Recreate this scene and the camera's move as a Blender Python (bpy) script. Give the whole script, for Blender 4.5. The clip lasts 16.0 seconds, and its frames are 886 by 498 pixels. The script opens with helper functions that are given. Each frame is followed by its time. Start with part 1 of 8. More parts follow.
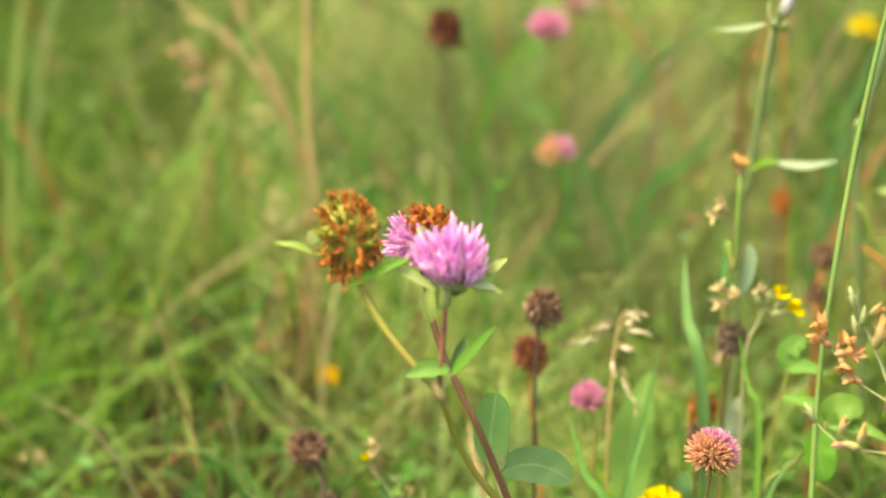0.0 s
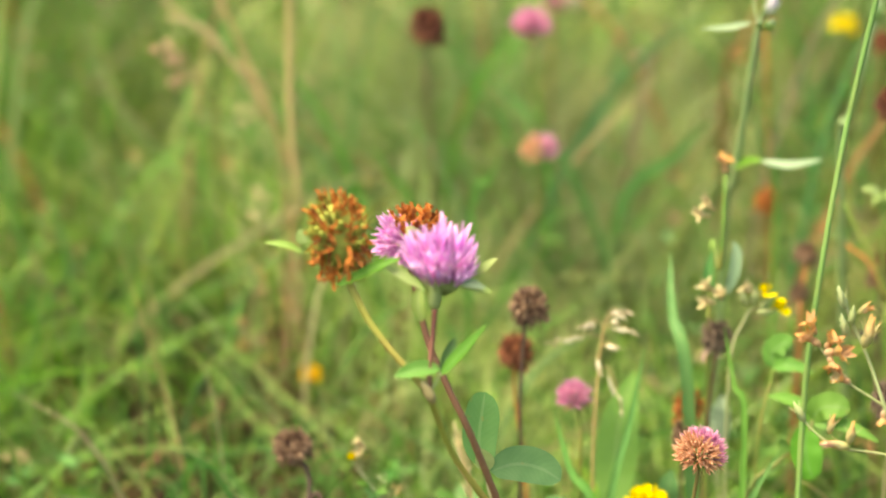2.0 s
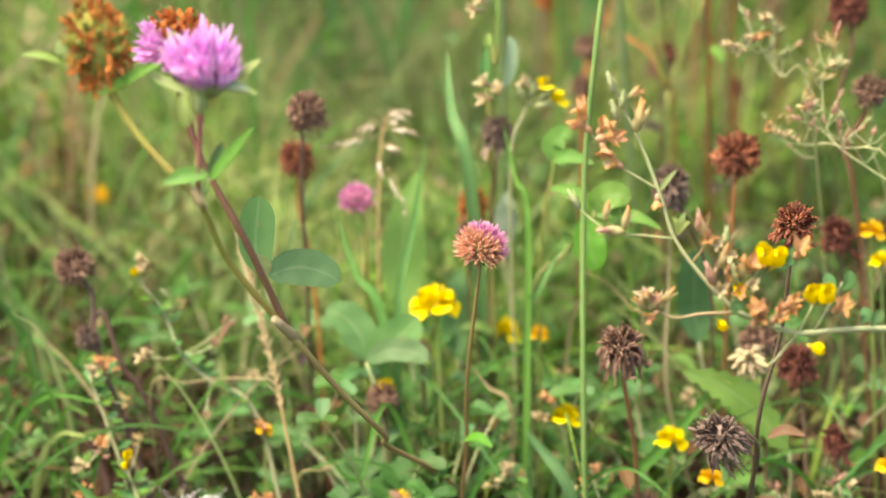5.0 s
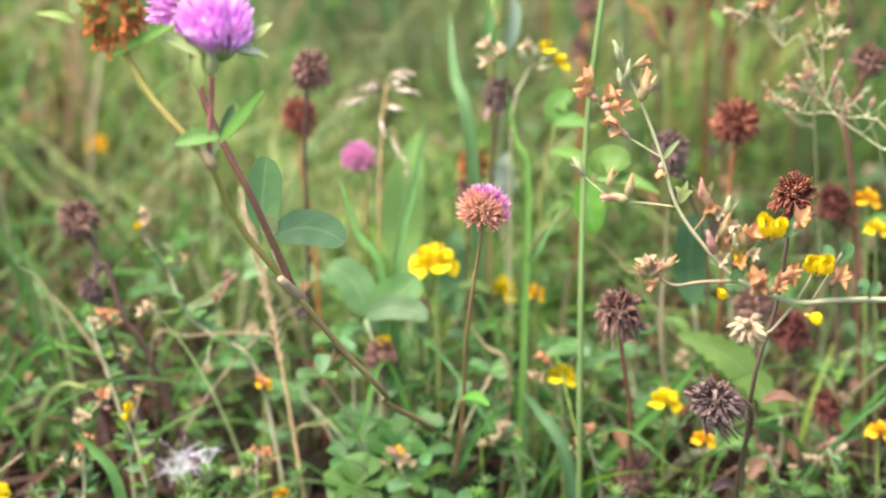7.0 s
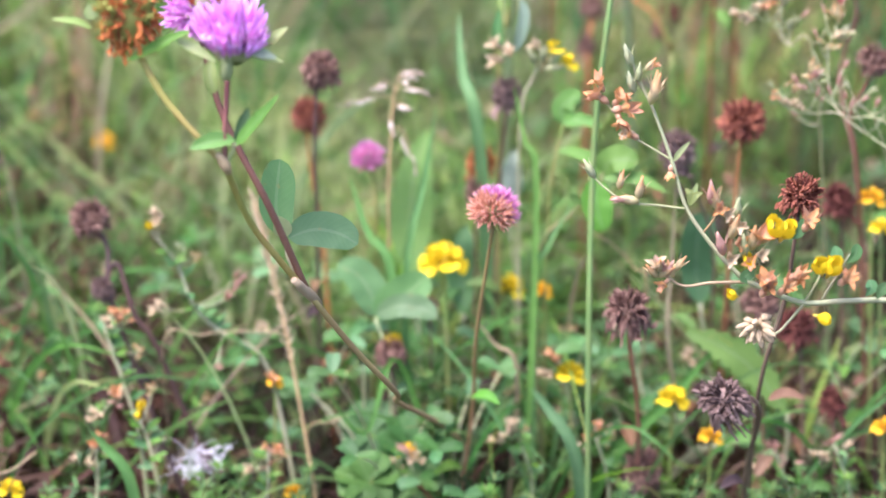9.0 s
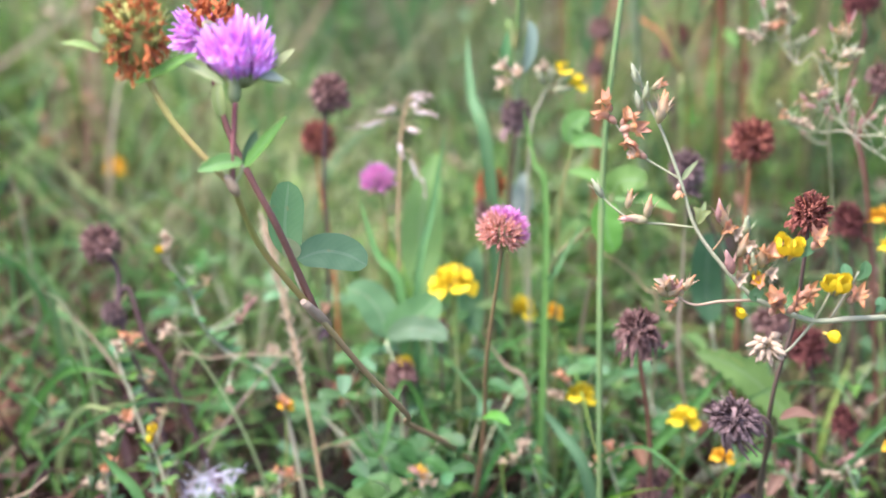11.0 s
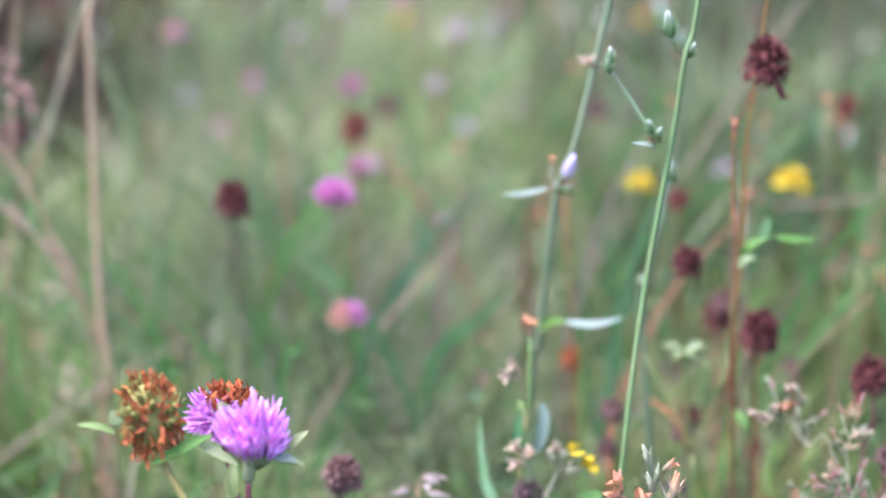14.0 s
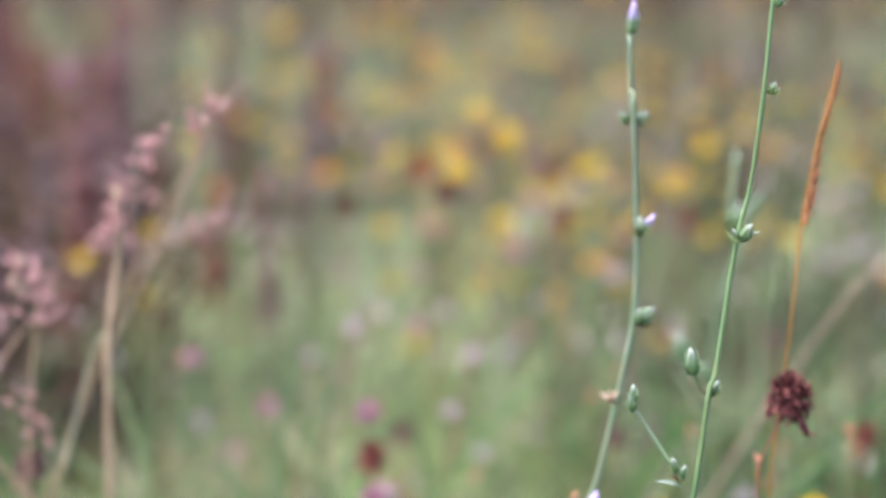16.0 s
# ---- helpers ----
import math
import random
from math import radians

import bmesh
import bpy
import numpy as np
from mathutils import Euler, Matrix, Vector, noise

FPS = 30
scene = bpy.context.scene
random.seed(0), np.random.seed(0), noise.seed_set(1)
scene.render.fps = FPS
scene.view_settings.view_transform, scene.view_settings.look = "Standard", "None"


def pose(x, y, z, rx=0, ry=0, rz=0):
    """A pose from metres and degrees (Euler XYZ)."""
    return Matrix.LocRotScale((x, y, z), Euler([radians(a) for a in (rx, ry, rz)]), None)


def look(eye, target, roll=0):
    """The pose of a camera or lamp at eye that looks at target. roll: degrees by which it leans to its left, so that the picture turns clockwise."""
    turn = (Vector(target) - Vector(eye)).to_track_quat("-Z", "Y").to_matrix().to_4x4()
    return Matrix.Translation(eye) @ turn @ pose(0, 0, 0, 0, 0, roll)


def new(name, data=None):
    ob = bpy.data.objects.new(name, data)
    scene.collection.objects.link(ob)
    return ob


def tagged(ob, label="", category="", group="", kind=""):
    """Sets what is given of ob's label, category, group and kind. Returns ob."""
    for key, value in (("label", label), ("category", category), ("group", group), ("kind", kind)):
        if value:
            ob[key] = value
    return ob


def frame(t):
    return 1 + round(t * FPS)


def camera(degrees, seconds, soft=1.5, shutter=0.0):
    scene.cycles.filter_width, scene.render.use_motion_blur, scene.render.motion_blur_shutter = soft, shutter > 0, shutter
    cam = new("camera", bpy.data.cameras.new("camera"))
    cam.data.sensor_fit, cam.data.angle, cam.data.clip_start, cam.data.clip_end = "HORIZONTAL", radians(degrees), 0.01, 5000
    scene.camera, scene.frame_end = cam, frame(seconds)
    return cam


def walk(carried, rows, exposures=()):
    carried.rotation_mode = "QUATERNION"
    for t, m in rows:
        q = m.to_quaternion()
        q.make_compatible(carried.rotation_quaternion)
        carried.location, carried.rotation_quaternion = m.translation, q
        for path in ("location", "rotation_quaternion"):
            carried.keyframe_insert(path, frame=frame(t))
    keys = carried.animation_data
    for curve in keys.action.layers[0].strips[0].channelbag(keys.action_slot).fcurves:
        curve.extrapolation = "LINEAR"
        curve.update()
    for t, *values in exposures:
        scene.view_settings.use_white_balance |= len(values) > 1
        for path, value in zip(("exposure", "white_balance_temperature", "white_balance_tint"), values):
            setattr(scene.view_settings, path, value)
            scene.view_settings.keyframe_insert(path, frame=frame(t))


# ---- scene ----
cam = camera(20.0, 16.0, soft=1.5)
cam.data.dof.use_dof = True
cam.data.dof.focus_distance = 1.195
cam.data.dof.aperture_fstop = 3.9
walk(cam, [
    (0, pose(0.0074, 0.0066, 0.7467) @ pose(0, 0, 0, 0, 0, 5.661) @ pose(0, 0, 0, 68.306) @ pose(0, 0, 0, 0, 0, 0.129)),
    (0.5, pose(0.0050, 0.0021, 0.7489) @ pose(0, 0, 0, 0, 0, 5.467) @ pose(0, 0, 0, 68.284) @ pose(0, 0, 0, 0, 0, 0.172)),
    (1, pose(0.0051, 0.0037, 0.7474) @ pose(0, 0, 0, 0, 0, 5.381) @ pose(0, 0, 0, 68.322) @ pose(0, 0, 0, 0, 0, 0.097)),
    (1.5, pose(0.0015, 0.0020, 0.7485) @ pose(0, 0, 0, 0, 0, 5.138) @ pose(0, 0, 0, 68.276) @ pose(0, 0, 0, 0, 0, 0.297)),
    (2, pose(-0.0028, 0.0074, 0.7480) @ pose(0, 0, 0, 0, 0, 4.850) @ pose(0, 0, 0, 68.201) @ pose(0, 0, 0, 0, 0, 0.409)),
    (2.5, pose(-0.0042, 0.0031, 0.7461) @ pose(0, 0, 0, 0, 0, 3.647) @ pose(0, 0, 0, 68.289) @ pose(0, 0, 0, 0, 0, 0.307)),
    (3, pose(0.0064, 0.0084, 0.7455) @ pose(0, 0, 0, 0, 0, 2.497) @ pose(0, 0, 0, 67.376) @ pose(0, 0, 0, 0, 0, -0.230)),
    (3.5, pose(0.0140, 0.0105, 0.7445) @ pose(0, 0, 0, 0, 0, 2.001) @ pose(0, 0, 0, 66.417) @ pose(0, 0, 0, 0, 0, -0.770)),
    (4, pose(0.0142, 0.0160, 0.7350) @ pose(0, 0, 0, 0, 0, 1.255) @ pose(0, 0, 0, 65.747) @ pose(0, 0, 0, 0, 0, -0.671)),
    (4.5, pose(0.0133, 0.0166, 0.7342) @ pose(0, 0, 0, 0, 0, 0.159) @ pose(0, 0, 0, 65.296) @ pose(0, 0, 0, 0, 0, -0.241)),
    (5, pose(0.0236, 0.0149, 0.7302) @ pose(0, 0, 0, 0, 0, 0.641) @ pose(0, 0, 0, 64.313) @ pose(0, 0, 0, 0, 0, -0.866)),
    (5.2, pose(0.0243, 0.0083, 0.7267) @ pose(0, 0, 0, 0, 0, 0.699) @ pose(0, 0, 0, 64.148) @ pose(0, 0, 0, 0, 0, -0.693)),
    (7.3, pose(0.0042, 0.0077, 0.7534) @ pose(0, 0, 0, 0, 0, -0.208) @ pose(0, 0, 0, 62.620) @ pose(0, 0, 0, 0, 0, 0.646)),
    (7.5, pose(0.0028, 0.0043, 0.7560) @ pose(0, 0, 0, 0, 0, -0.230) @ pose(0, 0, 0, 62.532) @ pose(0, 0, 0, 0, 0, 0.565)),
    (8, pose(-0.0013, 0.0019, 0.7637) @ pose(0, 0, 0, 0, 0, -0.381) @ pose(0, 0, 0, 62.359) @ pose(0, 0, 0, 0, 0, 0.724)),
    (10.5, pose(-0.0049, 0.0032, 0.7622) @ pose(0, 0, 0, 0, 0, -0.506) @ pose(0, 0, 0, 62.309) @ pose(0, 0, 0, 0, 0, 0.368)),
    (11, pose(-0.0000, 0.0000, 0.7600) @ pose(0, 0, 0, 0, 0, -0.000) @ pose(0, 0, 0, 63.000) @ pose(0, 0, 0, 0, 0, 0.000)),
    (11.5, pose(-0.0030, -0.0001, 0.7651) @ pose(0, 0, 0, 0, 0, -0.223) @ pose(0, 0, 0, 63.348) @ pose(0, 0, 0, 0, 0, 0.037)),
    (12, pose(-0.0049, -0.0010, 0.7673) @ pose(0, 0, 0, 0, 0, -0.400) @ pose(0, 0, 0, 63.881) @ pose(0, 0, 0, 0, 0, -0.165)),
    (12.5, pose(-0.0053, -0.0016, 0.7686) @ pose(0, 0, 0, 0, 0, -0.361) @ pose(0, 0, 0, 64.687) @ pose(0, 0, 0, 0, 0, -0.337)),
    (13, pose(-0.0047, -0.0038, 0.7738) @ pose(0, 0, 0, 0, 0, -0.241) @ pose(0, 0, 0, 66.408) @ pose(0, 0, 0, 0, 0, -0.352)),
    (13.5, pose(-0.0093, -0.0070, 0.7730) @ pose(0, 0, 0, 0, 0, -0.408) @ pose(0, 0, 0, 68.411) @ pose(0, 0, 0, 0, 0, -0.270)),
    (14, pose(0.0002, -0.0093, 0.7634) @ pose(0, 0, 0, 0, 0, 0.302) @ pose(0, 0, 0, 71.704) @ pose(0, 0, 0, 0, 0, -0.196)),
    (14.5, pose(0.0019, -0.0127, 0.7645) @ pose(0, 0, 0, 0, 0, 0.704) @ pose(0, 0, 0, 74.174) @ pose(0, 0, 0, 0, 0, -0.039)),
    (15, pose(0.0037, -0.0138, 0.7680) @ pose(0, 0, 0, 0, 0, 1.011) @ pose(0, 0, 0, 76.128) @ pose(0, 0, 0, 0, 0, 0.016)),
    (15.5, pose(0.0032, -0.0122, 0.7747) @ pose(0, 0, 0, 0, 0, 1.021) @ pose(0, 0, 0, 78.022) @ pose(0, 0, 0, 0, 0, -0.191)),
    (16, pose(-0.0072, 0.0022, 0.7752) @ pose(0, 0, 0, 0, 0, 0.447) @ pose(0, 0, 0, 78.767) @ pose(0, 0, 0, 0, 0, -0.290)),
], exposures=[(0, 2.02, 10500, 0), (1, 2.02, 10100, -3), (3, 2.05, 8850, -2), (4, 2.02, 8450, 3), (4.5, 1.98, 8200, 8), (5.2, 2.02, 7900, 13), (7.4, 2.13, 6450, 29), (11, 2.07, 5700, 41), (12.5, 2.01, 5450, 43), (13.7, 1.95, 5300, 46), (14.5, 1.89, 5350, 43), (16, 1.77, 5700, 42)])

# ---- light: bright overcast sky with a soft high sun ----
world = bpy.data.worlds.new("sky")
scene.world = world
world.use_nodes = True
wn = world.node_tree
sky = wn.nodes.new("ShaderNodeTexSky")
sky.sky_type = "NISHITA"
sky.sun_disc = False
sky.sun_elevation, sky.sun_rotation = radians(66), radians(-104)
sky.air_density, sky.dust_density, sky.ozone_density = 1.0, 3.5, 1.0
wn.links.new(sky.outputs[0], wn.nodes["Background"].inputs[0])
wn.nodes["Background"].inputs[1].default_value = 0.11
sun = new("sun", bpy.data.lights.new("sun", "SUN"))
sun.data.energy, sun.data.angle, sun.data.color = 2.1, radians(30), (1.0, 0.96, 0.9)
sun.matrix_world = look((-2.0, -0.5, 5.2), (0, 0, 0))


# ---- materials ----
def nodes_of(name):
    m = bpy.data.materials.new(name)
    m.use_nodes = True
    nt = m.node_tree
    return m, nt, nt.nodes["Principled BSDF"]


def mix_rgb(nt, fac, a, b):
    n = nt.nodes.new("ShaderNodeMix")
    n.data_type = "RGBA"
    for sock, v in ((n.inputs[0], fac), (n.inputs[6], a), (n.inputs[7], b)):
        if isinstance(v, bpy.types.NodeSocket):
            nt.links.new(v, sock)
        else:
            sock.default_value = (*v, 1) if isinstance(v, tuple) else v
    return n.outputs[2]


def math_node(nt, op, a, b=0.0, c=0.0):
    n = nt.nodes.new("ShaderNodeMath")
    n.operation = op
    for sock, v in zip(n.inputs, (a, b, c)):
        if isinstance(v, bpy.types.NodeSocket):
            nt.links.new(v, sock)
        else:
            sock.default_value = v
    return n.outputs[0]


def noise_tex(nt, scale, detail=3.0, space="Object"):
    co = nt.nodes.new("ShaderNodeTexCoord")
    n = nt.nodes.new("ShaderNodeTexNoise")
    n.inputs["Scale"].default_value, n.inputs["Detail"].default_value = scale, detail
    if space == "World":
        g = nt.nodes.new("ShaderNodeNewGeometry")
        nt.links.new(g.outputs["Position"], n.inputs["Vector"])
    else:
        nt.links.new(co.outputs[space], n.inputs["Vector"])
    return n.outputs["Fac"]


def ramp(nt, fac, stops):
    n = nt.nodes.new("ShaderNodeValToRGB")
    el = n.color_ramp.elements
    while len(el) < len(stops):
        el.new(0.5)
    for e, (p, c) in zip(el, stops):
        e.position, e.color = p, (*c, 1)
    nt.links.new(fac, n.inputs[0])
    return n.outputs[0]


def attr(nt, name):
    n = nt.nodes.new("ShaderNodeAttribute")
    n.attribute_name = name
    return n.outputs["Fac"]


def island(nt):
    return nt.nodes.new("ShaderNodeNewGeometry").outputs["Random Per Island"]


def per_object(nt):
    return nt.nodes.new("ShaderNodeObjectInfo").outputs["Random"]


def vary(nt, col, rnd, hue=0.03, val=0.35, sat=0.2):
    n = nt.nodes.new("ShaderNodeHueSaturation")
    nt.links.new(col, n.inputs["Color"])
    nt.links.new(math_node(nt, "MULTIPLY_ADD", rnd, hue, 0.5 - hue / 2), n.inputs["Hue"])
    r2 = math_node(nt, "FRACT", math_node(nt, "MULTIPLY", rnd, 7.31))
    nt.links.new(math_node(nt, "MULTIPLY_ADD", r2, val, 1 - val / 2), n.inputs["Value"])
    r3 = math_node(nt, "FRACT", math_node(nt, "MULTIPLY", rnd, 13.7))
    nt.links.new(math_node(nt, "MULTIPLY_ADD", r3, sat, 1 - sat / 2), n.inputs["Saturation"])
    return n.outputs[0]


def finish(m, nt, bsdf, col, rough, trans, bump=None, bump_scale=0.3):
    nt.links.new(col, bsdf.inputs["Base Color"])
    bsdf.inputs["Roughness"].default_value = rough
    bsdf.inputs["Specular IOR Level"].default_value = 0.22
    if bump is not None:
        b = nt.nodes.new("ShaderNodeBump")
        b.inputs["Strength"].default_value, b.inputs["Distance"].default_value = bump_scale, 0.0006
        nt.links.new(bump, b.inputs["Height"])
        nt.links.new(b.outputs[0], bsdf.inputs["Normal"])
    if trans > 0:
        t = nt.nodes.new("ShaderNodeBsdfTranslucent")
        nt.links.new(col, t.inputs["Color"])
        mx = nt.nodes.new("ShaderNodeMixShader")
        mx.inputs[0].default_value = trans
        nt.links.new(bsdf.outputs[0], mx.inputs[1])
        nt.links.new(t.outputs[0], mx.inputs[2])
        nt.links.new(mx.outputs[0], nt.nodes["Material Output"].inputs["Surface"])
    return m


def deep(c, k=0.70):
    """A green as deep as living leaves have it."""
    return tuple(v * k for v in c)


def leaf_mat(name, dark, light, vein, rough=0.55, trans=0.3, lengthwise=False):
    """A blade of a leaf: noise between two greens, a pale midrib and side veins."""
    m, nt, b = nodes_of(name)
    dark, light, vein = deep(dark, 0.85), deep(light, 0.85), deep(vein, 0.85)
    col = mix_rgb(nt, noise_tex(nt, 90.0, 4.0), dark, light)
    along, across = attr(nt, "along"), attr(nt, "across")
    side = math_node(nt, "ABSOLUTE", across)
    rib = math_node(nt, "LESS_THAN", side, 0.09)
    wave = math_node(nt, "SINE", math_node(nt, "MULTIPLY", math_node(nt, "SUBTRACT", along, math_node(nt, "MULTIPLY", side, 0.22)), 70.0))
    if lengthwise:
        wave = math_node(nt, "SINE", math_node(nt, "MULTIPLY", across, 16.0))
    veins = math_node(nt, "GREATER_THAN", wave, 0.86)
    fac = math_node(nt, "MAXIMUM", math_node(nt, "MULTIPLY", rib, 0.35), math_node(nt, "MULTIPLY", veins, 0.07))
    col = mix_rgb(nt, fac, col, vein)
    spots = ramp(nt, noise_tex(nt, 260.0, 2.0), [(0.0, (0, 0, 0)), (0.68, (0, 0, 0)), (0.74, (1, 1, 1))])
    col = mix_rgb(nt, math_node(nt, "MULTIPLY", spots, 0.35), col, (0.25, 0.2, 0.06))
    col = vary(nt, col, per_object(nt), 0.03, 0.35)
    return finish(m, nt, b, col, rough, trans, wave, 0.06)


def stem_mat(name, base, tip, patch, rough=0.5):
    """A stem that runs from one colour at its foot to another at its tip, with patches."""
    m, nt, b = nodes_of(name)
    col = mix_rgb(nt, attr(nt, "along"), base, tip)
    f = ramp(nt, noise_tex(nt, 60.0, 3.0), [(0.42, (0, 0, 0)), (0.62, (1, 1, 1))])
    col = mix_rgb(nt, math_node(nt, "MULTIPLY", f, 0.5), col, patch)
    fine = noise_tex(nt, 900.0, 2.0)
    col = mix_rgb(nt, math_node(nt, "MULTIPLY", fine, 0.12), col, (0.5, 0.48, 0.36))
    col = vary(nt, col, per_object(nt), 0.02, 0.25)
    return finish(m, nt, b, col, rough, 0.0, fine, 0.4)


def petal_mat(name, base, mid, tip, val=0.4, hue=0.03, trans=0.35, rough=0.55, single=False):
    """Florets and petals: colours from claw to tip, each floret a little different."""
    m, nt, b = nodes_of(name)
    col = ramp(nt, attr(nt, "along"), [(0.05, base), (0.5, mid), (1.0, tip)])
    rnd = per_object(nt) if single else island(nt)
    col = vary(nt, col, rnd, hue, val, 0.3)
    streak = noise_tex(nt, 700.0, 3.0)
    col = mix_rgb(nt, math_node(nt, "MULTIPLY", streak, 0.3), col, tip)
    return finish(m, nt, b, col, rough, trans, streak, 0.35)


def withered_mat(name, dark, mid, light, single=False, rough=0.75, trans=0.12, blotch=0.7):
    """Dried florets: each its own shade between dark and light, blotched."""
    m, nt, b = nodes_of(name)
    rnd = per_object(nt) if single else island(nt)
    col = ramp(nt, rnd, [(0.0, dark), (0.5, mid), (1.0, light)])
    blot = noise_tex(nt, 420.0, 3.0)
    col = mix_rgb(nt, ramp(nt, blot, [(0.4, (0, 0, 0)), (0.65, (blotch, blotch, blotch))]), col, dark)
    col = mix_rgb(nt, math_node(nt, "MULTIPLY", attr(nt, "along"), 0.35), col, light)
    return finish(m, nt, b, col, rough, trans, blot, 0.6)


def grass_mat(name, stops, patch_scale=0.8, rough=0.5, trans=0.3, low=0.28, high=1.6, shade_scale=4.5):
    """Blades in bulk: each blade its own shade, drifting in patches over the meadow, pale at the foot, dry at the tip."""
    m, nt, b = nodes_of(name)
    rnd = math_node(nt, "MULTIPLY_ADD", noise_tex(nt, patch_scale, 3.0, "World"), 1.5, math_node(nt, "MULTIPLY_ADD", island(nt), 0.55, -0.52))
    col = ramp(nt, rnd, [(at, deep(c)) for at, c in stops])
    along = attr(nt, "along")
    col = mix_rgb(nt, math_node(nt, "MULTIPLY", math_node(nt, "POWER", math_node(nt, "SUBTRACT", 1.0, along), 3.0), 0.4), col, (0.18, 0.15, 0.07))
    col = mix_rgb(nt, math_node(nt, "MULTIPLY", math_node(nt, "POWER", along, 7.0), 0.5), col, (0.26, 0.18, 0.07))
    col = vary(nt, col, island(nt), 0.03, 0.4, 0.3)
    # random dark and bright patches, tinted in to read as shaded gaps
    shade_patches = ramp(nt, noise_tex(nt, shade_scale, 3.0, "World"), [(0.33, (low, low * 1.07, low)), (0.5, (0.95, 0.95, 0.95)), (0.66, (high, high * 0.94, high * 0.88))])
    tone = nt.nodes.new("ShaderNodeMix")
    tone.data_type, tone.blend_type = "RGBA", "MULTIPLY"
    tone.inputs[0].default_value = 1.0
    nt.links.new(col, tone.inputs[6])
    nt.links.new(shade_patches, tone.inputs[7])
    return finish(m, nt, b, tone.outputs[2], rough, trans)


M = {}
M["soil"], nt, b = nodes_of("soil")
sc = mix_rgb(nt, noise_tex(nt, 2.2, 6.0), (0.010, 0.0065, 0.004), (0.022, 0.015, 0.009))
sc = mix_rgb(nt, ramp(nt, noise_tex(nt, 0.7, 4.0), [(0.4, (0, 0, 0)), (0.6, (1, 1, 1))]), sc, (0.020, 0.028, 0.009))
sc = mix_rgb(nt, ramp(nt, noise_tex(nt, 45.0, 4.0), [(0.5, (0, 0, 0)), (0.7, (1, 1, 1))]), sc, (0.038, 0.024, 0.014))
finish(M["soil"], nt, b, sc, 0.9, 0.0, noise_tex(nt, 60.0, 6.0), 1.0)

M["leaf"] = leaf_mat("leaf_green", (0.085, 0.22, 0.03), (0.15, 0.34, 0.06), (0.20, 0.34, 0.14))
# leaf green with shade darkened into the colour, mainly for low leaves
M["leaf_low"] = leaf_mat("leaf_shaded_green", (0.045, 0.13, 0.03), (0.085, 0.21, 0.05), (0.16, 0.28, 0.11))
M["leaf_blue"] = leaf_mat("leaf_bluish", (0.075, 0.20, 0.065), (0.14, 0.31, 0.105), (0.24, 0.38, 0.18))
M["leaf_pale"] = leaf_mat("leaf_pale", (0.26, 0.40, 0.10), (0.42, 0.52, 0.20), (0.56, 0.60, 0.38), 0.45, 0.4)
M["leaf_white"] = leaf_mat("leaf_silvery", (0.26, 0.40, 0.23), (0.42, 0.54, 0.37), (0.60, 0.68, 0.54), 0.42, 0.45)
M["leaf_silver"] = leaf_mat("leaf_silver", (0.24, 0.36, 0.22), (0.36, 0.48, 0.33), (0.5, 0.6, 0.46), 0.45, 0.4)
M["leaf_dock"] = leaf_mat("leaf_dock", (0.20, 0.38, 0.10), (0.30, 0.50, 0.17), (0.42, 0.56, 0.28), 0.5, 0.4)
M["leaf_dry"] = leaf_mat("leaf_dry", (0.12, 0.06, 0.03), (0.27, 0.16, 0.07), (0.34, 0.24, 0.12), 0.7, 0.15)
M["leaf_dark"] = leaf_mat("leaf_withered_dark", (0.03, 0.02, 0.02), (0.07, 0.045, 0.04), (0.1, 0.07, 0.06), 0.75, 0.05)
M["stem_green"] = stem_mat("stem_green", (0.13, 0.17, 0.035), (0.13, 0.24, 0.045), (0.20, 0.13, 0.04))
M["stem_near"] = stem_mat("stem_olive", (0.27, 0.22, 0.03), (0.28, 0.32, 0.03), (0.30, 0.21, 0.03))
M["stem_low"] = stem_mat("stem_brown_green", (0.24, 0.13, 0.06), (0.25, 0.23, 0.07), (0.22, 0.14, 0.06))
M["stem_red"] = stem_mat("stem_wine", (0.20, 0.085, 0.05), (0.11, 0.022, 0.022), (0.13, 0.05, 0.03))
M["stem_rust"] = stem_mat("stem_rust", (0.18, 0.07, 0.025), (0.42, 0.17, 0.04), (0.28, 0.07, 0.03))
M["stem_dark"] = stem_mat("stem_dark", (0.11, 0.08, 0.03), (0.06, 0.028, 0.022), (0.13, 0.07, 0.035))
M["stem_black"] = stem_mat("stem_blackish", (0.055, 0.022, 0.018), (0.035, 0.014, 0.014), (0.08, 0.03, 0.022))
M["stem_tan"] = stem_mat("stem_straw", (0.28, 0.21, 0.09), (0.38, 0.30, 0.14), (0.24, 0.165, 0.075))
M["stem_grey"] = stem_mat("stem_grey_green", (0.26, 0.30, 0.13), (0.33, 0.40, 0.19), (0.32, 0.27, 0.17))
M["chicory"] = stem_mat("chicory_stem", (0.16, 0.26, 0.09), (0.20, 0.33, 0.15), (0.22, 0.27, 0.12))
M["chicory_green"] = stem_mat("chicory_stem_green", (0.10, 0.20, 0.045), (0.13, 0.27, 0.08), (0.16, 0.22, 0.06))
M["bud"] = petal_mat("bud_green", (0.12, 0.24, 0.07), (0.20, 0.36, 0.13), (0.42, 0.50, 0.33))
M["bud_lilac"] = petal_mat("bud_lilac", (0.32, 0.40, 0.26), (0.62, 0.60, 0.64), (0.66, 0.57, 0.76))
M["pink"] = petal_mat("clover_floret", (0.80, 0.74, 0.72), (0.66, 0.22, 0.60), (0.84, 0.50, 0.85), 0.75, 0.045, single=True)
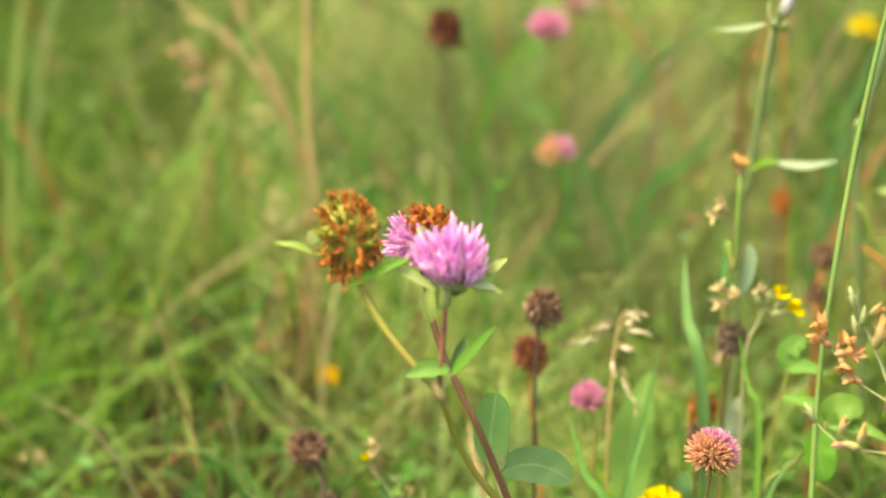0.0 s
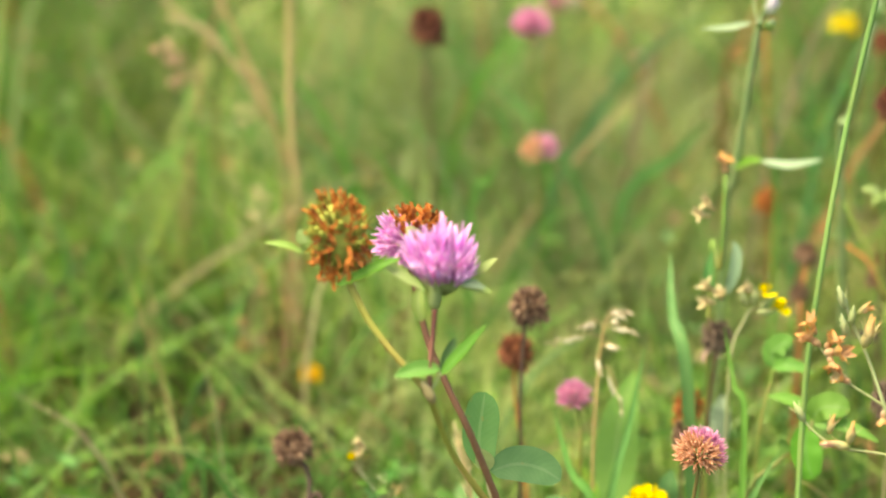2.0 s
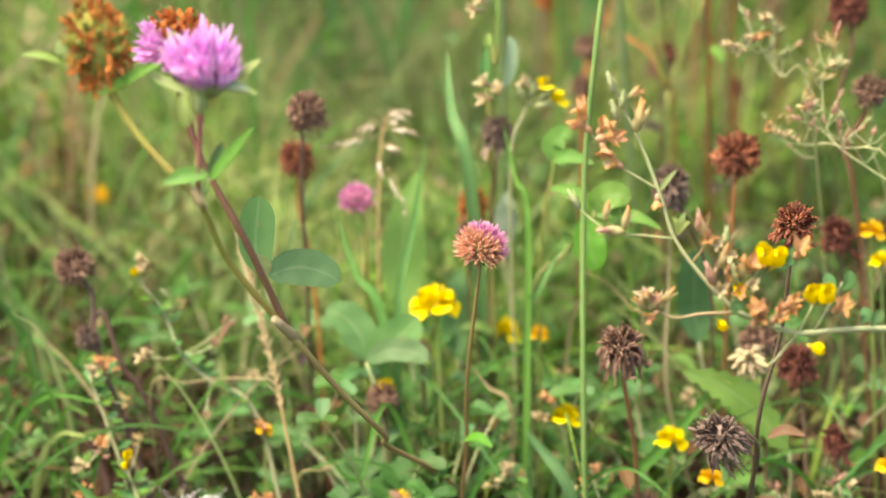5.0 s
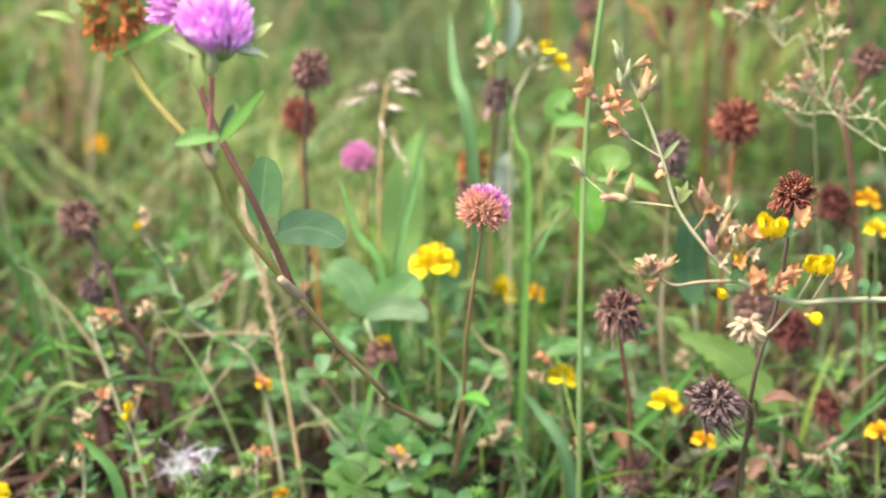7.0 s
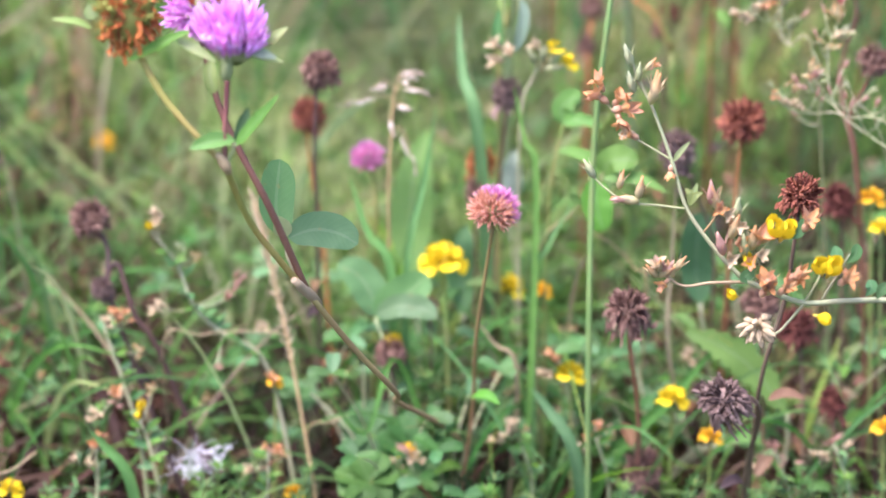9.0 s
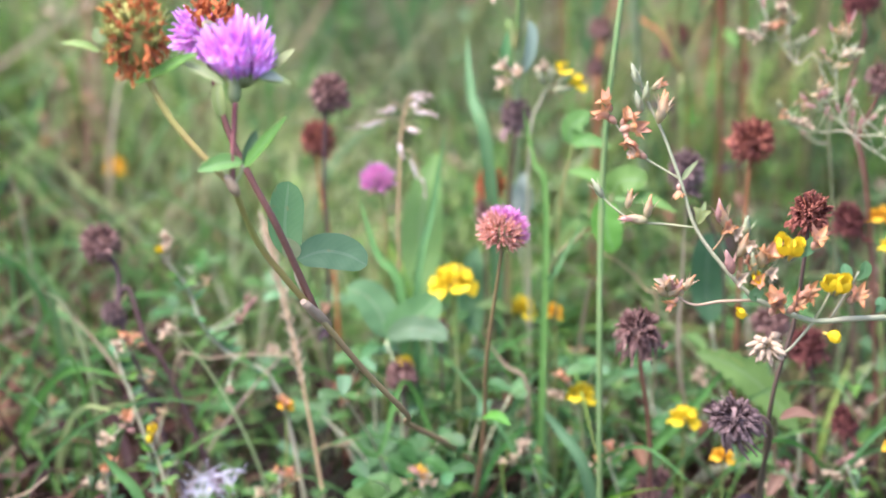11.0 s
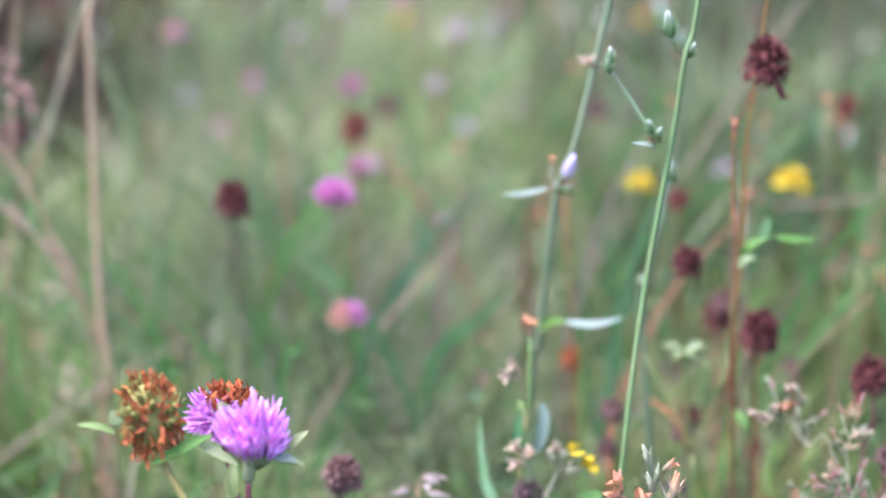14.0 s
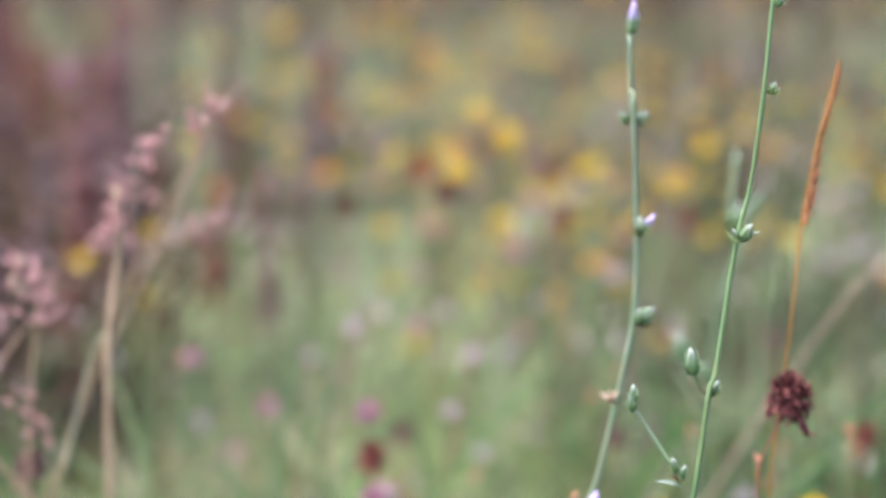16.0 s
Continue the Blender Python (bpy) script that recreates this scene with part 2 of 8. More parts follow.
M["pink_far"] = petal_mat("clover_florets", (0.56, 0.46, 0.40), (0.61, 0.19, 0.38), (0.74, 0.38, 0.56))
M["pale"] = petal_mat("florets_pale", (0.5, 0.5, 0.4), (0.62, 0.5, 0.48), (0.74, 0.64, 0.62))
M["orange"] = withered_mat("floret_orange", (0.15, 0.040, 0.020), (0.46, 0.13, 0.024), (0.60, 0.22, 0.055), single=True)
M["olive"] = withered_mat("calyx_olive", (0.17, 0.16, 0.03), (0.27, 0.30, 0.06), (0.36, 0.38, 0.09), trans=0.15, blotch=0.5)
M["orange_far"] = withered_mat("florets_orange", (0.16, 0.04, 0.02), (0.40, 0.12, 0.025), (0.58, 0.24, 0.07))
M["stem_gold"] = stem_mat("stem_golden", (0.30, 0.17, 0.035), (0.52, 0.27, 0.05), (0.40, 0.17, 0.035))
M["rust_pale"] = withered_mat("spike_rusty", (0.26, 0.10, 0.03), (0.48, 0.22, 0.06), (0.60, 0.34, 0.14), trans=0.2, blotch=0.4)
M["salmon"] = withered_mat("florets_salmon", (0.50, 0.22, 0.11), (0.72, 0.38, 0.22), (0.84, 0.54, 0.42), trans=0.3)
M["calyx"] = petal_mat("calyx_green", (0.20, 0.30, 0.07), (0.34, 0.44, 0.14), (0.48, 0.50, 0.24))
M["dead_dark"] = withered_mat("florets_dark", (0.045, 0.020, 0.015), (0.15, 0.075, 0.052), (0.34, 0.22, 0.15))
M["dead_red"] = withered_mat("florets_russet", (0.055, 0.015, 0.012), (0.20, 0.055, 0.032), (0.38, 0.15, 0.075))
M["dead_grey"] = withered_mat("florets_grey", (0.05, 0.03, 0.024), (0.15, 0.10, 0.078), (0.30, 0.22, 0.17))
M["dead_wine"] = withered_mat("florets_wine", (0.035, 0.010, 0.008), (0.12, 0.030, 0.022), (0.26, 0.10, 0.065))
M["husk"] = withered_mat("husks", (0.34, 0.25, 0.12), (0.54, 0.44, 0.25), (0.70, 0.62, 0.42), trans=0.3, blotch=0.25)
M["dry_bloom"] = petal_mat("withered_bloom", (0.60, 0.53, 0.34), (0.66, 0.42, 0.21), (0.62, 0.29, 0.11))
M["cream"] = withered_mat("spikelets_cream", (0.42, 0.33, 0.22), (0.60, 0.52, 0.38), (0.78, 0.72, 0.60), trans=0.3, blotch=0.2)
M["pod_mix"] = petal_mat("pod_tan_green", (0.36, 0.42, 0.18), (0.54, 0.50, 0.28), (0.62, 0.34, 0.15))
M["husk_pink"] = withered_mat("husks_pinkish", (0.33, 0.16, 0.11), (0.56, 0.33, 0.24), (0.70, 0.50, 0.38), trans=0.25, blotch=0.3)
M["yellow"] = petal_mat("petal_yellow", (0.52, 0.37, 0.015), (0.70, 0.52, 0.012), (0.76, 0.60, 0.025), 0.25, 0.02, 0.3)
M["amber"] = petal_mat("petal_amber", (0.55, 0.28, 0.03), (0.73, 0.38, 0.03), (0.78, 0.48, 0.05), 0.3, 0.03, 0.3)
M["fluff"] = petal_mat("seed_fluff", (0.8, 0.82, 0.78), (0.88, 0.9, 0.86), (0.9, 0.92, 0.9), 0.05, 0.0, 0.0)
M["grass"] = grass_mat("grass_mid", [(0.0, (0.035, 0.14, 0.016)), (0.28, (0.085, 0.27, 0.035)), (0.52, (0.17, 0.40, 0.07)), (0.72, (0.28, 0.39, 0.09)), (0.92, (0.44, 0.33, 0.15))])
# darker copy of grass: the shade of the under-layer is in its colour
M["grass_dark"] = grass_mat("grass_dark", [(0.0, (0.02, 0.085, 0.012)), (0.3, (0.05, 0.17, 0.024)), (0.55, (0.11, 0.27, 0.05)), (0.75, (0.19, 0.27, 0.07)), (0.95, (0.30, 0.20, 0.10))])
M["grass_blade"] = leaf_mat("grass_blade", (0.075, 0.24, 0.045), (0.17, 0.40, 0.095), (0.27, 0.46, 0.17), 0.5, 0.35, True)
M["straw_leaf"] = leaf_mat("straw_leaf", (0.28, 0.23, 0.12), (0.42, 0.35, 0.20), (0.50, 0.43, 0.28), 0.6, 0.25, True)
M["rust_leaf"] = leaf_mat("rust_leaf", (0.24, 0.10, 0.04), (0.42, 0.20, 0.08), (0.5, 0.3, 0.14), 0.6, 0.2, True)
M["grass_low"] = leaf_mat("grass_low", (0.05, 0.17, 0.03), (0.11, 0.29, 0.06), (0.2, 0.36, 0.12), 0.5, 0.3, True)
M["grass_far"] = grass_mat("grass_far", [(0.0, (0.05, 0.17, 0.04)), (0.3, (0.21, 0.42, 0.13)), (0.55, (0.40, 0.58, 0.25)), (0.75, (0.44, 0.46, 0.22)), (1.0, (0.27, 0.20, 0.10))], 1.1, low=0.15, high=2.1, shade_scale=3.4)
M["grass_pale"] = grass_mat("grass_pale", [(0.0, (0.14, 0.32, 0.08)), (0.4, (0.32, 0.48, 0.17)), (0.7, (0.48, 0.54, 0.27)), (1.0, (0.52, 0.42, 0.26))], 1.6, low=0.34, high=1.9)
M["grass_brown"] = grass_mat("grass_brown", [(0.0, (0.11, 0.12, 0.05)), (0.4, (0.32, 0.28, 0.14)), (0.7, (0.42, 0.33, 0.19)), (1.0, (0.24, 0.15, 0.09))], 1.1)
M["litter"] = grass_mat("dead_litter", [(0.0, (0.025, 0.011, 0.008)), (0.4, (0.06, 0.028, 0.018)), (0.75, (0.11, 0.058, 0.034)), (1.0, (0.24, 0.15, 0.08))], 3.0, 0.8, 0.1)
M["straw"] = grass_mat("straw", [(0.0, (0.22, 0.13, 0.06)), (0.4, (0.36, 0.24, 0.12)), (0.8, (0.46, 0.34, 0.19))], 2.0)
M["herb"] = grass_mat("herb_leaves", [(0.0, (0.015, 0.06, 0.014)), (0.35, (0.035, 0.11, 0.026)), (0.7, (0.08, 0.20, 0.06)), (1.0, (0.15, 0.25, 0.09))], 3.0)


# ---- shapes ----
def V(p):
    return Vector(p)


def spline(pts, steps):
    """A smooth line through the points."""
    p = [V(q) for q in pts]
    if len(p) == 2:
        return [p[0].lerp(p[1], i / steps) for i in range(steps + 1)]
    p = [p[0] * 2 - p[1]] + p + [p[-1] * 2 - p[-2]]
    out = []
    for i in range(1, len(p) - 2):
        a, b, c, d = p[i - 1:i + 3]
        for k in range(steps):
            t = k / steps
            out.append(0.5 * (2 * b + (c - a) * t + (2 * a - 5 * b + 4 * c - d) * t * t + (3 * b - a - 3 * c + d) * t ** 3))
    return out + [p[-2]]


def layers(bm):
    lay = bm.verts.layers.float
    return (lay.get("along") or lay.new("along")), (lay.get("across") or lay.new("across"))


def tube(bm, pts, r0, r1, n=7, steps=4, bulge=None, mi=0):
    """A round, tapering stalk along a smooth line; bulge(t) swells it."""
    la, lc = layers(bm)
    line = spline(pts, steps)
    ref = V((0.31, 0.9, 0.2))
    rings = []
    for i, c in enumerate(line):
        t = i / (len(line) - 1)
        d = (line[min(i + 1, len(line) - 1)] - line[max(i - 1, 0)]).normalized()
        u = d.cross(ref).normalized()
        w = d.cross(u)
        r = (r0 + (r1 - r0) * t) * (bulge(t) if bulge else 1)
        ring = []
        for k in range(n):
            a = 2 * math.pi * k / n
            v = bm.verts.new(c + (u * math.cos(a) + w * math.sin(a)) * r)
            v[la], v[lc] = t, 0
            ring.append(v)
        rings.append(ring)
    for a, b in zip(rings, rings[1:]):
        for k in range(n):
            f = bm.faces.new((a[k], a[(k + 1) % n], b[(k + 1) % n], b[k]))
            f.smooth, f.material_index = True, mi
    for ring, flip in ((rings[0], True), (rings[-1], False)):
        f = bm.faces.new(ring[::-1] if flip else ring)
        f.material_index = mi
    return bm


def strip(bm, pts, width, profile, up=(0, 0, 1), fold=0.25, steps=4, mi=0, ripple=0.0, teeth=0.0, cup=0.0):
    """A leaf, blade or petal along a smooth line: profile(t) times width, folded along its midrib."""
    la, lc = layers(bm)
    line = spline(pts, steps)
    up = V(up)
    rows, n = [], len(line)
    for i, c in enumerate(line):
        t = i / (n - 1)
        d = (line[min(i + 1, n - 1)] - line[max(i - 1, 0)]).normalized()
        s = d.cross(up)
        s = s.normalized() if s.length > 1e-6 else V((1, 0, 0))
        nrm = s.cross(d).normalized()
        w = width * 0.5 * profile(t)
        if teeth and i % 2:
            w *= 1 - teeth
        row = []
        for k, x in enumerate((-1, -0.5, 0, 0.5, 1)):
            lift = fold * abs(x) * w + cup * x * x * w + ripple * w * math.sin(t * 17 + x * 2.3)
            v = bm.verts.new(c + s * (x * w) + nrm * lift)
            v[la], v[lc] = t, x
            row.append(v)
        rows.append(row)
    for a, b in zip(rows, rows[1:]):
        for k in range(4):
            f = bm.faces.new((a[k], a[k + 1], b[k + 1], b[k]))
            f.smooth, f.material_index = True, mi
    return bm


def lathe(bm, profile, m=Matrix(), n=8, mi=0):
    """A turned shape: (radius, height) rows about the axis of m."""
    la, lc = layers(bm)
    rings = []
    for i, (r, z) in enumerate(profile):
        ring = []
        for k in range(n):
            a = 2 * math.pi * (k + 0.5 * (i % 2)) / n
            v = bm.verts.new(m @ V((r * math.cos(a), r * math.sin(a), z)))
            v[la], v[lc] = i / (len(profile) - 1), 0
            ring.append(v)
        rings.append(ring)
    for a, b in zip(rings, rings[1:]):
        for k in range(n):
            f = bm.faces.new((a[k], a[(k + 1) % n], b[(k + 1) % n], b[k]))
            f.smooth, f.material_index = True, mi
    for ring, flip in ((rings[0], True), (rings[-1], False)):
        f = bm.faces.new(ring[::-1] if flip else ring)
        f.material_index = mi
    return bm


def aim(pos, d, spin=0.0, scale=1.0):
    """A pose at pos whose z axis points along d."""
    q = V(d).to_track_quat("Z", "Y")
    return Matrix.Translation(V(pos)) @ q.to_matrix().to_4x4() @ Matrix.Rotation(spin, 4, "Z") @ Matrix.Scale(scale, 4)


def mesh_of(name, bm, *mats):
    me = bpy.data.meshes.new(name)
    bm.to_mesh(me)
    bm.free()
    for m in mats:
        me.materials.append(m)
    return me


def piece(name, me, parent, m=Matrix(), label=""):
    ob = new(name, me)
    ob.parent = parent
    ob.matrix_basis = m
    return tagged(ob, label)


def part(name, bm, material, parent, label=""):
    """One mesh object under a thing or a part."""
    return piece(name, mesh_of(name, bm, material), parent, Matrix(), label)


def thing(name, base, label, category, group="", size=1.0):
    ob = new(name)
    ob.empty_display_size = 0.02
    ob.location, ob.scale = base, (size, size, size)
    return tagged(ob, label, category, group)


def loc(plant, p):
    return (V(p) - plant.location) / plant.scale.x


def rel(plant, pts):
    return [loc(plant, p) for p in pts]


LENS = lambda t: math.sin(math.pi * min(1, max(0, t)) ** 0.8) ** 0.8 + 0.03
OVAL = lambda t: (max(0.0, 1 - (2 * t - 1) ** 2)) ** 0.5 + 0.04
BLADE = lambda t: (1 - t ** 3) * (0.55 + 0.45 * min(1, t * 6)) + 0.02
OBOVATE = lambda t: (math.sin(math.pi * t ** 1.5) ** 0.7 if 0 < t < 1 else 0) + 0.06


def stem(plant, pts, r0, r1, mat, name="stem", label="", n=7, steps=5, bulge=None):
    """A stalk from its foot to its tip; points in the world."""
    return part(name, tube(bmesh.new(), rel(plant, pts), r0, r1, n, steps, bulge), M[mat], plant, label)


def leaf(plant, pts, width, mat="leaf", profile=LENS, up=(0, -0.35, 1), fold=0.25, name="leaf", label="", ripple=0.03, teeth=0.0, steps=6):
    bm = strip(bmesh.new(), rel(plant, pts), width, profile, up, fold, steps, 0, ripple, teeth)
    return part(name, bm, M[mat], plant, label)


# florets and heads, built once at true size
def floret_fresh(rng):
    """A slender clover floret 13 mm long: tube, folded banner and two wings."""
    bm = bmesh.new()
    b = rng.uniform(-0.0012, 0.0012)
    tube(bm, [(0, 0, 0), (0, b * 0.3, 0.004), (0, b, 0.0085)], 0.0006, 0.0011, 5, 2)
    strip(bm, [(0, b, 0.0065), (0, b + 0.0007, 0.0100), (0, b + 0.0004, 0.0145)], 0.0021, lambda t: math.sin(math.pi * (0.18 + 0.76 * t)), (0, 1, 0), 0.8, 3)
    strip(bm, [(0.0006, b, 0.0070), (0.0014, b - 0.0007, 0.0118)], 0.0012, LENS, (0.4, -1, 0), 0.3, 3)
    strip(bm, [(-0.0006, b, 0.0070), (-0.0014, b - 0.0007, 0.0116)], 0.0012, LENS, (-0.4, -1, 0), 0.3, 3)
    return bm


def floret_dry(rng, long=0.010, curl=1.0):
    """A withered floret: a thin stalk that ends in a shrivelled, curled petal."""
    bm = bmesh.new()
    a, s = rng.uniform(0.3, 1.0) * curl, rng.uniform(-0.5, 0.5)
    pts = [(0, 0, 0), (s * long * 0.1, 0.05 * long, 0.35 * long), (s * long * 0.3, a * long * 0.22, 0.68 * long), (s * long * 0.55, a * long * 0.55, 0.86 * long)]
    end = V(pts[3]) + V((s * long * 0.1, a * long * 0.25, -0.10 * long * a))
    tube(bm, pts[:3], 0.0004, 0.0005, 4, 2)
    strip(bm, [pts[1], pts[2], pts[3], end], 0.0018, lambda t: 0.35 + 0.75 * math.sin(math.pi * (0.1 + 0.85 * t)), (s, -1, 0.3), -0.75, 3, 0, 0.22)
    return bm


def floret_ribbon(rng, wide=1.0):
    """A withered floret as a wavy flat ribbon 6 mm long whose tip curls outwards."""
    s, c = rng.uniform(-0.0012, 0.0012), rng.uniform(0.1, 0.9)
    pts = [(0, 0, 0), (s, 0.0003, 0.0022), (s * 0.2, 0.0008 * c, 0.0042), (-s, 0.0022 * c, 0.0055), (-s * 1.3, 0.0032 * c, 0.0058)]
    return strip(bmesh.new(), pts, wide * rng.uniform(0.0014, 0.0022), lambda t: 0.55 + 0.6 * math.sin(math.pi * (0.1 + 0.8 * t)) - 0.5 * t * t, (rng.uniform(-0.4, 0.4), -1, 0.2), rng.uniform(-0.6, 0.6), 3, 0, 0.5)


def sepal(bm, m, long, wide, mi=0):
    strip(bm, [m @ V((0, 0, 0)), m @ V((0, 0, long * 0.6)), m @ V((0, -wide * 0.4, long))], wide, lambda t: 1 - 0.93 * t, m.to_3x3() @ V((0, 1, 0)), 0.3, 2, mi)


def spread(n, lo, hi, rng, jitter=0.12):
    """Even directions over a band of a ball: polar angles from lo to hi degrees."""
    c0, c1 = math.cos(radians(lo)), math.cos(radians(hi))
    for i in range(n):
        z = c0 + (c1 - c0) * (i + 0.5) / n
        th = math.acos(max(-1, min(1, z))) + rng.uniform(-jitter, jitter)
        yield th, i * 2.39996 + rng.uniform(-jitter, jitter), (i + 0.5) / n


def join_into(bm, src, m, mi):
    la, lc = layers(bm)
    sa = src.verts.layers.float.get("along")
    vs = []
    for v in src.verts:
        w = bm.verts.new(m @ v.co)
        w[la] = v[sa]
        vs.append(w)
    src.verts.index_update()
    for f in src.faces:
        g = bm.faces.new([vs[v.index] for v in f.verts])
        g.smooth, g.material_index = True, mi


def head_dead(seed, mat, flat=0.85, n=230, droop=0.75, long=(0.8, 1.15), core=1.0):
    """A withered clover head about 22 mm across: dry ribbon florets that rise at the crown, bend outwards and hang like thatch, dry leaves below."""
    rng = random.Random(seed)
    bm = bmesh.new()
    lathe(bm, [(0.001, -0.0065), (0.0045, -0.005), (0.0060, -0.0005), (0.0050, 0.0045 * flat), (0.002, 0.0070 * flat)], n=10)
    for v in bm.verts:
        v.co *= core
    tilt = V((rng.uniform(-1, 1), rng.uniform(-1, 1), 0))
    for th, ph, t in spread(n, 2, 118, rng, 0.22):
        o = V((math.sin(th) * math.cos(ph), math.sin(th) * math.sin(ph), math.cos(th) * flat))
        side = V((-math.sin(ph), math.cos(ph), 0)) * rng.uniform(-0.0022, 0.0022)
        size = rng.uniform(*long) * (1 + 0.22 * o.dot(tilt) + 0.25 * noise.noise(o * 2.3 + V((seed, 0, 0))))
        fall = droop * max(0.0, t - 0.12) * 0.0046
        a = o * 0.0042 * core
        b = a + (o * 0.0040 + V((0, 0, 0.0016 * (1 - t)))) * size + side * 0.4
        c = b + (o * (0.0030 - 0.0014 * t) + V((0, 0, 0.0008 - fall))) * size + side
        e = c + (o * rng.uniform(-0.001, 0.0012) + V((0, 0, -fall * 0.7 + rng.uniform(-0.0008, 0.0008)))) * size
        strip(bm, [a, b, c, e], rng.uniform(0.0009, 0.0017), lambda q: 0.45 + 0.65 * math.sin(math.pi * (0.08 + 0.84 * q)), o + V((0, 0, 0.4)), rng.uniform(-0.9, -0.3), 2, 0, 0.3)
    for k in range(5):
        a = k * 1.3 + rng.uniform(-0.3, 0.3)
        sepal(bm, aim((0, 0, -0.005), (math.cos(a), math.sin(a), -0.6)), 0.008, 0.0026)
    for k in range(2):
        a, q = rng.uniform(0, 6.28), rng.uniform(0.8, 1.3)
        strip(bm, [(0, 0, -0.005), (math.cos(a) * 0.006 * q, math.sin(a) * 0.006 * q, -0.0065), (math.cos(a) * 0.011 * q, math.sin(a) * 0.011 * q, -0.0095 * q), (math.cos(a + 0.3) * 0.014 * q, math.sin(a + 0.3) * 0.014 * q, -0.0085 * q)],
              0.0048, LENS, (0, 0, 1), 0.7, 4, 0, 0.3)
    return mesh_of("dead_head", bm, M[mat])


def head_fresh(seed, mats, n=75, dry=None, limp=True, long=(0.68, 0.86), root=0.0032):
    """A clover head about 24 mm across in joined florets; dry(dir): True where a floret has faded."""
    rng = random.Random(seed)
    bm = bmesh.new()
    lathe(bm, [(0.0015, -0.007), (0.005, -0.004), (0.0062, 0.0), (0.004, 0.005), (0.001, 0.007)], n=9, mi=1)
    fresh, faded = [floret_fresh(rng) for _ in range(3)], [floret_dry(rng, 0.012, 0.8) for _ in range(3)]
    for th, ph, t in spread(n, 2, 112, rng):
        o = V((math.sin(th) * math.cos(ph), math.sin(th) * math.sin(ph), math.cos(th)))
        gone = dry(o) if dry else False
        d = (o + V((rng.uniform(-0.2, 0.2), rng.uniform(-0.2, 0.2), 0.4 if not gone else 0.25))).normalized()
        join_into(bm, rng.choice(faded if gone and limp else fresh), aim(o * root, d, rng.uniform(0, 6.28), rng.uniform(*long)), 2 if gone else 0)
    for k in range(6):
        a = k * 1.05 + rng.uniform(-0.2, 0.2)
        sepal(bm, aim((0, 0, -0.006), (math.cos(a), math.sin(a), 0.25)), 0.011, 0.003, 1)
    for f in fresh + faded:
        f.free()
    return mesh_of("flower_head", bm, *[M[m] for m in mats])


HEAD = {
    "dark": [head_dead(1, "dead_dark", 0.80, 230, 0.9), head_dead(2, "dead_dark", 0.95, 220, 1.2), head_dead(21, "dead_dark", 0.85, 200, 0.7)],
    "red": [head_dead(3, "dead_red", 0.95, 250, 0.7), head_dead(4, "dead_red", 1.05, 240, 1.0), head_dead(24, "dead_red", 0.85, 230, 0.5)],
    "grey": [head_dead(5, "dead_grey", 0.8, 230, 0.6), head_dead(15, "dead_grey", 0.95, 210, 1.1)],
    "wine": [head_dead(6, "dead_wine", 0.95, 260, 0.9, (0.8, 1.15), 1.05), head_dead(7, "dead_wine", 0.85, 240, 1.0), head_dead(27, "dead_wine", 1.05, 250, 0.7, (0.75, 1.2), 1.05)],
    "orange": [head_dead(8, "orange_far", 1.1, 240, 0.4)],
    "pink": [head_fresh(9, ("pink_far", "calyx", "salmon"), 120, lambda o: o.z < -0.28)],
    "fading": [head_fresh(11, ("pink_far", "calyx", "salmon"), 230, lambda o: o.x * 0.8 + o.z * 0.2 < 0.08, False, (0.54, 0.64), 0.0052)],
    "pale": [head_fresh(14, ("pale", "calyx", "salmon"), 60)],
    "fading_low": [head_fresh(12, ("pink_far", "calyx", "salmon"), 70, lambda o: o.x < -0.1, False)],
}
HEAD_LABEL = {"pale": "pale whitish-pink florets", "dark": "dark brown withered florets", "red": "russet withered florets", "grey": "grey-brown withered florets", "wine": "wine-brown dried florets",
              "orange": "rusty orange dried florets", "pink": "fresh pink florets", "fading": "pink florets fading to salmon", "fading_low": "half pink, half orange florets"}
counter = random.Random(77)


def head(plant, kind, at, size_mm, lean=(0.0, 0.0), spin=None):
    me = counter.choice(HEAD[kind])
    spin = counter.uniform(0, 6.28) if spin is None else spin
    return piece("flower_head", me, plant, aim(loc(plant, at), (lean[0], lean[1], 1), spin, size_mm / 23.0), HEAD_LABEL[kind])


def clover(kind, at, size_mm, line, r=0.0009, mat="stem_dark", lean=(0.0, 0.0), label="", spin=None, group="withered clover", leaves=2):
    """A clover stalk with one head: line runs from the ground to just under the head."""
    text = label or {"pink": "pink clover in bloom on a thin green stalk", "fading": "fading pink clover on a reddish stalk", "fading_low": "half-faded clover low in the grass"}.get(
        kind, "withered brown clover head on a dark dry stalk")
    p = thing("clover", (line[0][0], line[0][1], 0), text, "clover", group)
    up = (V(at) - V(line[-1])).normalized()
    stem(p, [*line, V(at) - up * size_mm * 0.00022], r * 1.25, r, mat)
    head(p, kind, at, size_mm, lean, spin)
    for k in range(leaves):
        q = V(line[0]).lerp(V(line[-1]), 0.25 + 0.25 * k)
        a = counter.uniform(0, 6.28)
        d = V((math.cos(a), math.sin(a), 0.5))
        dry = kind in ("dark", "red", "grey", "wine")
        leaf(p, [q, q + d * 0.009, q + d * 0.019 + V((0, 0, -0.006))], 0.007, counter.choice(["leaf_dry", "leaf_dark", "leaf"]) if dry else "leaf", LENS, fold=0.5)
    return p


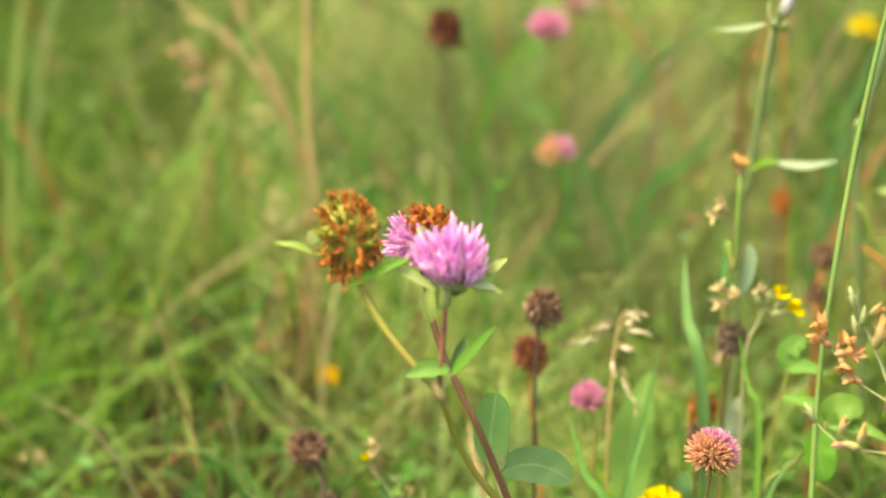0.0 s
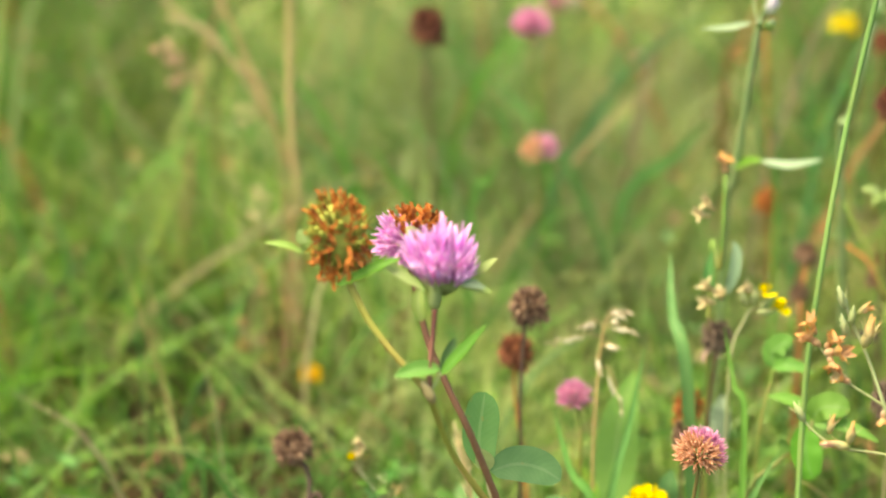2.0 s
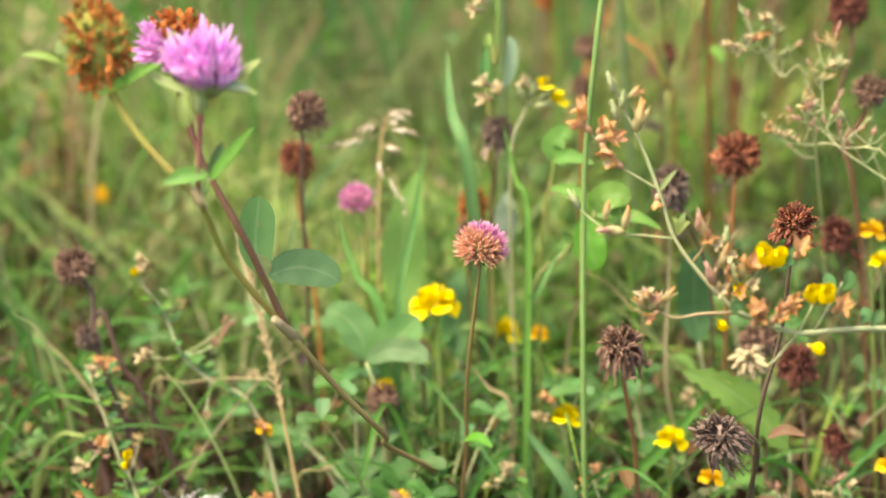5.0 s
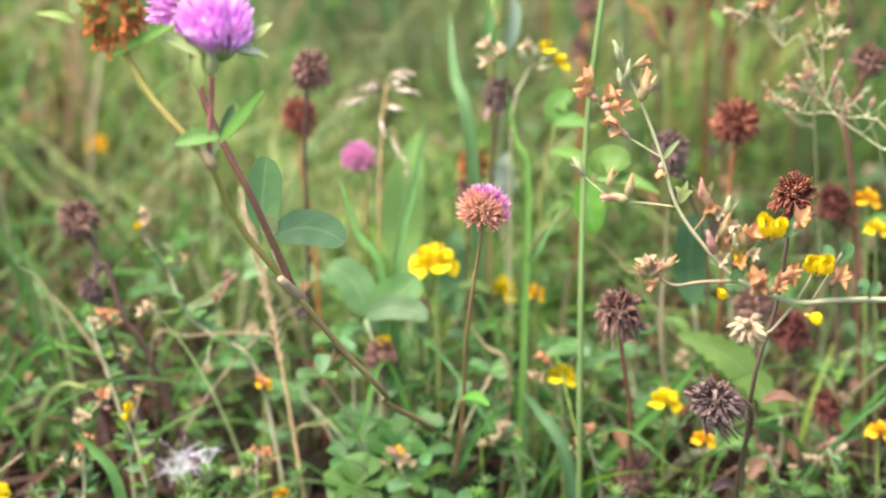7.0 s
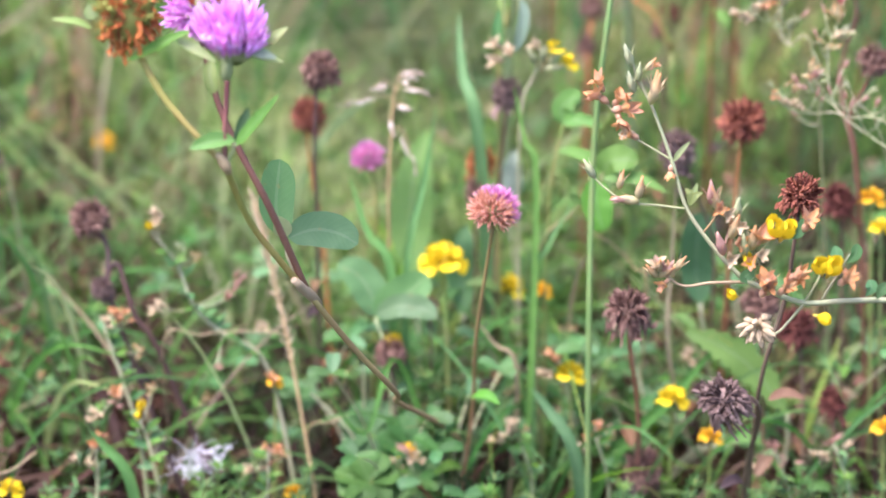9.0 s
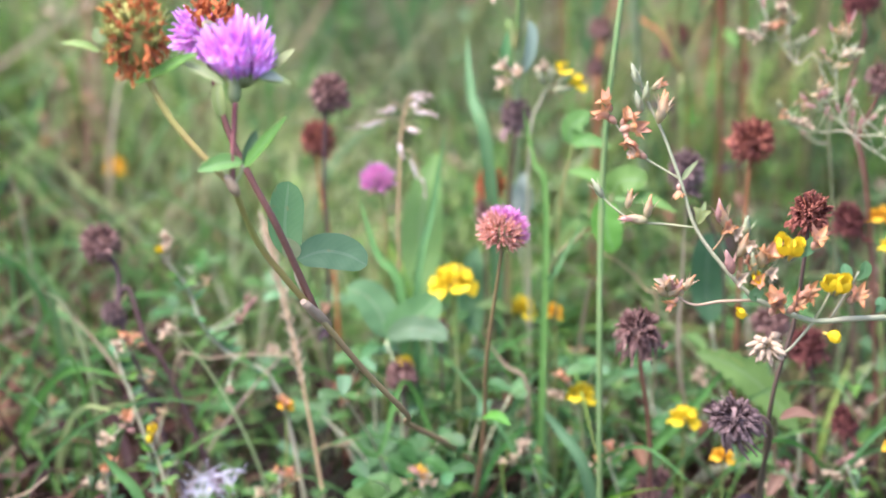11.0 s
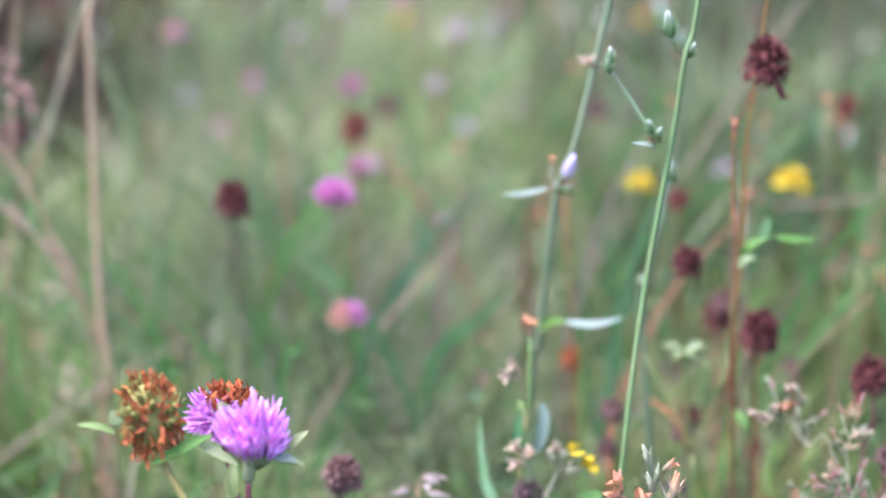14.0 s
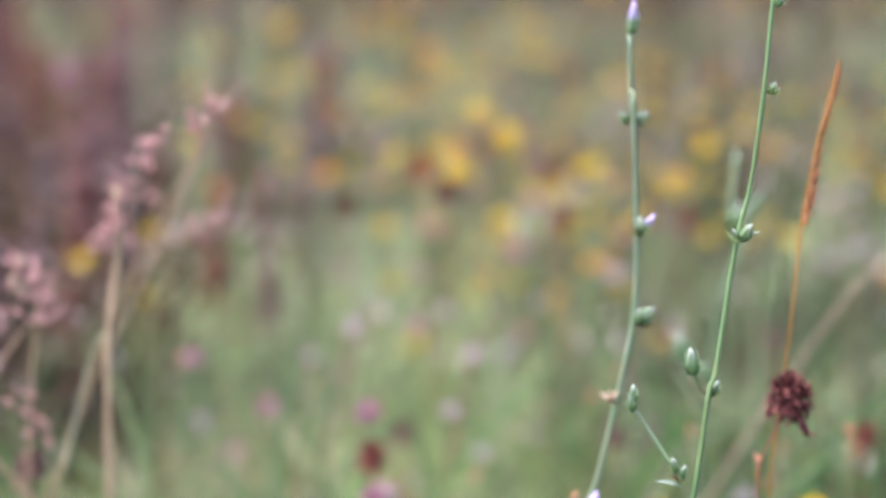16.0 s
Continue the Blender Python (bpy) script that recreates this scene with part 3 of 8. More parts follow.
def pea_flower():
    """A small pea flower 12 mm long: upright banner, two wings and a keel."""
    bm = bmesh.new()
    tube(bm, [(0, 0, 0), (0, 0, 0.0035)], 0.0007, 0.0012, 6, 2)
    strip(bm, [(0, 0, 0.003), (0, 0.0026, 0.0065), (0, 0.0062, 0.0095), (0, 0.0085, 0.0100)], 0.0105, OBOVATE, (0, -0.5, 1), 0.15, 4, 0, 0.05)
    for s in (-1, 1):
        strip(bm, [(s * 0.0006, -0.0005, 0.003), (s * 0.0022, -0.0012, 0.0075), (s * 0.0016, -0.001, 0.0125)], 0.0056, OBOVATE, (s, 0.6, 0.2), 0.3, 3)
    strip(bm, [(0, -0.0012, 0.0035), (0, -0.0034, 0.0075), (0, -0.002, 0.0118)], 0.0036, LENS, (0, -1, 0.2), 0.9, 3)
    return bm


def pod_mesh(mat, wide=1.0):
    """A dried calyx with a pod in it, about 8 mm, beaked, with long teeth."""
    bm = bmesh.new()
    lathe(bm, [(r * wide, z) for r, z in ((0.0004, 0), (0.0012, 0.001), (0.0018, 0.003), (0.0016, 0.0055), (0.0008, 0.0080), (0.0003, 0.0104))], n=7)
    for k in range(4):
        a = k * 1.571
        sepal(bm, aim((math.cos(a) * 0.0010, math.sin(a) * 0.0010, 0.002), (math.cos(a) * 0.32, math.sin(a) * 0.32, 1)), 0.0070, 0.0014)
    return mesh_of("pod", bm, M[mat])


def dry_flower_mesh(mat):
    """A shrivelled flower: a calyx and five curled petals."""
    rng = random.Random(5)
    bm = bmesh.new()
    lathe(bm, [(0.0004, 0), (0.0013, 0.0012), (0.0014, 0.003), (0.0008, 0.0042)], n=6)
    for k in range(5):
        a = k * 1.257 + rng.uniform(-0.3, 0.3)
        d = V((math.cos(a), math.sin(a), 0))
        strip(bm, [V((0, 0, 0.003)), d * 0.0020 + V((0, 0, 0.0052)), d * rng.uniform(0.0026, 0.0055) + V((0, 0, rng.uniform(0.0060, 0.0098)))], 0.0034, LENS, (-d.x, -d.y, 1), 0.7, 3, 0, 0.3)
    return mesh_of("dry_flower", bm, M[mat])


def bud_mesh(mat, long=0.010, r=0.0021):
    """A slender bud, turned."""
    return mesh_of("bud", lathe(bmesh.new(), [(r * 0.45, 0), (r * 0.95, long * 0.18), (r, long * 0.45), (r * 0.75, long * 0.75), (r * 0.3, long)], n=9), M[mat])


def scale_mesh(mat, long, r, flare):
    """One pointed scale that lies against a bud, or bends away from it."""
    bm = strip(bmesh.new(), [(r * 0.7, 0, 0), (r * 1.12, 0, long * 0.4), (r * flare, 0, long * (0.6 if flare > 1 else 0.9))], r * 0.95, LENS, (1, 0, 0), 0.3, 3)
    return mesh_of("scale", bm, M[mat])


def cup_flower():
    """A half-open yellow flower 9 mm long: five petals cupped upright round each other."""
    bm = bmesh.new()
    tube(bm, [(0, 0, 0), (0, 0, 0.003)], 0.0006, 0.0013, 6, 2)
    for k in range(5):
        a = k * 1.257
        d, w = V((math.cos(a), math.sin(a), 0)), 0.0030 + 0.0008 * (k % 2)
        strip(bm, [V((0, 0, 0.002)), d * w + V((0, 0, 0.0052)), d * w * 1.05 + V((0, 0, 0.0085)), d * w * (0.6 + 0.5 * (k % 2)) + V((0, 0, 0.0108))], 0.0052, OBOVATE, (-d.x, -d.y, 0.2), 0.25, 4, 0, 0.05)
    return bm


def round_pod():
    bm = bmesh.new()
    lathe(bm, [(0.0005, 0), (0.0016, 0.0012), (0.0021, 0.0035), (0.0017, 0.006), (0.0006, 0.0082), (0.0002, 0.009)], n=7)
    for k in range(3):
        a = k * 2.094
        sepal(bm, aim((math.cos(a) * 0.0014, math.sin(a) * 0.0014, 0.001), (math.cos(a) * 0.3, math.sin(a) * 0.3, 1)), 0.005, 0.0014)
    return bm


CUP, ROUND_POD = mesh_of("flower", cup_flower(), M["yellow"]), mesh_of("pod", round_pod(), M["husk"])
PEA, PEA_AMBER = mesh_of("flower", pea_flower(), M["yellow"]), mesh_of("flower", pea_flower(), M["amber"])
POD, POD_GREY, POD_PINK = pod_mesh("pod_mix"), pod_mesh("stem_grey"), pod_mesh("husk_pink")
SLIM, SLIM_GREY, SLIM_PINK = pod_mesh("pod_mix", 0.6), pod_mesh("stem_grey", 0.6), pod_mesh("husk_pink", 0.6)
DRY, DRY_TAN = dry_flower_mesh("dry_bloom"), dry_flower_mesh("husk")
BUD, BUD_LILAC = bud_mesh("bud"), bud_mesh("bud_lilac", 0.0135, 0.0023)
SHORT_BUD = bud_mesh("bud", 0.008, 0.0018)
SCALES = {BUD.name: (scale_mesh("bud", 0.010, 0.0022, 2.0), scale_mesh("bud", 0.011, 0.0022, 0.9)), BUD_LILAC.name: (scale_mesh("bud", 0.007, 0.0028, 1.6), scale_mesh("bud_lilac", 0.0145, 0.0023, 1.15)),
          SHORT_BUD.name: (scale_mesh("bud", 0.008, 0.0019, 2.0), scale_mesh("bud", 0.009, 0.0019, 0.9))}


def bit(plant, name, me, at, d, scale=1.0, spin=None):
    """A small part set on a plant at a place in the world, pointing along d."""
    ob = piece(name, me, plant, aim(loc(plant, at), d, counter.uniform(0, 6.28) if spin is None else spin, scale))
    for k in range(6 if me.name in SCALES else 0):
        piece("scale", SCALES[me.name][k % 2], ob, Matrix.Rotation(math.tau * k / 6, 4, "Z"))
    return ob


# ---- ground ----
def ground_sheet():
    bm = bmesh.new()
    rings = [0.0, 0.3, 0.6, 0.9, 1.2, 1.5, 1.8, 2.2, 2.7, 3.4, 4.5, 6, 9, 15, 30, 80, 250, 900, 2500]
    rows = []
    for r in rings[1:]:
        row = []
        for k in range(72):
            a = math.tau * k / 72
            x, y = r * math.cos(a), r * math.sin(a)
            z = 0.012 * noise.noise(V((x * 2.1, y * 2.1, 0))) - 0.012 if r < 40 else -0.012
            row.append(bm.verts.new((x, y, z)))
        rows.append(row)
    c = bm.verts.new((0, 0, -0.012))
    for k in range(72):
        bm.faces.new((c, rows[0][k], rows[0][(k + 1) % 72])).smooth = True
    for a, b in zip(rows, rows[1:]):
        for k in range(72):
            bm.faces.new((a[k], b[k], b[(k + 1) % 72], a[(k + 1) % 72])).smooth = True
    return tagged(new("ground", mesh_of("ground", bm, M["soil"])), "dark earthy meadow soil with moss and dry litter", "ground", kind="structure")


ground_sheet()


# ---- grass and low herbs in bulk ----
def blades(name, x, y, h, w, bend, mat, label, category, segs=4, seed=0, lift=None, flat=0.0):
    """Many curved blades as one object: foot, height, width and bend are given blade by blade."""
    rng = np.random.default_rng(seed + 1000)
    n = len(x)
    az, face = rng.uniform(0, 2 * np.pi, n), rng.uniform(0, 2 * np.pi, n)
    z0 = np.full(n, -0.015) if lift is None else lift
    t = np.linspace(0, 1, segs + 1)
    out = bend * h
    cx = x[:, None] + np.cos(az)[:, None] * out[:, None] * t ** 2
    cy = y[:, None] + np.sin(az)[:, None] * out[:, None] * t ** 2
    droop = np.clip(bend - 0.6, 0, None)[:, None]
    cz = z0[:, None] + h[:, None] * (t - 0.55 * droop * t ** 3) * (1 - flat)
    prof = (1 - t ** 2.5) * (0.6 + 0.4 * np.minimum(1, t * 5)) + 0.02
    hw = w[:, None] * 0.5 * prof
    sx, sy = -np.sin(face)[:, None], np.cos(face)[:, None]
    left = np.stack([cx - sx * hw, cy - sy * hw, cz], -1)
    right = np.stack([cx + sx * hw, cy + sy * hw, cz + hw * 0.35], -1)
    co = np.stack([left, right], 2).reshape(-1, 3)
    base = (np.arange(n) * (segs + 1) * 2)[:, None] + np.arange(segs)[None] * 2
    quads = np.stack([base, base + 1, base + 3, base + 2], -1).reshape(-1, 4)
    me = bpy.data.meshes.new(name)
    me.vertices.add(len(co))
    me.vertices.foreach_set("co", co.ravel())
    me.loops.add(quads.size)
    me.loops.foreach_set("vertex_index", quads.ravel())
    me.polygons.add(len(quads))
    me.polygons.foreach_set("loop_start", np.arange(0, quads.size, 4))
    me.update(calc_edges=True)
    me.shade_smooth()
    me.attributes.new("along", "FLOAT", "POINT").data.foreach_set("value", np.tile(np.repeat(t, 2), n))
    me.materials.append(M[mat])
    return tagged(new(name, me), label, category, kind="stuff")


def wedge(n, r0, r1, half, seed, turn=2.0):
    """Feet of plants spread over a sector of the meadow in front of the stand."""
    rng = np.random.default_rng(seed)
    r = np.sqrt(rng.uniform(r0 * r0, r1 * r1, n))
    side = np.where(rng.uniform(0, 1, n) < 0.8, rng.uniform(-half, half, n), rng.normal(0, half * 1.3, n))
    a = np.radians(90 + turn + side)
    return r * np.cos(a), r * np.sin(a), r, rng


def clumped(x, y, scale, seed):
    """0..1: how lush the meadow is at each place."""
    return np.array([0.5 + 0.5 * noise.noise(V((a * scale + seed, b * scale, seed * 0.37))) for a, b in zip(x, y)])


# bare, dark places; the second stands in for a shadow: centre and half widths
BARE = [(-0.20, 1.28, 0.20, 0.22), (0.26, 1.30, 0.14, 0.24)]


def bare(x, y):
    """True where the soil lies open between the plants."""
    return np.logical_or.reduce([((x - cx) / rx) ** 2 + ((y - cy) / ry) ** 2 < 1 for cx, cy, rx, ry in BARE])


def gaps(x, y, scale, seed, cut):
    """Picks the feet that stand in clumps and leaves bare gaps between them."""
    return (clumped(x, y, scale, seed) > cut) & (~bare(x, y) | (np.arange(len(x)) % 5 == 0))


# short grass under and in front, then the thick middle, then ever coarser bands
x, y, r, g = wedge(11000, 0.25, 1.18, 60, 1)
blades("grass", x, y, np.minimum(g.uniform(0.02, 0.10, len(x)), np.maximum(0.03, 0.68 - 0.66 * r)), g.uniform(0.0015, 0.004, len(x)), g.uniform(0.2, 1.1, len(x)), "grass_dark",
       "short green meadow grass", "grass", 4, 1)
x, y, r, g = wedge(11000, 1.15, 1.75, 25, 2)
sel = gaps(x, y, 11.0, 2, 0.50)
x, y, r = x[sel], y[sel], r[sel]
lush = clumped(x, y, 5.0, 3)
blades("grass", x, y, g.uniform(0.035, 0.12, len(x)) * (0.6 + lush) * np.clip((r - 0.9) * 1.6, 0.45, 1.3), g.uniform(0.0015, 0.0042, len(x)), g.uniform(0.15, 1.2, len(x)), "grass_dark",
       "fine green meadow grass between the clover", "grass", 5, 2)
x, y, r, g = wedge(14000, 1.6, 2.5, 22, 4)
sel = gaps(x, y, 8.0, 4, 0.52)
x, y, r = x[sel], y[sel], r[sel]
lush = clumped(x, y, 3.0, 5)
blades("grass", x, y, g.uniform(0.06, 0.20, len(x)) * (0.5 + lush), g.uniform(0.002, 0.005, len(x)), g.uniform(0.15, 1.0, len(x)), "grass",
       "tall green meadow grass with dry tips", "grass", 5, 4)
x, y, r, g = wedge(24000, 2.2, 6.5, 19, 6)
sel = gaps(x, y, 3.6, 6, 0.38)
x, y, r = x[sel], y[sel], r[sel]
lush = clumped(x, y, 1.4, 7)
blades("grass", x, y, g.uniform(0.07, 0.24, len(x)) * (0.5 + lush), g.uniform(0.003, 0.008, len(x)), g.uniform(0.2, 1.0, len(x)), "grass_far",
       "pale grey-green meadow grass", "grass", 4, 6)
x, y, r, g = wedge(22000, 6.0, 22.0, 18, 8)
blades("grass", x, y, g.uniform(0.12, 0.4, len(x)), g.uniform(0.006, 0.02, len(x)), g.uniform(0.1, 0.8, len(x)), "grass_brown",
       "dry brownish grass far out in the meadow", "grass", 3, 8)
x, y, r, g = wedge(2800, 1.14, 1.8, 24, 14)
sel = gaps(x, y, 9.0, 14, 0.35)
x, y, r = x[sel], y[sel], r[sel]
blades("grass", x, y, g.uniform(0.08, 0.19, len(x)) * np.clip((r - 0.85) * 2, 0.5, 1.2), g.uniform(0.0018, 0.004, len(x)), g.uniform(0.5, 1.7, len(x)), "grass",
       "arching bright green grass blades", "grass", 7, 14)
x, y, r, g = wedge(5000, 1.05, 2.4, 24, 16)
blades("dead_leaves", x, y, g.uniform(0.012, 0.045, len(x)), g.uniform(0.003, 0.011, len(x)), g.uniform(0.8, 2.6, len(x)), "litter",
       "curled brown dead leaves on the soil", "leaf litter", 4, 16)
x, y, r, g = wedge(1500, 1.25, 3.2, 24, 10)
blades("dry_grass", x, y, g.uniform(0.04, 0.16, len(x)), g.uniform(0.0010, 0.0026, len(x)), g.uniform(0.3, 1.2, len(x)), "straw",
       "dry straw-coloured grass blades", "grass", 6, 10)
x, y, r, g = wedge(1600, 2.6, 7.5, 19, 12)
blades("dry_grass", x, y, g.uniform(0.15, 0.42, len(x)), g.uniform(0.002, 0.006, len(x)), g.uniform(0.1, 0.7, len(x)), "straw",
       "bleached dry grass stalks", "grass", 4, 12)
x, y, r, g = wedge(6500, 5.0, 18.0, 18, 18)
blades("dry_grass", x, y, g.uniform(0.15, 0.45, len(x)), g.uniform(0.006, 0.018, len(x)), g.uniform(0.1, 0.8, len(x)), "litter",
       "brown withered grass far out in the meadow", "grass", 3, 18)

x, y, r, g = wedge(1700, 1.24, 1.95, 22, 41)
blades("grass", x, y, g.uniform(0.07, 0.21, len(x)), g.uniform(0.0009, 0.0019, len(x)), g.uniform(0.1, 0.9, len(x)), "grass",
       "thin upright green grass blades", "grass", 6, 41)
x, y, r, g = wedge(420, 1.28, 2.4, 20, 43)
blades("dry_grass", x, y, g.uniform(0.10, 0.27, len(x)), g.uniform(0.0008, 0.0017, len(x)), g.uniform(0.05, 0.5, len(x)), "straw",
       "thin dry straw stalks standing in the grass", "grass", 5, 43)
x, y, r, g = wedge(200, 1.28, 2.2, 20, 45)
blades("dry_grass", x, y, g.uniform(0.08, 0.22, len(x)), g.uniform(0.0010, 0.0022, len(x)), g.uniform(0.05, 0.6, len(x)), "litter",
       "thin red-brown dry stalks standing in the grass", "grass", 5, 45)
x, y, r, g = wedge(4400, 1.5, 2.9, 4.5, 47, 4.0)
blades("grass", x, y, g.uniform(0.08, 0.22, len(x)), g.uniform(0.0014, 0.0034, len(x)), g.uniform(0.2, 1.0, len(x)), "grass_pale",
       "pale yellowish-green meadow grass", "grass", 5, 47)
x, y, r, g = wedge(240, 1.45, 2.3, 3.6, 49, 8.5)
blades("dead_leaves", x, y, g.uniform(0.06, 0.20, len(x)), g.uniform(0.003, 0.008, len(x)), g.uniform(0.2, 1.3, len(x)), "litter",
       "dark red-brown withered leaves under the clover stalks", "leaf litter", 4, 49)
x, y, r, g = wedge(420, 1.75, 2.7, 2.4, 61, -2)
blades("low_herbs", x, y, g.uniform(0.05, 0.16, len(x)), g.uniform(0.004, 0.010, len(x)), g.uniform(0.3, 1.3, len(x)), "herb",
       "dark green leafy herbs between the grasses", "herb", 4, 61)
x, y, r, g = wedge(380, 2.2, 3.6, 3.0, 63, -8.5)
blades("low_herbs", x, y, g.uniform(0.06, 0.18, len(x)), g.uniform(0.005, 0.012, len(x)), g.uniform(0.3, 1.3, len(x)), "herb",
       "dark green leafy herbs further out", "herb", 4, 63)
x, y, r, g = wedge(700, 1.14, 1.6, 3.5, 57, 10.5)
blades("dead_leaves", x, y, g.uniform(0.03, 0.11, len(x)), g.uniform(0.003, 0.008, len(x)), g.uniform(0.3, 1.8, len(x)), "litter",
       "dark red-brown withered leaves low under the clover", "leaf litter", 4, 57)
# dark dry blades over the second bare place, put in for its shadow
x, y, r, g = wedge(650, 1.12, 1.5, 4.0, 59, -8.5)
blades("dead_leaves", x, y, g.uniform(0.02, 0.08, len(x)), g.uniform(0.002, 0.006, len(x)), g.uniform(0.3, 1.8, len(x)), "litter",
       "dark brown withered grass deepening the shadow on bare soil", "leaf litter", 4, 59)
x, y, r, g = wedge(1200, 2.3, 4.4, 3.5, 51, 10.8)
blades("dead_leaves", x, y, g.uniform(0.10, 0.32, len(x)), g.uniform(0.005, 0.014, len(x)), g.uniform(0.2, 1.0, len(x)), "litter",
       "dark brown withered weeds out in the meadow", "leaf litter", 4, 51)

x, y, r, g = wedge(600, 2.0, 4.8, 3.5, 53, -7.5)
blades("dead_leaves", x, y, g.uniform(0.08, 0.24, len(x)), g.uniform(0.003, 0.009, len(x)), g.uniform(0.2, 1.0, len(x)), "litter",
       "dark brown withered weeds between the far flowers", "leaf litter", 4, 53)
x, y, r, g = wedge(1300, 1.34, 1.8, 4.2, 65, 2.5)
blades("grass", x, y, g.uniform(0.06, 0.18, len(x)), g.uniform(0.0012, 0.0027, len(x)), g.uniform(0.15, 1.0, len(x)), "grass_pale",
       "light green grass blades behind the flowering clover", "grass", 5, 65)
x, y, r, g = wedge(2000, 2.6, 5.8, 3.5, 55, 3.0)
blades("grass", x, y, g.uniform(0.10, 0.26, len(x)), g.uniform(0.003, 0.007, len(x)), g.uniform(0.2, 1.0, len(x)), "grass_pale",
       "pale grass between the far flowers", "grass", 4, 55)
x, y, r, g = wedge(900, 3.2, 5.5, 5.0, 67, -4.0)
blades("dead_leaves", x, y, g.uniform(0.08, 0.27, len(x)), g.uniform(0.004, 0.010, len(x)), g.uniform(0.2, 1.0, len(x)), "litter",
       "brown withered weeds standing far out in the grass", "leaf litter", 4, 67)
x, y, r, g = wedge(220, 1.75, 2.15, 1.5, 69, -3.4)
blades("low_herbs", x, y, g.uniform(0.06, 0.17, len(x)), g.uniform(0.004, 0.010, len(x)), g.uniform(0.3, 1.3, len(x)), "herb",
       "dark green leafy herbs behind the chicory", "herb", 4, 69)
x, y, r, g = wedge(1500, 1.55, 2.1, 3.6, 73, 3.4)
blades("grass", x, y, g.uniform(0.11, 0.23, len(x)), g.uniform(0.0014, 0.0032, len(x)), g.uniform(0.2, 1.0, len(x)), "grass_pale",
       "tall light green grass behind the flowering clover", "grass", 5, 73)

x, y, r, g = wedge(110000, 0.2, 7.5, 180, 15)
keep = (np.abs(np.degrees(np.arctan2(x, y)) + 2) > 19) | (r > 7.4)
keep &= ~((r < 1.3) & (np.abs(np.degrees(np.arctan2(x, y))) < 40))
x, y, r = x[keep], y[keep], r[keep]
blades("grass", x, y, g.uniform(0.06, 0.2, len(x)), g.uniform(0.006, 0.014, len(x)), g.uniform(0.3, 1.2, len(x)), "grass", "meadow grass all round the stand", "grass", 3, 15)


x, y, r, g = wedge(70000, 7.0, 25.0, 180, 17)
keep = np.abs(np.degrees(np.arctan2(x, y)) + 2) > 18
x, y, r = x[keep], y[keep], r[keep]
blades("grass", x, y, g.uniform(0.12, 0.35, len(x)), g.uniform(0.015, 0.035, len(x)), g.uniform(0.3, 1.2, len(x)), "grass_brown", "dry meadow grass further out all round", "grass", 2, 17)


def herbs(name, n, r0, r1, half, seed, label, leaf_long, top):
    """Low creeping herbs: sprigs that carry whorls of small narrow leaves."""
    x, y, r, g = wedge(n, r0, r1, half, seed)
    sel = gaps(x, y, 10.0, seed, 0.5)
    x, y, n, k = x[sel], y[sel], int(sel.sum()), 14
    xs, ys, zs, hs, ws = [], [], [], [], []
    for i in range(n):
        h, ax, ay = top * g.uniform(0.3, 1), g.uniform(-0.04, 0.04), g.uniform(-0.04, 0.04)
        t = g.uniform(0.1, 1, k)
        t = np.round(t * 5) / 5
        xs.append(x[i] + ax * t), ys.append(y[i] + ay * t), zs.append(h * t)
        hs.append(leaf_long * g.uniform(0.6, 1.3, k)), ws.append(leaf_long * g.uniform(0.22, 0.42, k))
    cat = np.concatenate
    return blades(name, cat(xs), cat(ys), cat(hs), cat(ws), g.uniform(0.5, 2.2, n * k), "herb", label, "herb", 3, seed, cat(zs))


herbs("low_herbs", 1300, 1.1, 2.1, 24, 21, "small-leaved green herbs creeping over the ground", 0.011, 0.09)
herbs("low_herbs", 700, 1.9, 3.4, 20, 22, "bushy green herbs between the grasses", 0.018, 0.16)
herbs("low_herbs", 800, 3.2, 6.0, 18, 23, "dark bushy herbs out in the meadow", 0.03, 0.2)

x, y, r, g = wedge(1500, 2.1, 6.0, 16, 26)
blades("seed_heads", x, y, g.uniform(0.008, 0.02, len(x)), g.uniform(0.006, 0.013, len(x)), g.uniform(0.2, 1.5, len(x)), "cream",
       "pale papery seed heads scattered over the grass tops", "grass", 3, 26, g.uniform(0.08, 0.26, len(x)))

# ---- single tall grass blades ----
def grass_blade(pts, width, mat="grass_blade", label="long green grass blade with a pointed tip", up=(0, -1, 0.3), fold=0.3):
    p = thing("tall_grass", (pts[0][0], pts[0][1], 0), label, "grass", "grass blades")
    leaf(p, [(pts[0][0], pts[0][1], -0.005), *pts[1:]], width, mat, BLADE, up, fold, "blade", steps=6, ripple=0.02)
    return p


grass_blade([(-0.0136, 1.1678, 0.0000), (-0.0142, 1.1956, 0.1214), (-0.0055, 1.2141, 0.1667), (0.0020, 1.2298, 0.2103)], 0.0045)
grass_blade([(-0.0212, 1.1677, 0.0000), (-0.0216, 1.1861, 0.1223), (-0.0354, 1.1949, 0.1490), (-0.0455, 1.2049, 0.1792)], 0.0052)
grass_blade([(0.0378, 1.2327, 0.0000), (0.0251, 1.2400, 0.1777), (0.0154, 1.2569, 0.2144), (0.0130, 1.2792, 0.2416)], 0.0072, "leaf_blue", "long bluish-green blade leaf with a blunt tip")
grass_blade([(0.0503, 1.1338, 0.0000), (0.0548, 1.1989, 0.1682), (0.0484, 1.2122, 0.1950), (0.0421, 1.2248, 0.2222)], 0.0035)
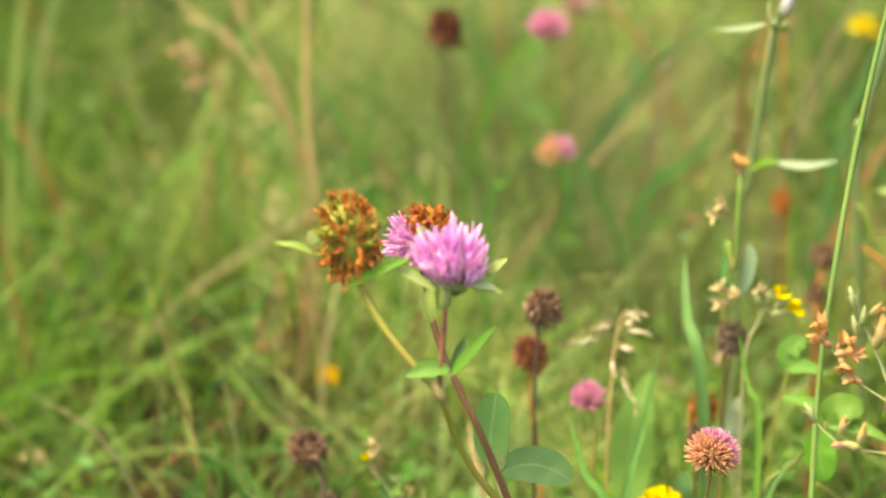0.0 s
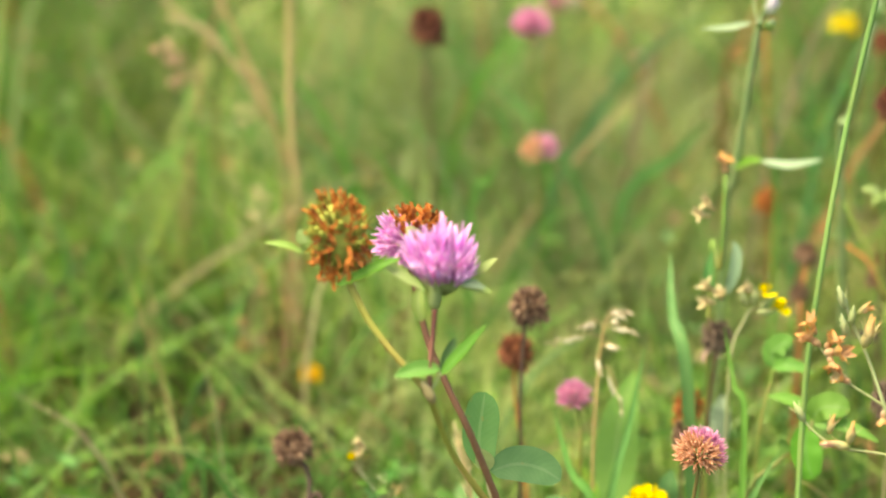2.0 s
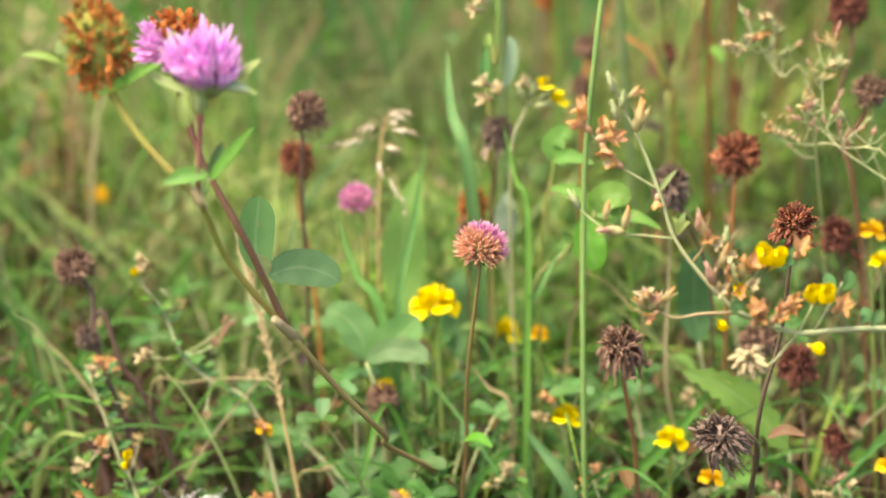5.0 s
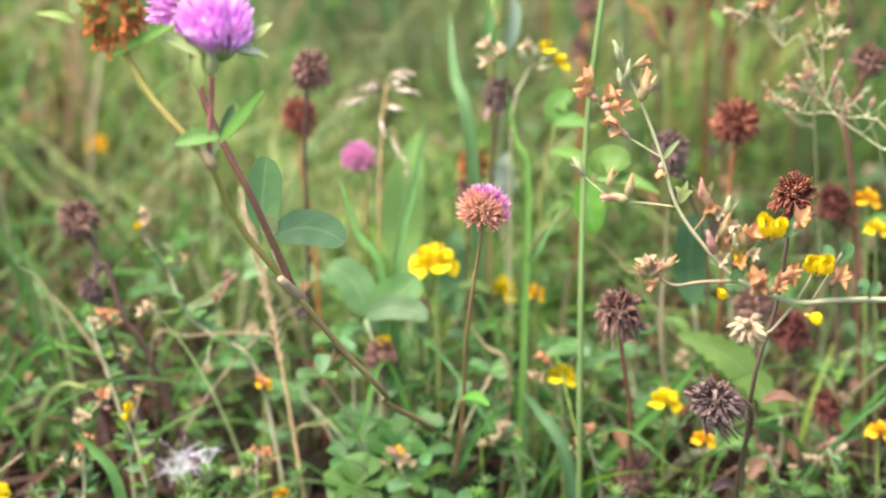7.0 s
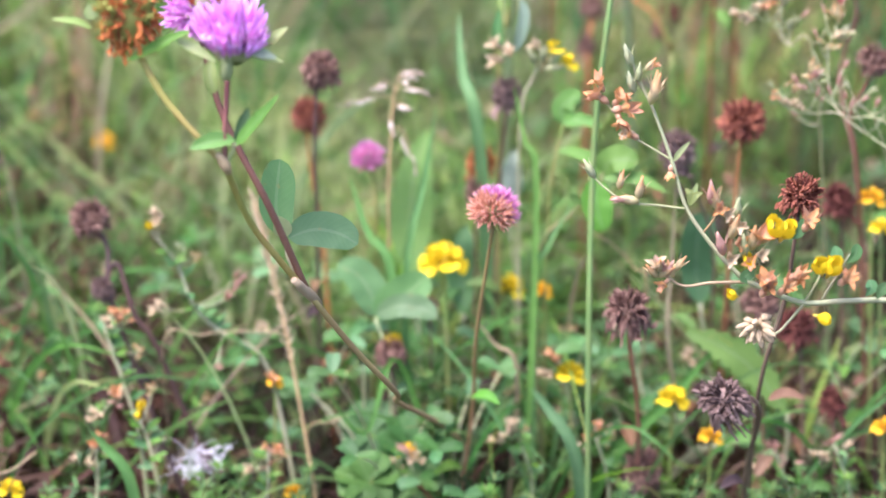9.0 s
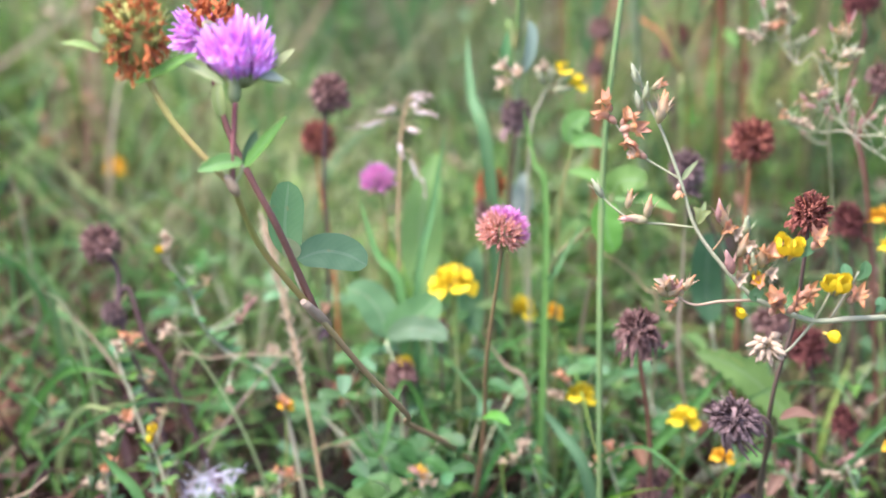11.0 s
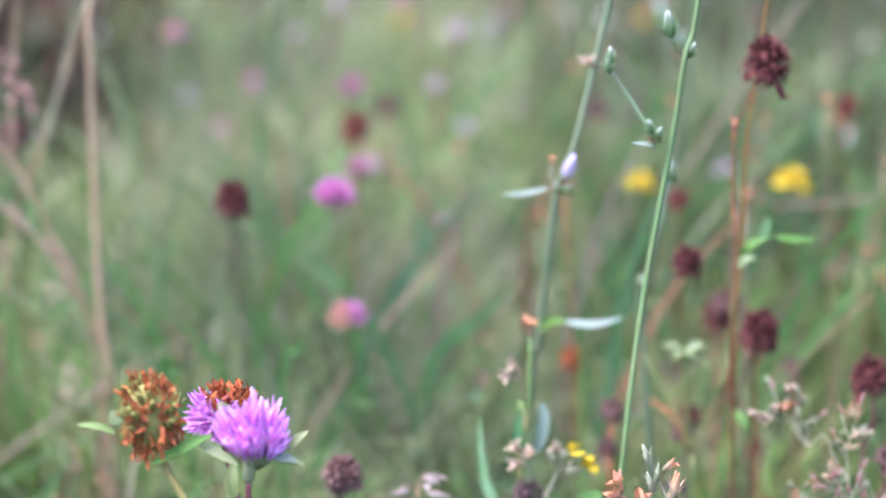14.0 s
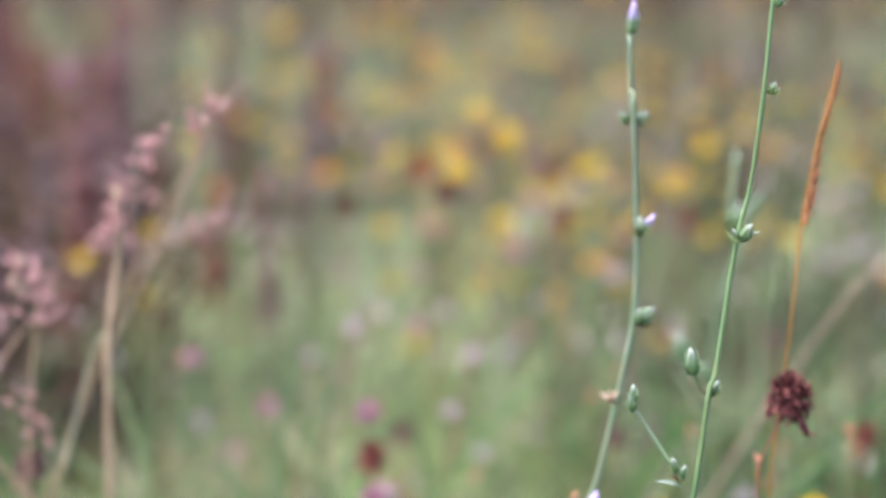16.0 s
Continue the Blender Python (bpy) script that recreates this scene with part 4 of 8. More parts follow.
grass_blade([(0.0123, 1.1398, 0.0000), (-0.0181, 1.1582, 0.0903), (-0.0354, 1.1303, 0.0616), (-0.0594, 1.1404, 0.0882)], 0.003)
grass_blade([(0.0797, 1.1405, 0.0000), (0.0975, 1.1440, 0.0402), (0.1305, 1.1593, 0.0702), (0.1597, 1.1742, 0.1022)], 0.0075, "grass_blade", "broad arching green grass blade")
grass_blade([(0.0844, 1.1187, 0.0000), (0.0748, 1.1246, 0.0558), (0.0598, 1.1377, 0.0755), (0.0523, 1.1425, 0.0829)], 0.0065, "leaf_blue", "broad bluish-green grass blade")
grass_blade([(-0.1491, 1.0983, 0.0000), (-0.1560, 1.0987, 0.0524), (-0.1687, 1.1030, 0.0703), (-0.1769, 1.1029, 0.0805)], 0.006)
grass_blade([(-0.0901, 1.7642, 0.0000), (-0.0588, 1.7292, 0.1151), (-0.0350, 1.6980, 0.1744), (-0.0129, 1.7196, 0.2401)], 0.006, "leaf_blue", "tall bluish-green grass blade leaning over")
grass_blade([(-0.0205, 1.6731, 0.0000), (-0.0122, 1.6418, 0.1646), (-0.0012, 1.6338, 0.2336), (0.0079, 1.6256, 0.2746)], 0.0085, "straw_leaf", "dry bleached grass blade")
grass_blade([(-0.0367, 1.6713, 0.0000), (-0.0155, 1.5841, 0.1530), (0.0147, 1.5479, 0.1988), (0.0382, 1.5279, 0.2333)], 0.0085, "grass_blade", "broad green grass blade in a low arc")
grass_blade([(-0.1409, 1.5263, 0.0000), (-0.1466, 1.4791, 0.1774), (-0.1598, 1.4680, 0.2083), (-0.1701, 1.4554, 0.2354)], 0.0045)
grass_blade([(-0.1115, 1.4818, 0.0000), (-0.1070, 1.4460, 0.1943), (-0.0965, 1.4354, 0.2207), (-0.0891, 1.4319, 0.2386)], 0.0045)
grass_blade([(-0.0652, 1.5774, 0.0000), (-0.0665, 1.5695, 0.1746), (-0.0715, 1.5632, 0.2168), (-0.0786, 1.5641, 0.2519)], 0.005)
grass_blade([(-0.1426, 1.6323, 0.0000), (-0.1088, 1.5076, 0.0851), (-0.0810, 1.4977, 0.1335), (-0.0575, 1.4890, 0.1624)], 0.0035, "grass_blade", "thin yellowish grass blade")
grass_blade([(-0.0945, 1.8348, 0.0000), (-0.0766, 1.7689, 0.0556), (-0.0535, 1.7367, 0.1087), (-0.0316, 1.7029, 0.1603)], 0.004, "leaf_blue", "thin bluish grass blade")
grass_blade([(-0.0314, 1.8362, 0.0000), (-0.0231, 1.7667, 0.0468), (-0.0139, 1.7372, 0.1082), (-0.0091, 1.7110, 0.1829)], 0.0065, "straw_leaf", "dry tan grass blade standing upright")
grass_blade([(0.1514, 1.1744, 0.0000), (0.1278, 1.1725, 0.0835), (0.1276, 1.1888, 0.1403), (0.1293, 1.1999, 0.1819)], 0.0025, "straw_leaf", "thin dry straw-coloured grass blade")
grass_blade([(0.0548, 1.1353, 0.0000), (0.0541, 1.1830, 0.1186), (0.0610, 1.1864, 0.1442), (0.0758, 1.1981, 0.1688)], 0.004)
grass_blade([(0.0424, 1.1593, 0.0000), (0.0454, 1.1623, 0.0816), (0.0331, 1.1664, 0.0965), (0.0223, 1.1694, 0.1103)], 0.0022, "straw_leaf", "thin dry straw-coloured grass blade")
rng = random.Random(37)
for k in range(150):
    a, d = rng.uniform(-0.26, 0.2), rng.uniform(1.12, 1.42)
    fx, fy, long = math.sin(a) * d, math.cos(a) * d, rng.uniform(0.06, 0.13)
    b = rng.uniform(0, 6.28)
    if bare(fx, fy) and k % 2:
        continue
    lx, ly = math.cos(b) * long, math.sin(b) * long * 0.5
    grass_blade([(fx, fy, 0), (fx + lx * 0.3, fy + ly * 0.3, long * 0.5), (fx + lx * 0.75, fy + ly * 0.75, long * 0.75), (fx + lx * 1.25, fy + ly * 1.25, long * 0.62)], rng.uniform(0.0012, 0.0026),
                rng.choice(["grass_blade", "grass_low", "grass_low"]), "arching green grass blade near the ground", (0.1, -1, 0.4))
rng = random.Random(33)
for _ in range(80):
    a, d = rng.uniform(-0.28, 0.22), rng.uniform(1.22, 1.62)
    fx, fy, hh = math.sin(a) * d, math.cos(a) * d, rng.uniform(0.08, 0.24) * (0.6 + 0.9 * (d - 1.2))
    lx, ly = rng.choice([-1, 1]) * rng.uniform(0.01, 0.09), rng.uniform(-0.04, 0.04)
    grass_blade([(fx, fy, 0), (fx + lx * 0.12, fy + ly * 0.15, hh * 0.45), (fx + lx * 0.45, fy + ly * 0.5, hh * 0.82), (fx + lx, fy + ly, hh)], rng.uniform(0.0016, 0.0032),
                rng.choice(["grass_blade", "grass_blade", "leaf_blue", "straw_leaf"]), "thin grass blade between the clover heads", (rng.uniform(-0.5, 0.5), -1, 0.3))
rng = random.Random(31)
for _ in range(120):
    a, d = rng.uniform(-0.30, 0.22), rng.uniform(1.36, 2.5)
    fx, fy, hh = math.sin(a) * d, math.cos(a) * d, rng.uniform(0.12, 0.32)
    lx, ly = rng.uniform(-0.1, 0.12), rng.uniform(-0.06, 0.06)
    grass_blade([(fx, fy, 0), (fx + lx * 0.15, fy + ly * 0.15, hh * 0.45), (fx + lx * 0.5, fy + ly * 0.5, hh * 0.8), (fx + lx, fy + ly, hh)], rng.uniform(0.002, 0.0055),
                rng.choice(["grass_blade", "grass_blade", "grass_blade", "leaf_blue"]), "long grass blade rising from the meadow", (math.cos(d * 9), math.sin(d * 9), 0.3))

rng = random.Random(39)
for k in range(75):
    a, d = rng.uniform(-0.28, 0.22), rng.uniform(1.5, 2.3)
    fx, fy, hh = math.sin(a) * d, math.cos(a) * d, rng.uniform(0.16, 0.36)
    lx, ly = rng.choice([-1, 1]) * rng.uniform(0.02, 0.16), rng.uniform(-0.05, 0.05)
    mat, label = rng.choice([("straw_leaf", "tall bleached grass blade"), ("leaf_blue", "tall bluish-green grass blade"), ("grass_blade", "tall green grass blade"), ("leaf_pale", "tall yellowish-green grass blade"), ("grass_low", "tall dark green grass blade"), ("rust_leaf", "tall reddish-brown dry grass blade")])
    grass_blade([(fx, fy, 0), (fx + lx * 0.15, fy + ly * 0.15, hh * 0.45), (fx + lx * 0.5, fy + ly * 0.5, hh * 0.8), (fx + lx, fy + ly, hh)], rng.uniform(0.0028, 0.0058), mat, label, (rng.uniform(-0.6, 0.6), -1, 0.3))
rng = random.Random(47)
for k in range(70):
    a, d = rng.uniform(-0.27, 0.2), rng.uniform(1.5, 2.3)
    fx, fy, hh = math.sin(a) * d, math.cos(a) * d, rng.uniform(0.12, 0.30)
    lx, ly = rng.choice([-1, 1]) * rng.uniform(0.10, 0.26), rng.uniform(-0.06, 0.06)
    mat, label = rng.choice([("straw_leaf", "bleached grass blade leaning far over"), ("grass_low", "dark green grass blade leaning far over"), ("grass_blade", "long green grass blade leaning far over"), ("leaf_pale", "yellowish-green grass blade leaning far over"), ("grass_low", "dark green grass blade leaning far over")])
    grass_blade([(fx, fy, 0), (fx + lx * 0.3, fy + ly * 0.3, hh * 0.42), (fx + lx * 0.65, fy + ly * 0.65, hh * 0.76), (fx + lx, fy + ly, hh)], rng.uniform(0.0018, 0.0042), mat, label, (rng.uniform(-0.6, 0.6), -1, 0.3))
rng = random.Random(53)
for k in range(95):
    a, d = rng.uniform(-0.25, 0.21), rng.uniform(1.13, 1.42)
    fx, fy, hh = math.sin(a) * d, math.cos(a) * d, rng.uniform(0.04, 0.13)
    lx, ly = rng.choice([-1, 1]) * rng.uniform(0.03, 0.14), rng.uniform(-0.03, 0.05)
    mat, label = rng.choice([("grass_blade", "narrow light green grass blade crossing the others"), ("grass_blade", "narrow light green grass blade crossing the others"), ("leaf_blue", "narrow bluish-green grass blade crossing the others"),
                             ("leaf_pale", "narrow yellowish grass blade crossing the others"), ("straw_leaf", "narrow dry grass blade lying over the others")])
    grass_blade([(fx, fy, 0), (fx + lx * 0.3, fy + ly * 0.3, hh * 0.45), (fx + lx * 0.65, fy + ly * 0.65, hh * 0.8), (fx + lx, fy + ly, hh)], rng.uniform(0.0012, 0.0030), mat, label, (rng.uniform(-0.5, 0.5), -1, 0.4))
for k in range(26):
    fx, fy = rng.uniform(-0.27, -0.17), rng.uniform(1.16, 1.36)
    long, lx = rng.uniform(0.08, 0.15), rng.uniform(-0.05, 0.07)
    grass_blade([(fx, fy, 0), (fx + lx * 0.2, fy, long * 0.5), (fx + lx * 0.6, fy - 0.01, long * 0.85), (fx + lx * 1.2, fy - 0.02, long * rng.uniform(0.75, 1.0))], rng.uniform(0.0018, 0.0040), rng.choice(["grass_blade", "grass_blade", "leaf_pale"]),
                "fresh green arching grass blade in a tuft", (0.2, -1, 0.4))
grass_blade([(0.0550, 1.7200, 0.0), (0.0510, 1.6850, 0.2100), (0.0600, 1.6980, 0.2300), (0.0760, 1.7200, 0.2650)], 0.006, "rust_leaf", "orange-brown dry grass blade")

# ---- the clover in front: three stalks from one root ----
FRONT = (0.0286, 1.1718, 0.0000)
front = thing("clover", FRONT, "branching clover with a pink, a fading and an orange dried head", "clover", "clover in bloom", 1.244)
joint, fork = (-0.0942, 1.0161, 0.2737), (-0.0590, 1.0381, 0.1964)
stem(front, [FRONT, (0.0123, 1.1379, 0.0566), (-0.0171, 1.0944, 0.1026), (-0.0176, 1.0608, 0.1286), (-0.0377, 1.0478, 0.1607), fork], 0.0011, 0.0012, "stem_low", label="reddish lower stalk")
stem(front, [fork, (-0.0713, 1.0325, 0.2163), (-0.0851, 1.0282, 0.2399), joint], 0.0014, 0.0011, "stem_near")
stem(front, [joint, (-0.1028, 1.0180, 0.2827), (-0.1118, 1.0203, 0.2923), (-0.1216, 1.0243, 0.3038), (-0.1310, 1.0297, 0.3195)], 0.0012, 0.0013, "stem_near", label="olive stalk of the dried head")
stem(front, [joint, (-0.0941, 1.0201, 0.2876), (-0.0934, 1.0253, 0.2991), (-0.0930, 1.0296, 0.3088)], 0.0010, 0.0011, "stem_red", label="wine-red stalk of the pink head")
stem(front, [fork, (-0.0760, 1.0329, 0.2446), (-0.0868, 1.0372, 0.2656), (-0.0981, 1.0479, 0.2863), (-0.1052, 1.0594, 0.3091), (-0.1076, 1.0651, 0.3179)], 0.0014, 0.0011, "stem_red", label="reddish stalk of the fading head")
part("node", lathe(bmesh.new(), [(0.0012, -0.004), (0.0019, -0.0015), (0.0021, 0.0005), (0.0016, 0.003), (0.001, 0.005)], aim(loc(front, joint), (-0.5, 0, 1)), 9),
     M["stem_tan"], front, "swollen pale joint")
part("node", lathe(bmesh.new(), [(0.0014, -0.009), (0.0020, -0.004), (0.0021, 0.001), (0.0018, 0.007), (0.0013, 0.011)], aim(loc(front, fork), (-0.6, -0.6, 1)), 9),
     M["stem_tan"], front, "swollen pale joint with a dry sheath")


def big_head(plant, at, lean, build, core, core_mat, label):
    """A head whose florets are parts of their own."""
    h = piece("flower_head", mesh_of("flower_head", core, M[core_mat]), plant, aim(loc(plant, at), lean), label)
    build(h)
    return h


def pink_florets(h):
    rg = random.Random(3)
    kinds = [mesh_of("floret", floret_fresh(rg), M["pink"]) for _ in range(6)]
    cup = mesh_of("calyx", bud_mesh_bm(0.0056, 0.0013), M["calyx"])
    foot = V((-0.0008, 0, -0.0135))
    for th, ph, t in spread(125, 2, 53, rg, 0.10):
        th = abs(th)
        d = V((math.sin(th) * math.cos(ph) + 0.10, math.sin(th) * math.sin(ph), math.cos(th))).normalized()
        reach = (0.0316 - 0.0130 * (th / 1.05) ** 1.2) * (1 + 0.12 * d.x) * rg.uniform(0.92, 1.06) * (0.80 if rg.random() < 0.35 else 1.0)
        start = rg.uniform(0.0035, 0.0055) + 0.0022 * t
        bend = V((rg.uniform(-0.10, 0.10), rg.uniform(-0.10, 0.10), 0.20 * math.sin(th)))
        piece("floret", rg.choice(kinds), h, aim(foot + d * start, d + bend, rg.uniform(0, 6.28), (reach - start) / 0.0145))
        if t > 0.6:
            piece("calyx", cup, h, aim(foot + d * (start - 0.003), d + bend, rg.uniform(0, 6.28), rg.uniform(0.8, 1.1)))


def orange_florets(h):
    rg = random.Random(6)
    kinds = [mesh_of("floret", floret_ribbon(rg, 0.62), M["orange"]) for _ in range(14)]
    cal = mesh_of("calyx", bud_mesh_bm(0.0062, 0.0016), M["olive"])
    for th, ph, t in spread(215, 3, 148, rg, 0.18):
        n = V((math.sin(th) * math.cos(ph), math.sin(th) * math.sin(ph), math.cos(th)))
        o = V((n.x * 0.0094, n.y * 0.0094, n.z * 0.0126))
        side = n.cross(V((0, 0, 1))) * rg.uniform(-0.8, 0.8)
        d = (n * rg.uniform(-0.15, 0.18) + V((0, 0, 1.0 - 2.2 * t)) + side).normalized()
        if rg.random() < 0.22:
            piece("calyx", cal, h, aim(o * 0.86, n * 0.8 + V((0, 0, 0.9)), 0, rg.uniform(0.6, 0.95)))
        m = aim(o, d)
        x, y = m.to_3x3() @ V((1, 0, 0)), m.to_3x3() @ V((0, 1, 0))
        turn = math.atan2(n.dot(x), -n.dot(y)) + math.pi + rg.uniform(-0.5, 0.5)
        piece("floret", rg.choice(kinds), h, aim(o, d, turn, rg.uniform(0.72, 1.22)))


def bud_mesh_bm(long, r):
    bm = bmesh.new()
    lathe(bm, [(r * 0.5, 0), (r, long * 0.35), (r * 0.9, long * 0.7), (r * 0.5, long)], n=6)
    for k in range(4):
        a = k * 1.571
        sepal(bm, aim((math.cos(a) * r * 0.7, math.sin(a) * r * 0.7, long * 0.7), (math.cos(a) * 0.3, math.sin(a) * 0.3, 1)), long * 0.7, r * 0.7)
    return bm


def mixed_florets(h):
    rg = random.Random(8)
    fresh = [mesh_of("floret", floret_fresh(rg), M["pink"]) for _ in range(3)]
    dry = [mesh_of("floret", floret_ribbon(rg), M["orange"]) for _ in range(6)]
    for th, ph, t in spread(150, 2, 115, rg, 0.14):
        o = V((math.sin(th) * math.cos(ph), math.sin(th) * math.sin(ph), math.cos(th)))
        d = (o + V((0, 0, 0.1))).normalized()
        if o.z * 0.9 - 0.35 * o.x > 0.42:
            side = V((rg.uniform(-0.7, 0.7), rg.uniform(-0.7, 0.7), rg.uniform(-0.3, 0.3)))
            piece("floret", rg.choice(dry), h, aim(o * 0.0095, d + side, rg.uniform(0, 6.28), rg.uniform(0.8, 1.2)))
        else:
            piece("floret", rg.choice(fresh), h, aim(o * 0.0042, d, rg.uniform(0, 6.28), rg.uniform(0.70, 0.88)))


def egg(r, z0, z1):
    return lathe(bmesh.new(), [(r * 0.35, z0), (r * 0.85, z0 * 0.6), (r, 0), (r * 0.8, z1 * 0.55), (r * 0.3, z1)], n=12)


big_head(front, (-0.0896, 1.0382, 0.3288), (0.10, 0.30, 1), pink_florets, egg(0.0046, -0.0105, 0.003), "calyx", "fresh pink florets over a green calyx")
big_head(front, (-0.1365, 1.0366, 0.3382), (-0.16, 0.05, 1), orange_florets, egg(0.0090, -0.0122, 0.0130), "olive", "dried orange-brown florets over green calyxes")
big_head(front, (-0.1075, 1.0703, 0.3238), (0.0, 0.1, 1), mixed_florets, egg(0.006, -0.009, 0.006), "calyx", "florets pink below and orange above")
part("calyx", lathe(bmesh.new(), [(0.0010, -0.004), (0.0020, -0.0025), (0.0025, 0.0), (0.0022, 0.003), (0.0028, 0.006)], aim(loc(front, (-0.0930, 1.0313, 0.3130)), (0.1, 0, 1)), 10), M["leaf_pale"], front, "pale green neck under the head")
# leaflets under the heads and at the joints
leaf(front, [(-0.1525, 1.0340, 0.3316), (-0.1597, 1.0321, 0.3356), (-0.1698, 1.0302, 0.3373)], 0.0032, "leaf_pale", LENS, (0.2, -0.6, 1), 0.3)
leaf(front, [(-0.1521, 1.0439, 0.3323), (-0.1540, 1.0447, 0.3352), (-0.1558, 1.0456, 0.3380)], 0.005, "leaf_pale", LENS, (0, -1, 0.3), 0.3)
leaf(front, [(-0.1365, 1.0257, 0.3196), (-0.1250, 1.0271, 0.3251), (-0.1152, 1.0293, 0.3298), (-0.1085, 1.0310, 0.3321)], 0.0042, "leaf", LENS, (-0.3, -0.7, 0.8), 0.45)
leaf(front, [(-0.1280, 1.0304, 0.3201), (-0.1235, 1.0349, 0.3239), (-0.1164, 1.0394, 0.3270)], 0.004, "leaf_pale", LENS, (0, -0.6, 1), 0.3)
leaf(front, [(-0.0971, 1.0296, 0.3176), (-0.1051, 1.0294, 0.3226), (-0.1128, 1.0302, 0.3268), (-0.1159, 1.0311, 0.3298)], 0.0042, "leaf_pale", LENS, (0.3, -0.6, 1), 0.35)
leaf(front, [(-0.0993, 1.0268, 0.3195), (-0.1001, 1.0242, 0.3157), (-0.0994, 1.0221, 0.3106), (-0.0980, 1.0212, 0.3061)], 0.0048, "leaf_pale", OVAL, (0.2, -1, 0.4), 0.3)
leaf(front, [(-0.0827, 1.0327, 0.3197), (-0.0750, 1.0308, 0.3194), (-0.0674, 1.0306, 0.3174)], 0.0042, "leaf_pale", LENS, (0.1, -0.6, 1), 0.4)
leaf(front, [(-0.0838, 1.0300, 0.3226), (-0.0769, 1.0293, 0.3218), (-0.0704, 1.0291, 0.3200)], 0.004, "leaf_white", LENS, (0, -0.8, 1), 0.3)
leaf(front, [(-0.0762, 1.0385, 0.3211), (-0.0713, 1.0407, 0.3253), (-0.0662, 1.0426, 0.3293)], 0.0042, "leaf_pale", LENS, (-0.3, -0.6, 1), 0.4)
leaf(front, [(-0.0895, 1.0190, 0.2842), (-0.0964, 1.0174, 0.2852), (-0.1037, 1.0152, 0.2842), (-0.1096, 1.0133, 0.2826)], 0.0060, "leaf", LENS, (0.1, -0.75, 0.7), 0.4, label="folded green leaflet")
leaf(front, [(-0.0895, 1.0197, 0.2825), (-0.0876, 1.0230, 0.2872), (-0.0856, 1.0263, 0.2921), (-0.0838, 1.0287, 0.2961)], 0.0052, "leaf_blue", LENS, (0.5, -1, 0.1), 0.4, label="folded green leaflet")
leaf(front, [(-0.0888, 1.0169, 0.2827), (-0.0834, 1.0183, 0.2889), (-0.0761, 1.0212, 0.2973), (-0.0691, 1.0242, 0.3050)], 0.0050, "leaf", LENS, (-0.6, -0.7, 0.5), 0.4, label="folded green leaflet")
stem(front, [joint, (-0.0913, 1.0170, 0.2781), (-0.0892, 1.0185, 0.2830)], 0.0006, 0.0005, "leaf_pale", "petiole")
stem(front, [fork, (-0.0679, 1.0408, 0.2128), (-0.0699, 1.0512, 0.2193)], 0.0008, 0.0006, "stem_grey", "petiole")
leaf(front, [(-0.0705, 1.0514, 0.2198), (-0.0746, 1.0605, 0.2294), (-0.0741, 1.0700, 0.2394), (-0.0733, 1.0782, 0.2467)], 0.0135, "leaf_blue", OVAL, (0.3, -1, 0.3), 0.2, label="broad oval green leaflet")
leaf(front, [(-0.0684, 1.0511, 0.2188), (-0.0574, 1.0535, 0.2219), (-0.0457, 1.0536, 0.2203), (-0.0359, 1.0518, 0.2153)], 0.0135, "leaf_blue", OVAL, (0.1, -0.9, 0.7), 0.2, label="broad oval green leaflet")
leaf(front, [(-0.0699, 1.0510, 0.2189), (-0.0710, 1.0523, 0.2217), (-0.0725, 1.0539, 0.2253), (-0.0735, 1.0552, 0.2284)], 0.007, "leaf_pale", LENS, (0.3, -1, 0.3), 0.3)

# ---- the dried medick sprig in front ----
sprig = thing("medick_sprig", (0.2787, 1.0381, 0.0000), "dried medick sprig with tan pods, orange withered flowers and yellow blooms", "wild plant", "medick sprigs", 1.19)
stem(sprig, [sprig.location, (0.2742, 1.0103, 0.1426), (0.2462, 1.0218, 0.1999), (0.2117, 1.0190, 0.2051), (0.1895, 1.0199, 0.2042), (0.1694, 1.0220, 0.2024), (0.1440, 1.0272, 0.2109)], 0.0014, 0.0010, "stem_grey")
stem(sprig, [(0.1440, 1.0272, 0.2109), (0.1326, 1.0334, 0.2208), (0.1175, 1.0436, 0.2388), (0.1099, 1.0538, 0.2596), (0.1011, 1.0636, 0.2806), (0.0934, 1.0700, 0.2947), (0.0909, 1.0730, 0.3018)], 0.0009, 0.0005, "stem_grey")
stem(sprig, [(0.1099, 1.0538, 0.2596), (0.1009, 1.0557, 0.2645), (0.0907, 1.0577, 0.2707), (0.0805, 1.0633, 0.2823), (0.0741, 1.0665, 0.2894)], 0.0005, 0.00036, "stem_grey", "twig")
stem(sprig, [(0.1167, 1.0439, 0.2392), (0.1033, 1.0443, 0.2408), (0.0892, 1.0449, 0.2421), (0.0790, 1.0481, 0.2478), (0.0713, 1.0517, 0.2547)], 0.0005, 0.00036, "stem_grey", "twig")
stem(sprig, [(0.1465, 1.0266, 0.2103), (0.1286, 1.0267, 0.2095), (0.1158, 1.0263, 0.2081), (0.1056, 1.0295, 0.2128)], 0.00074, 0.00044, "stem_tan", "twig")
stem(sprig, [(0.1719, 1.0215, 0.2021), (0.1654, 1.0179, 0.1953), (0.1589, 1.0149, 0.1897), (0.1513, 1.0150, 0.1891)], 0.00067, 0.00044, "stem_grey", "twig")
stem(sprig, [(0.1440, 1.0272, 0.2109), (0.1502, 1.0306, 0.2220), (0.1570, 1.0333, 0.2314)], 0.00059, 0.00037, "stem_grey", "twig")
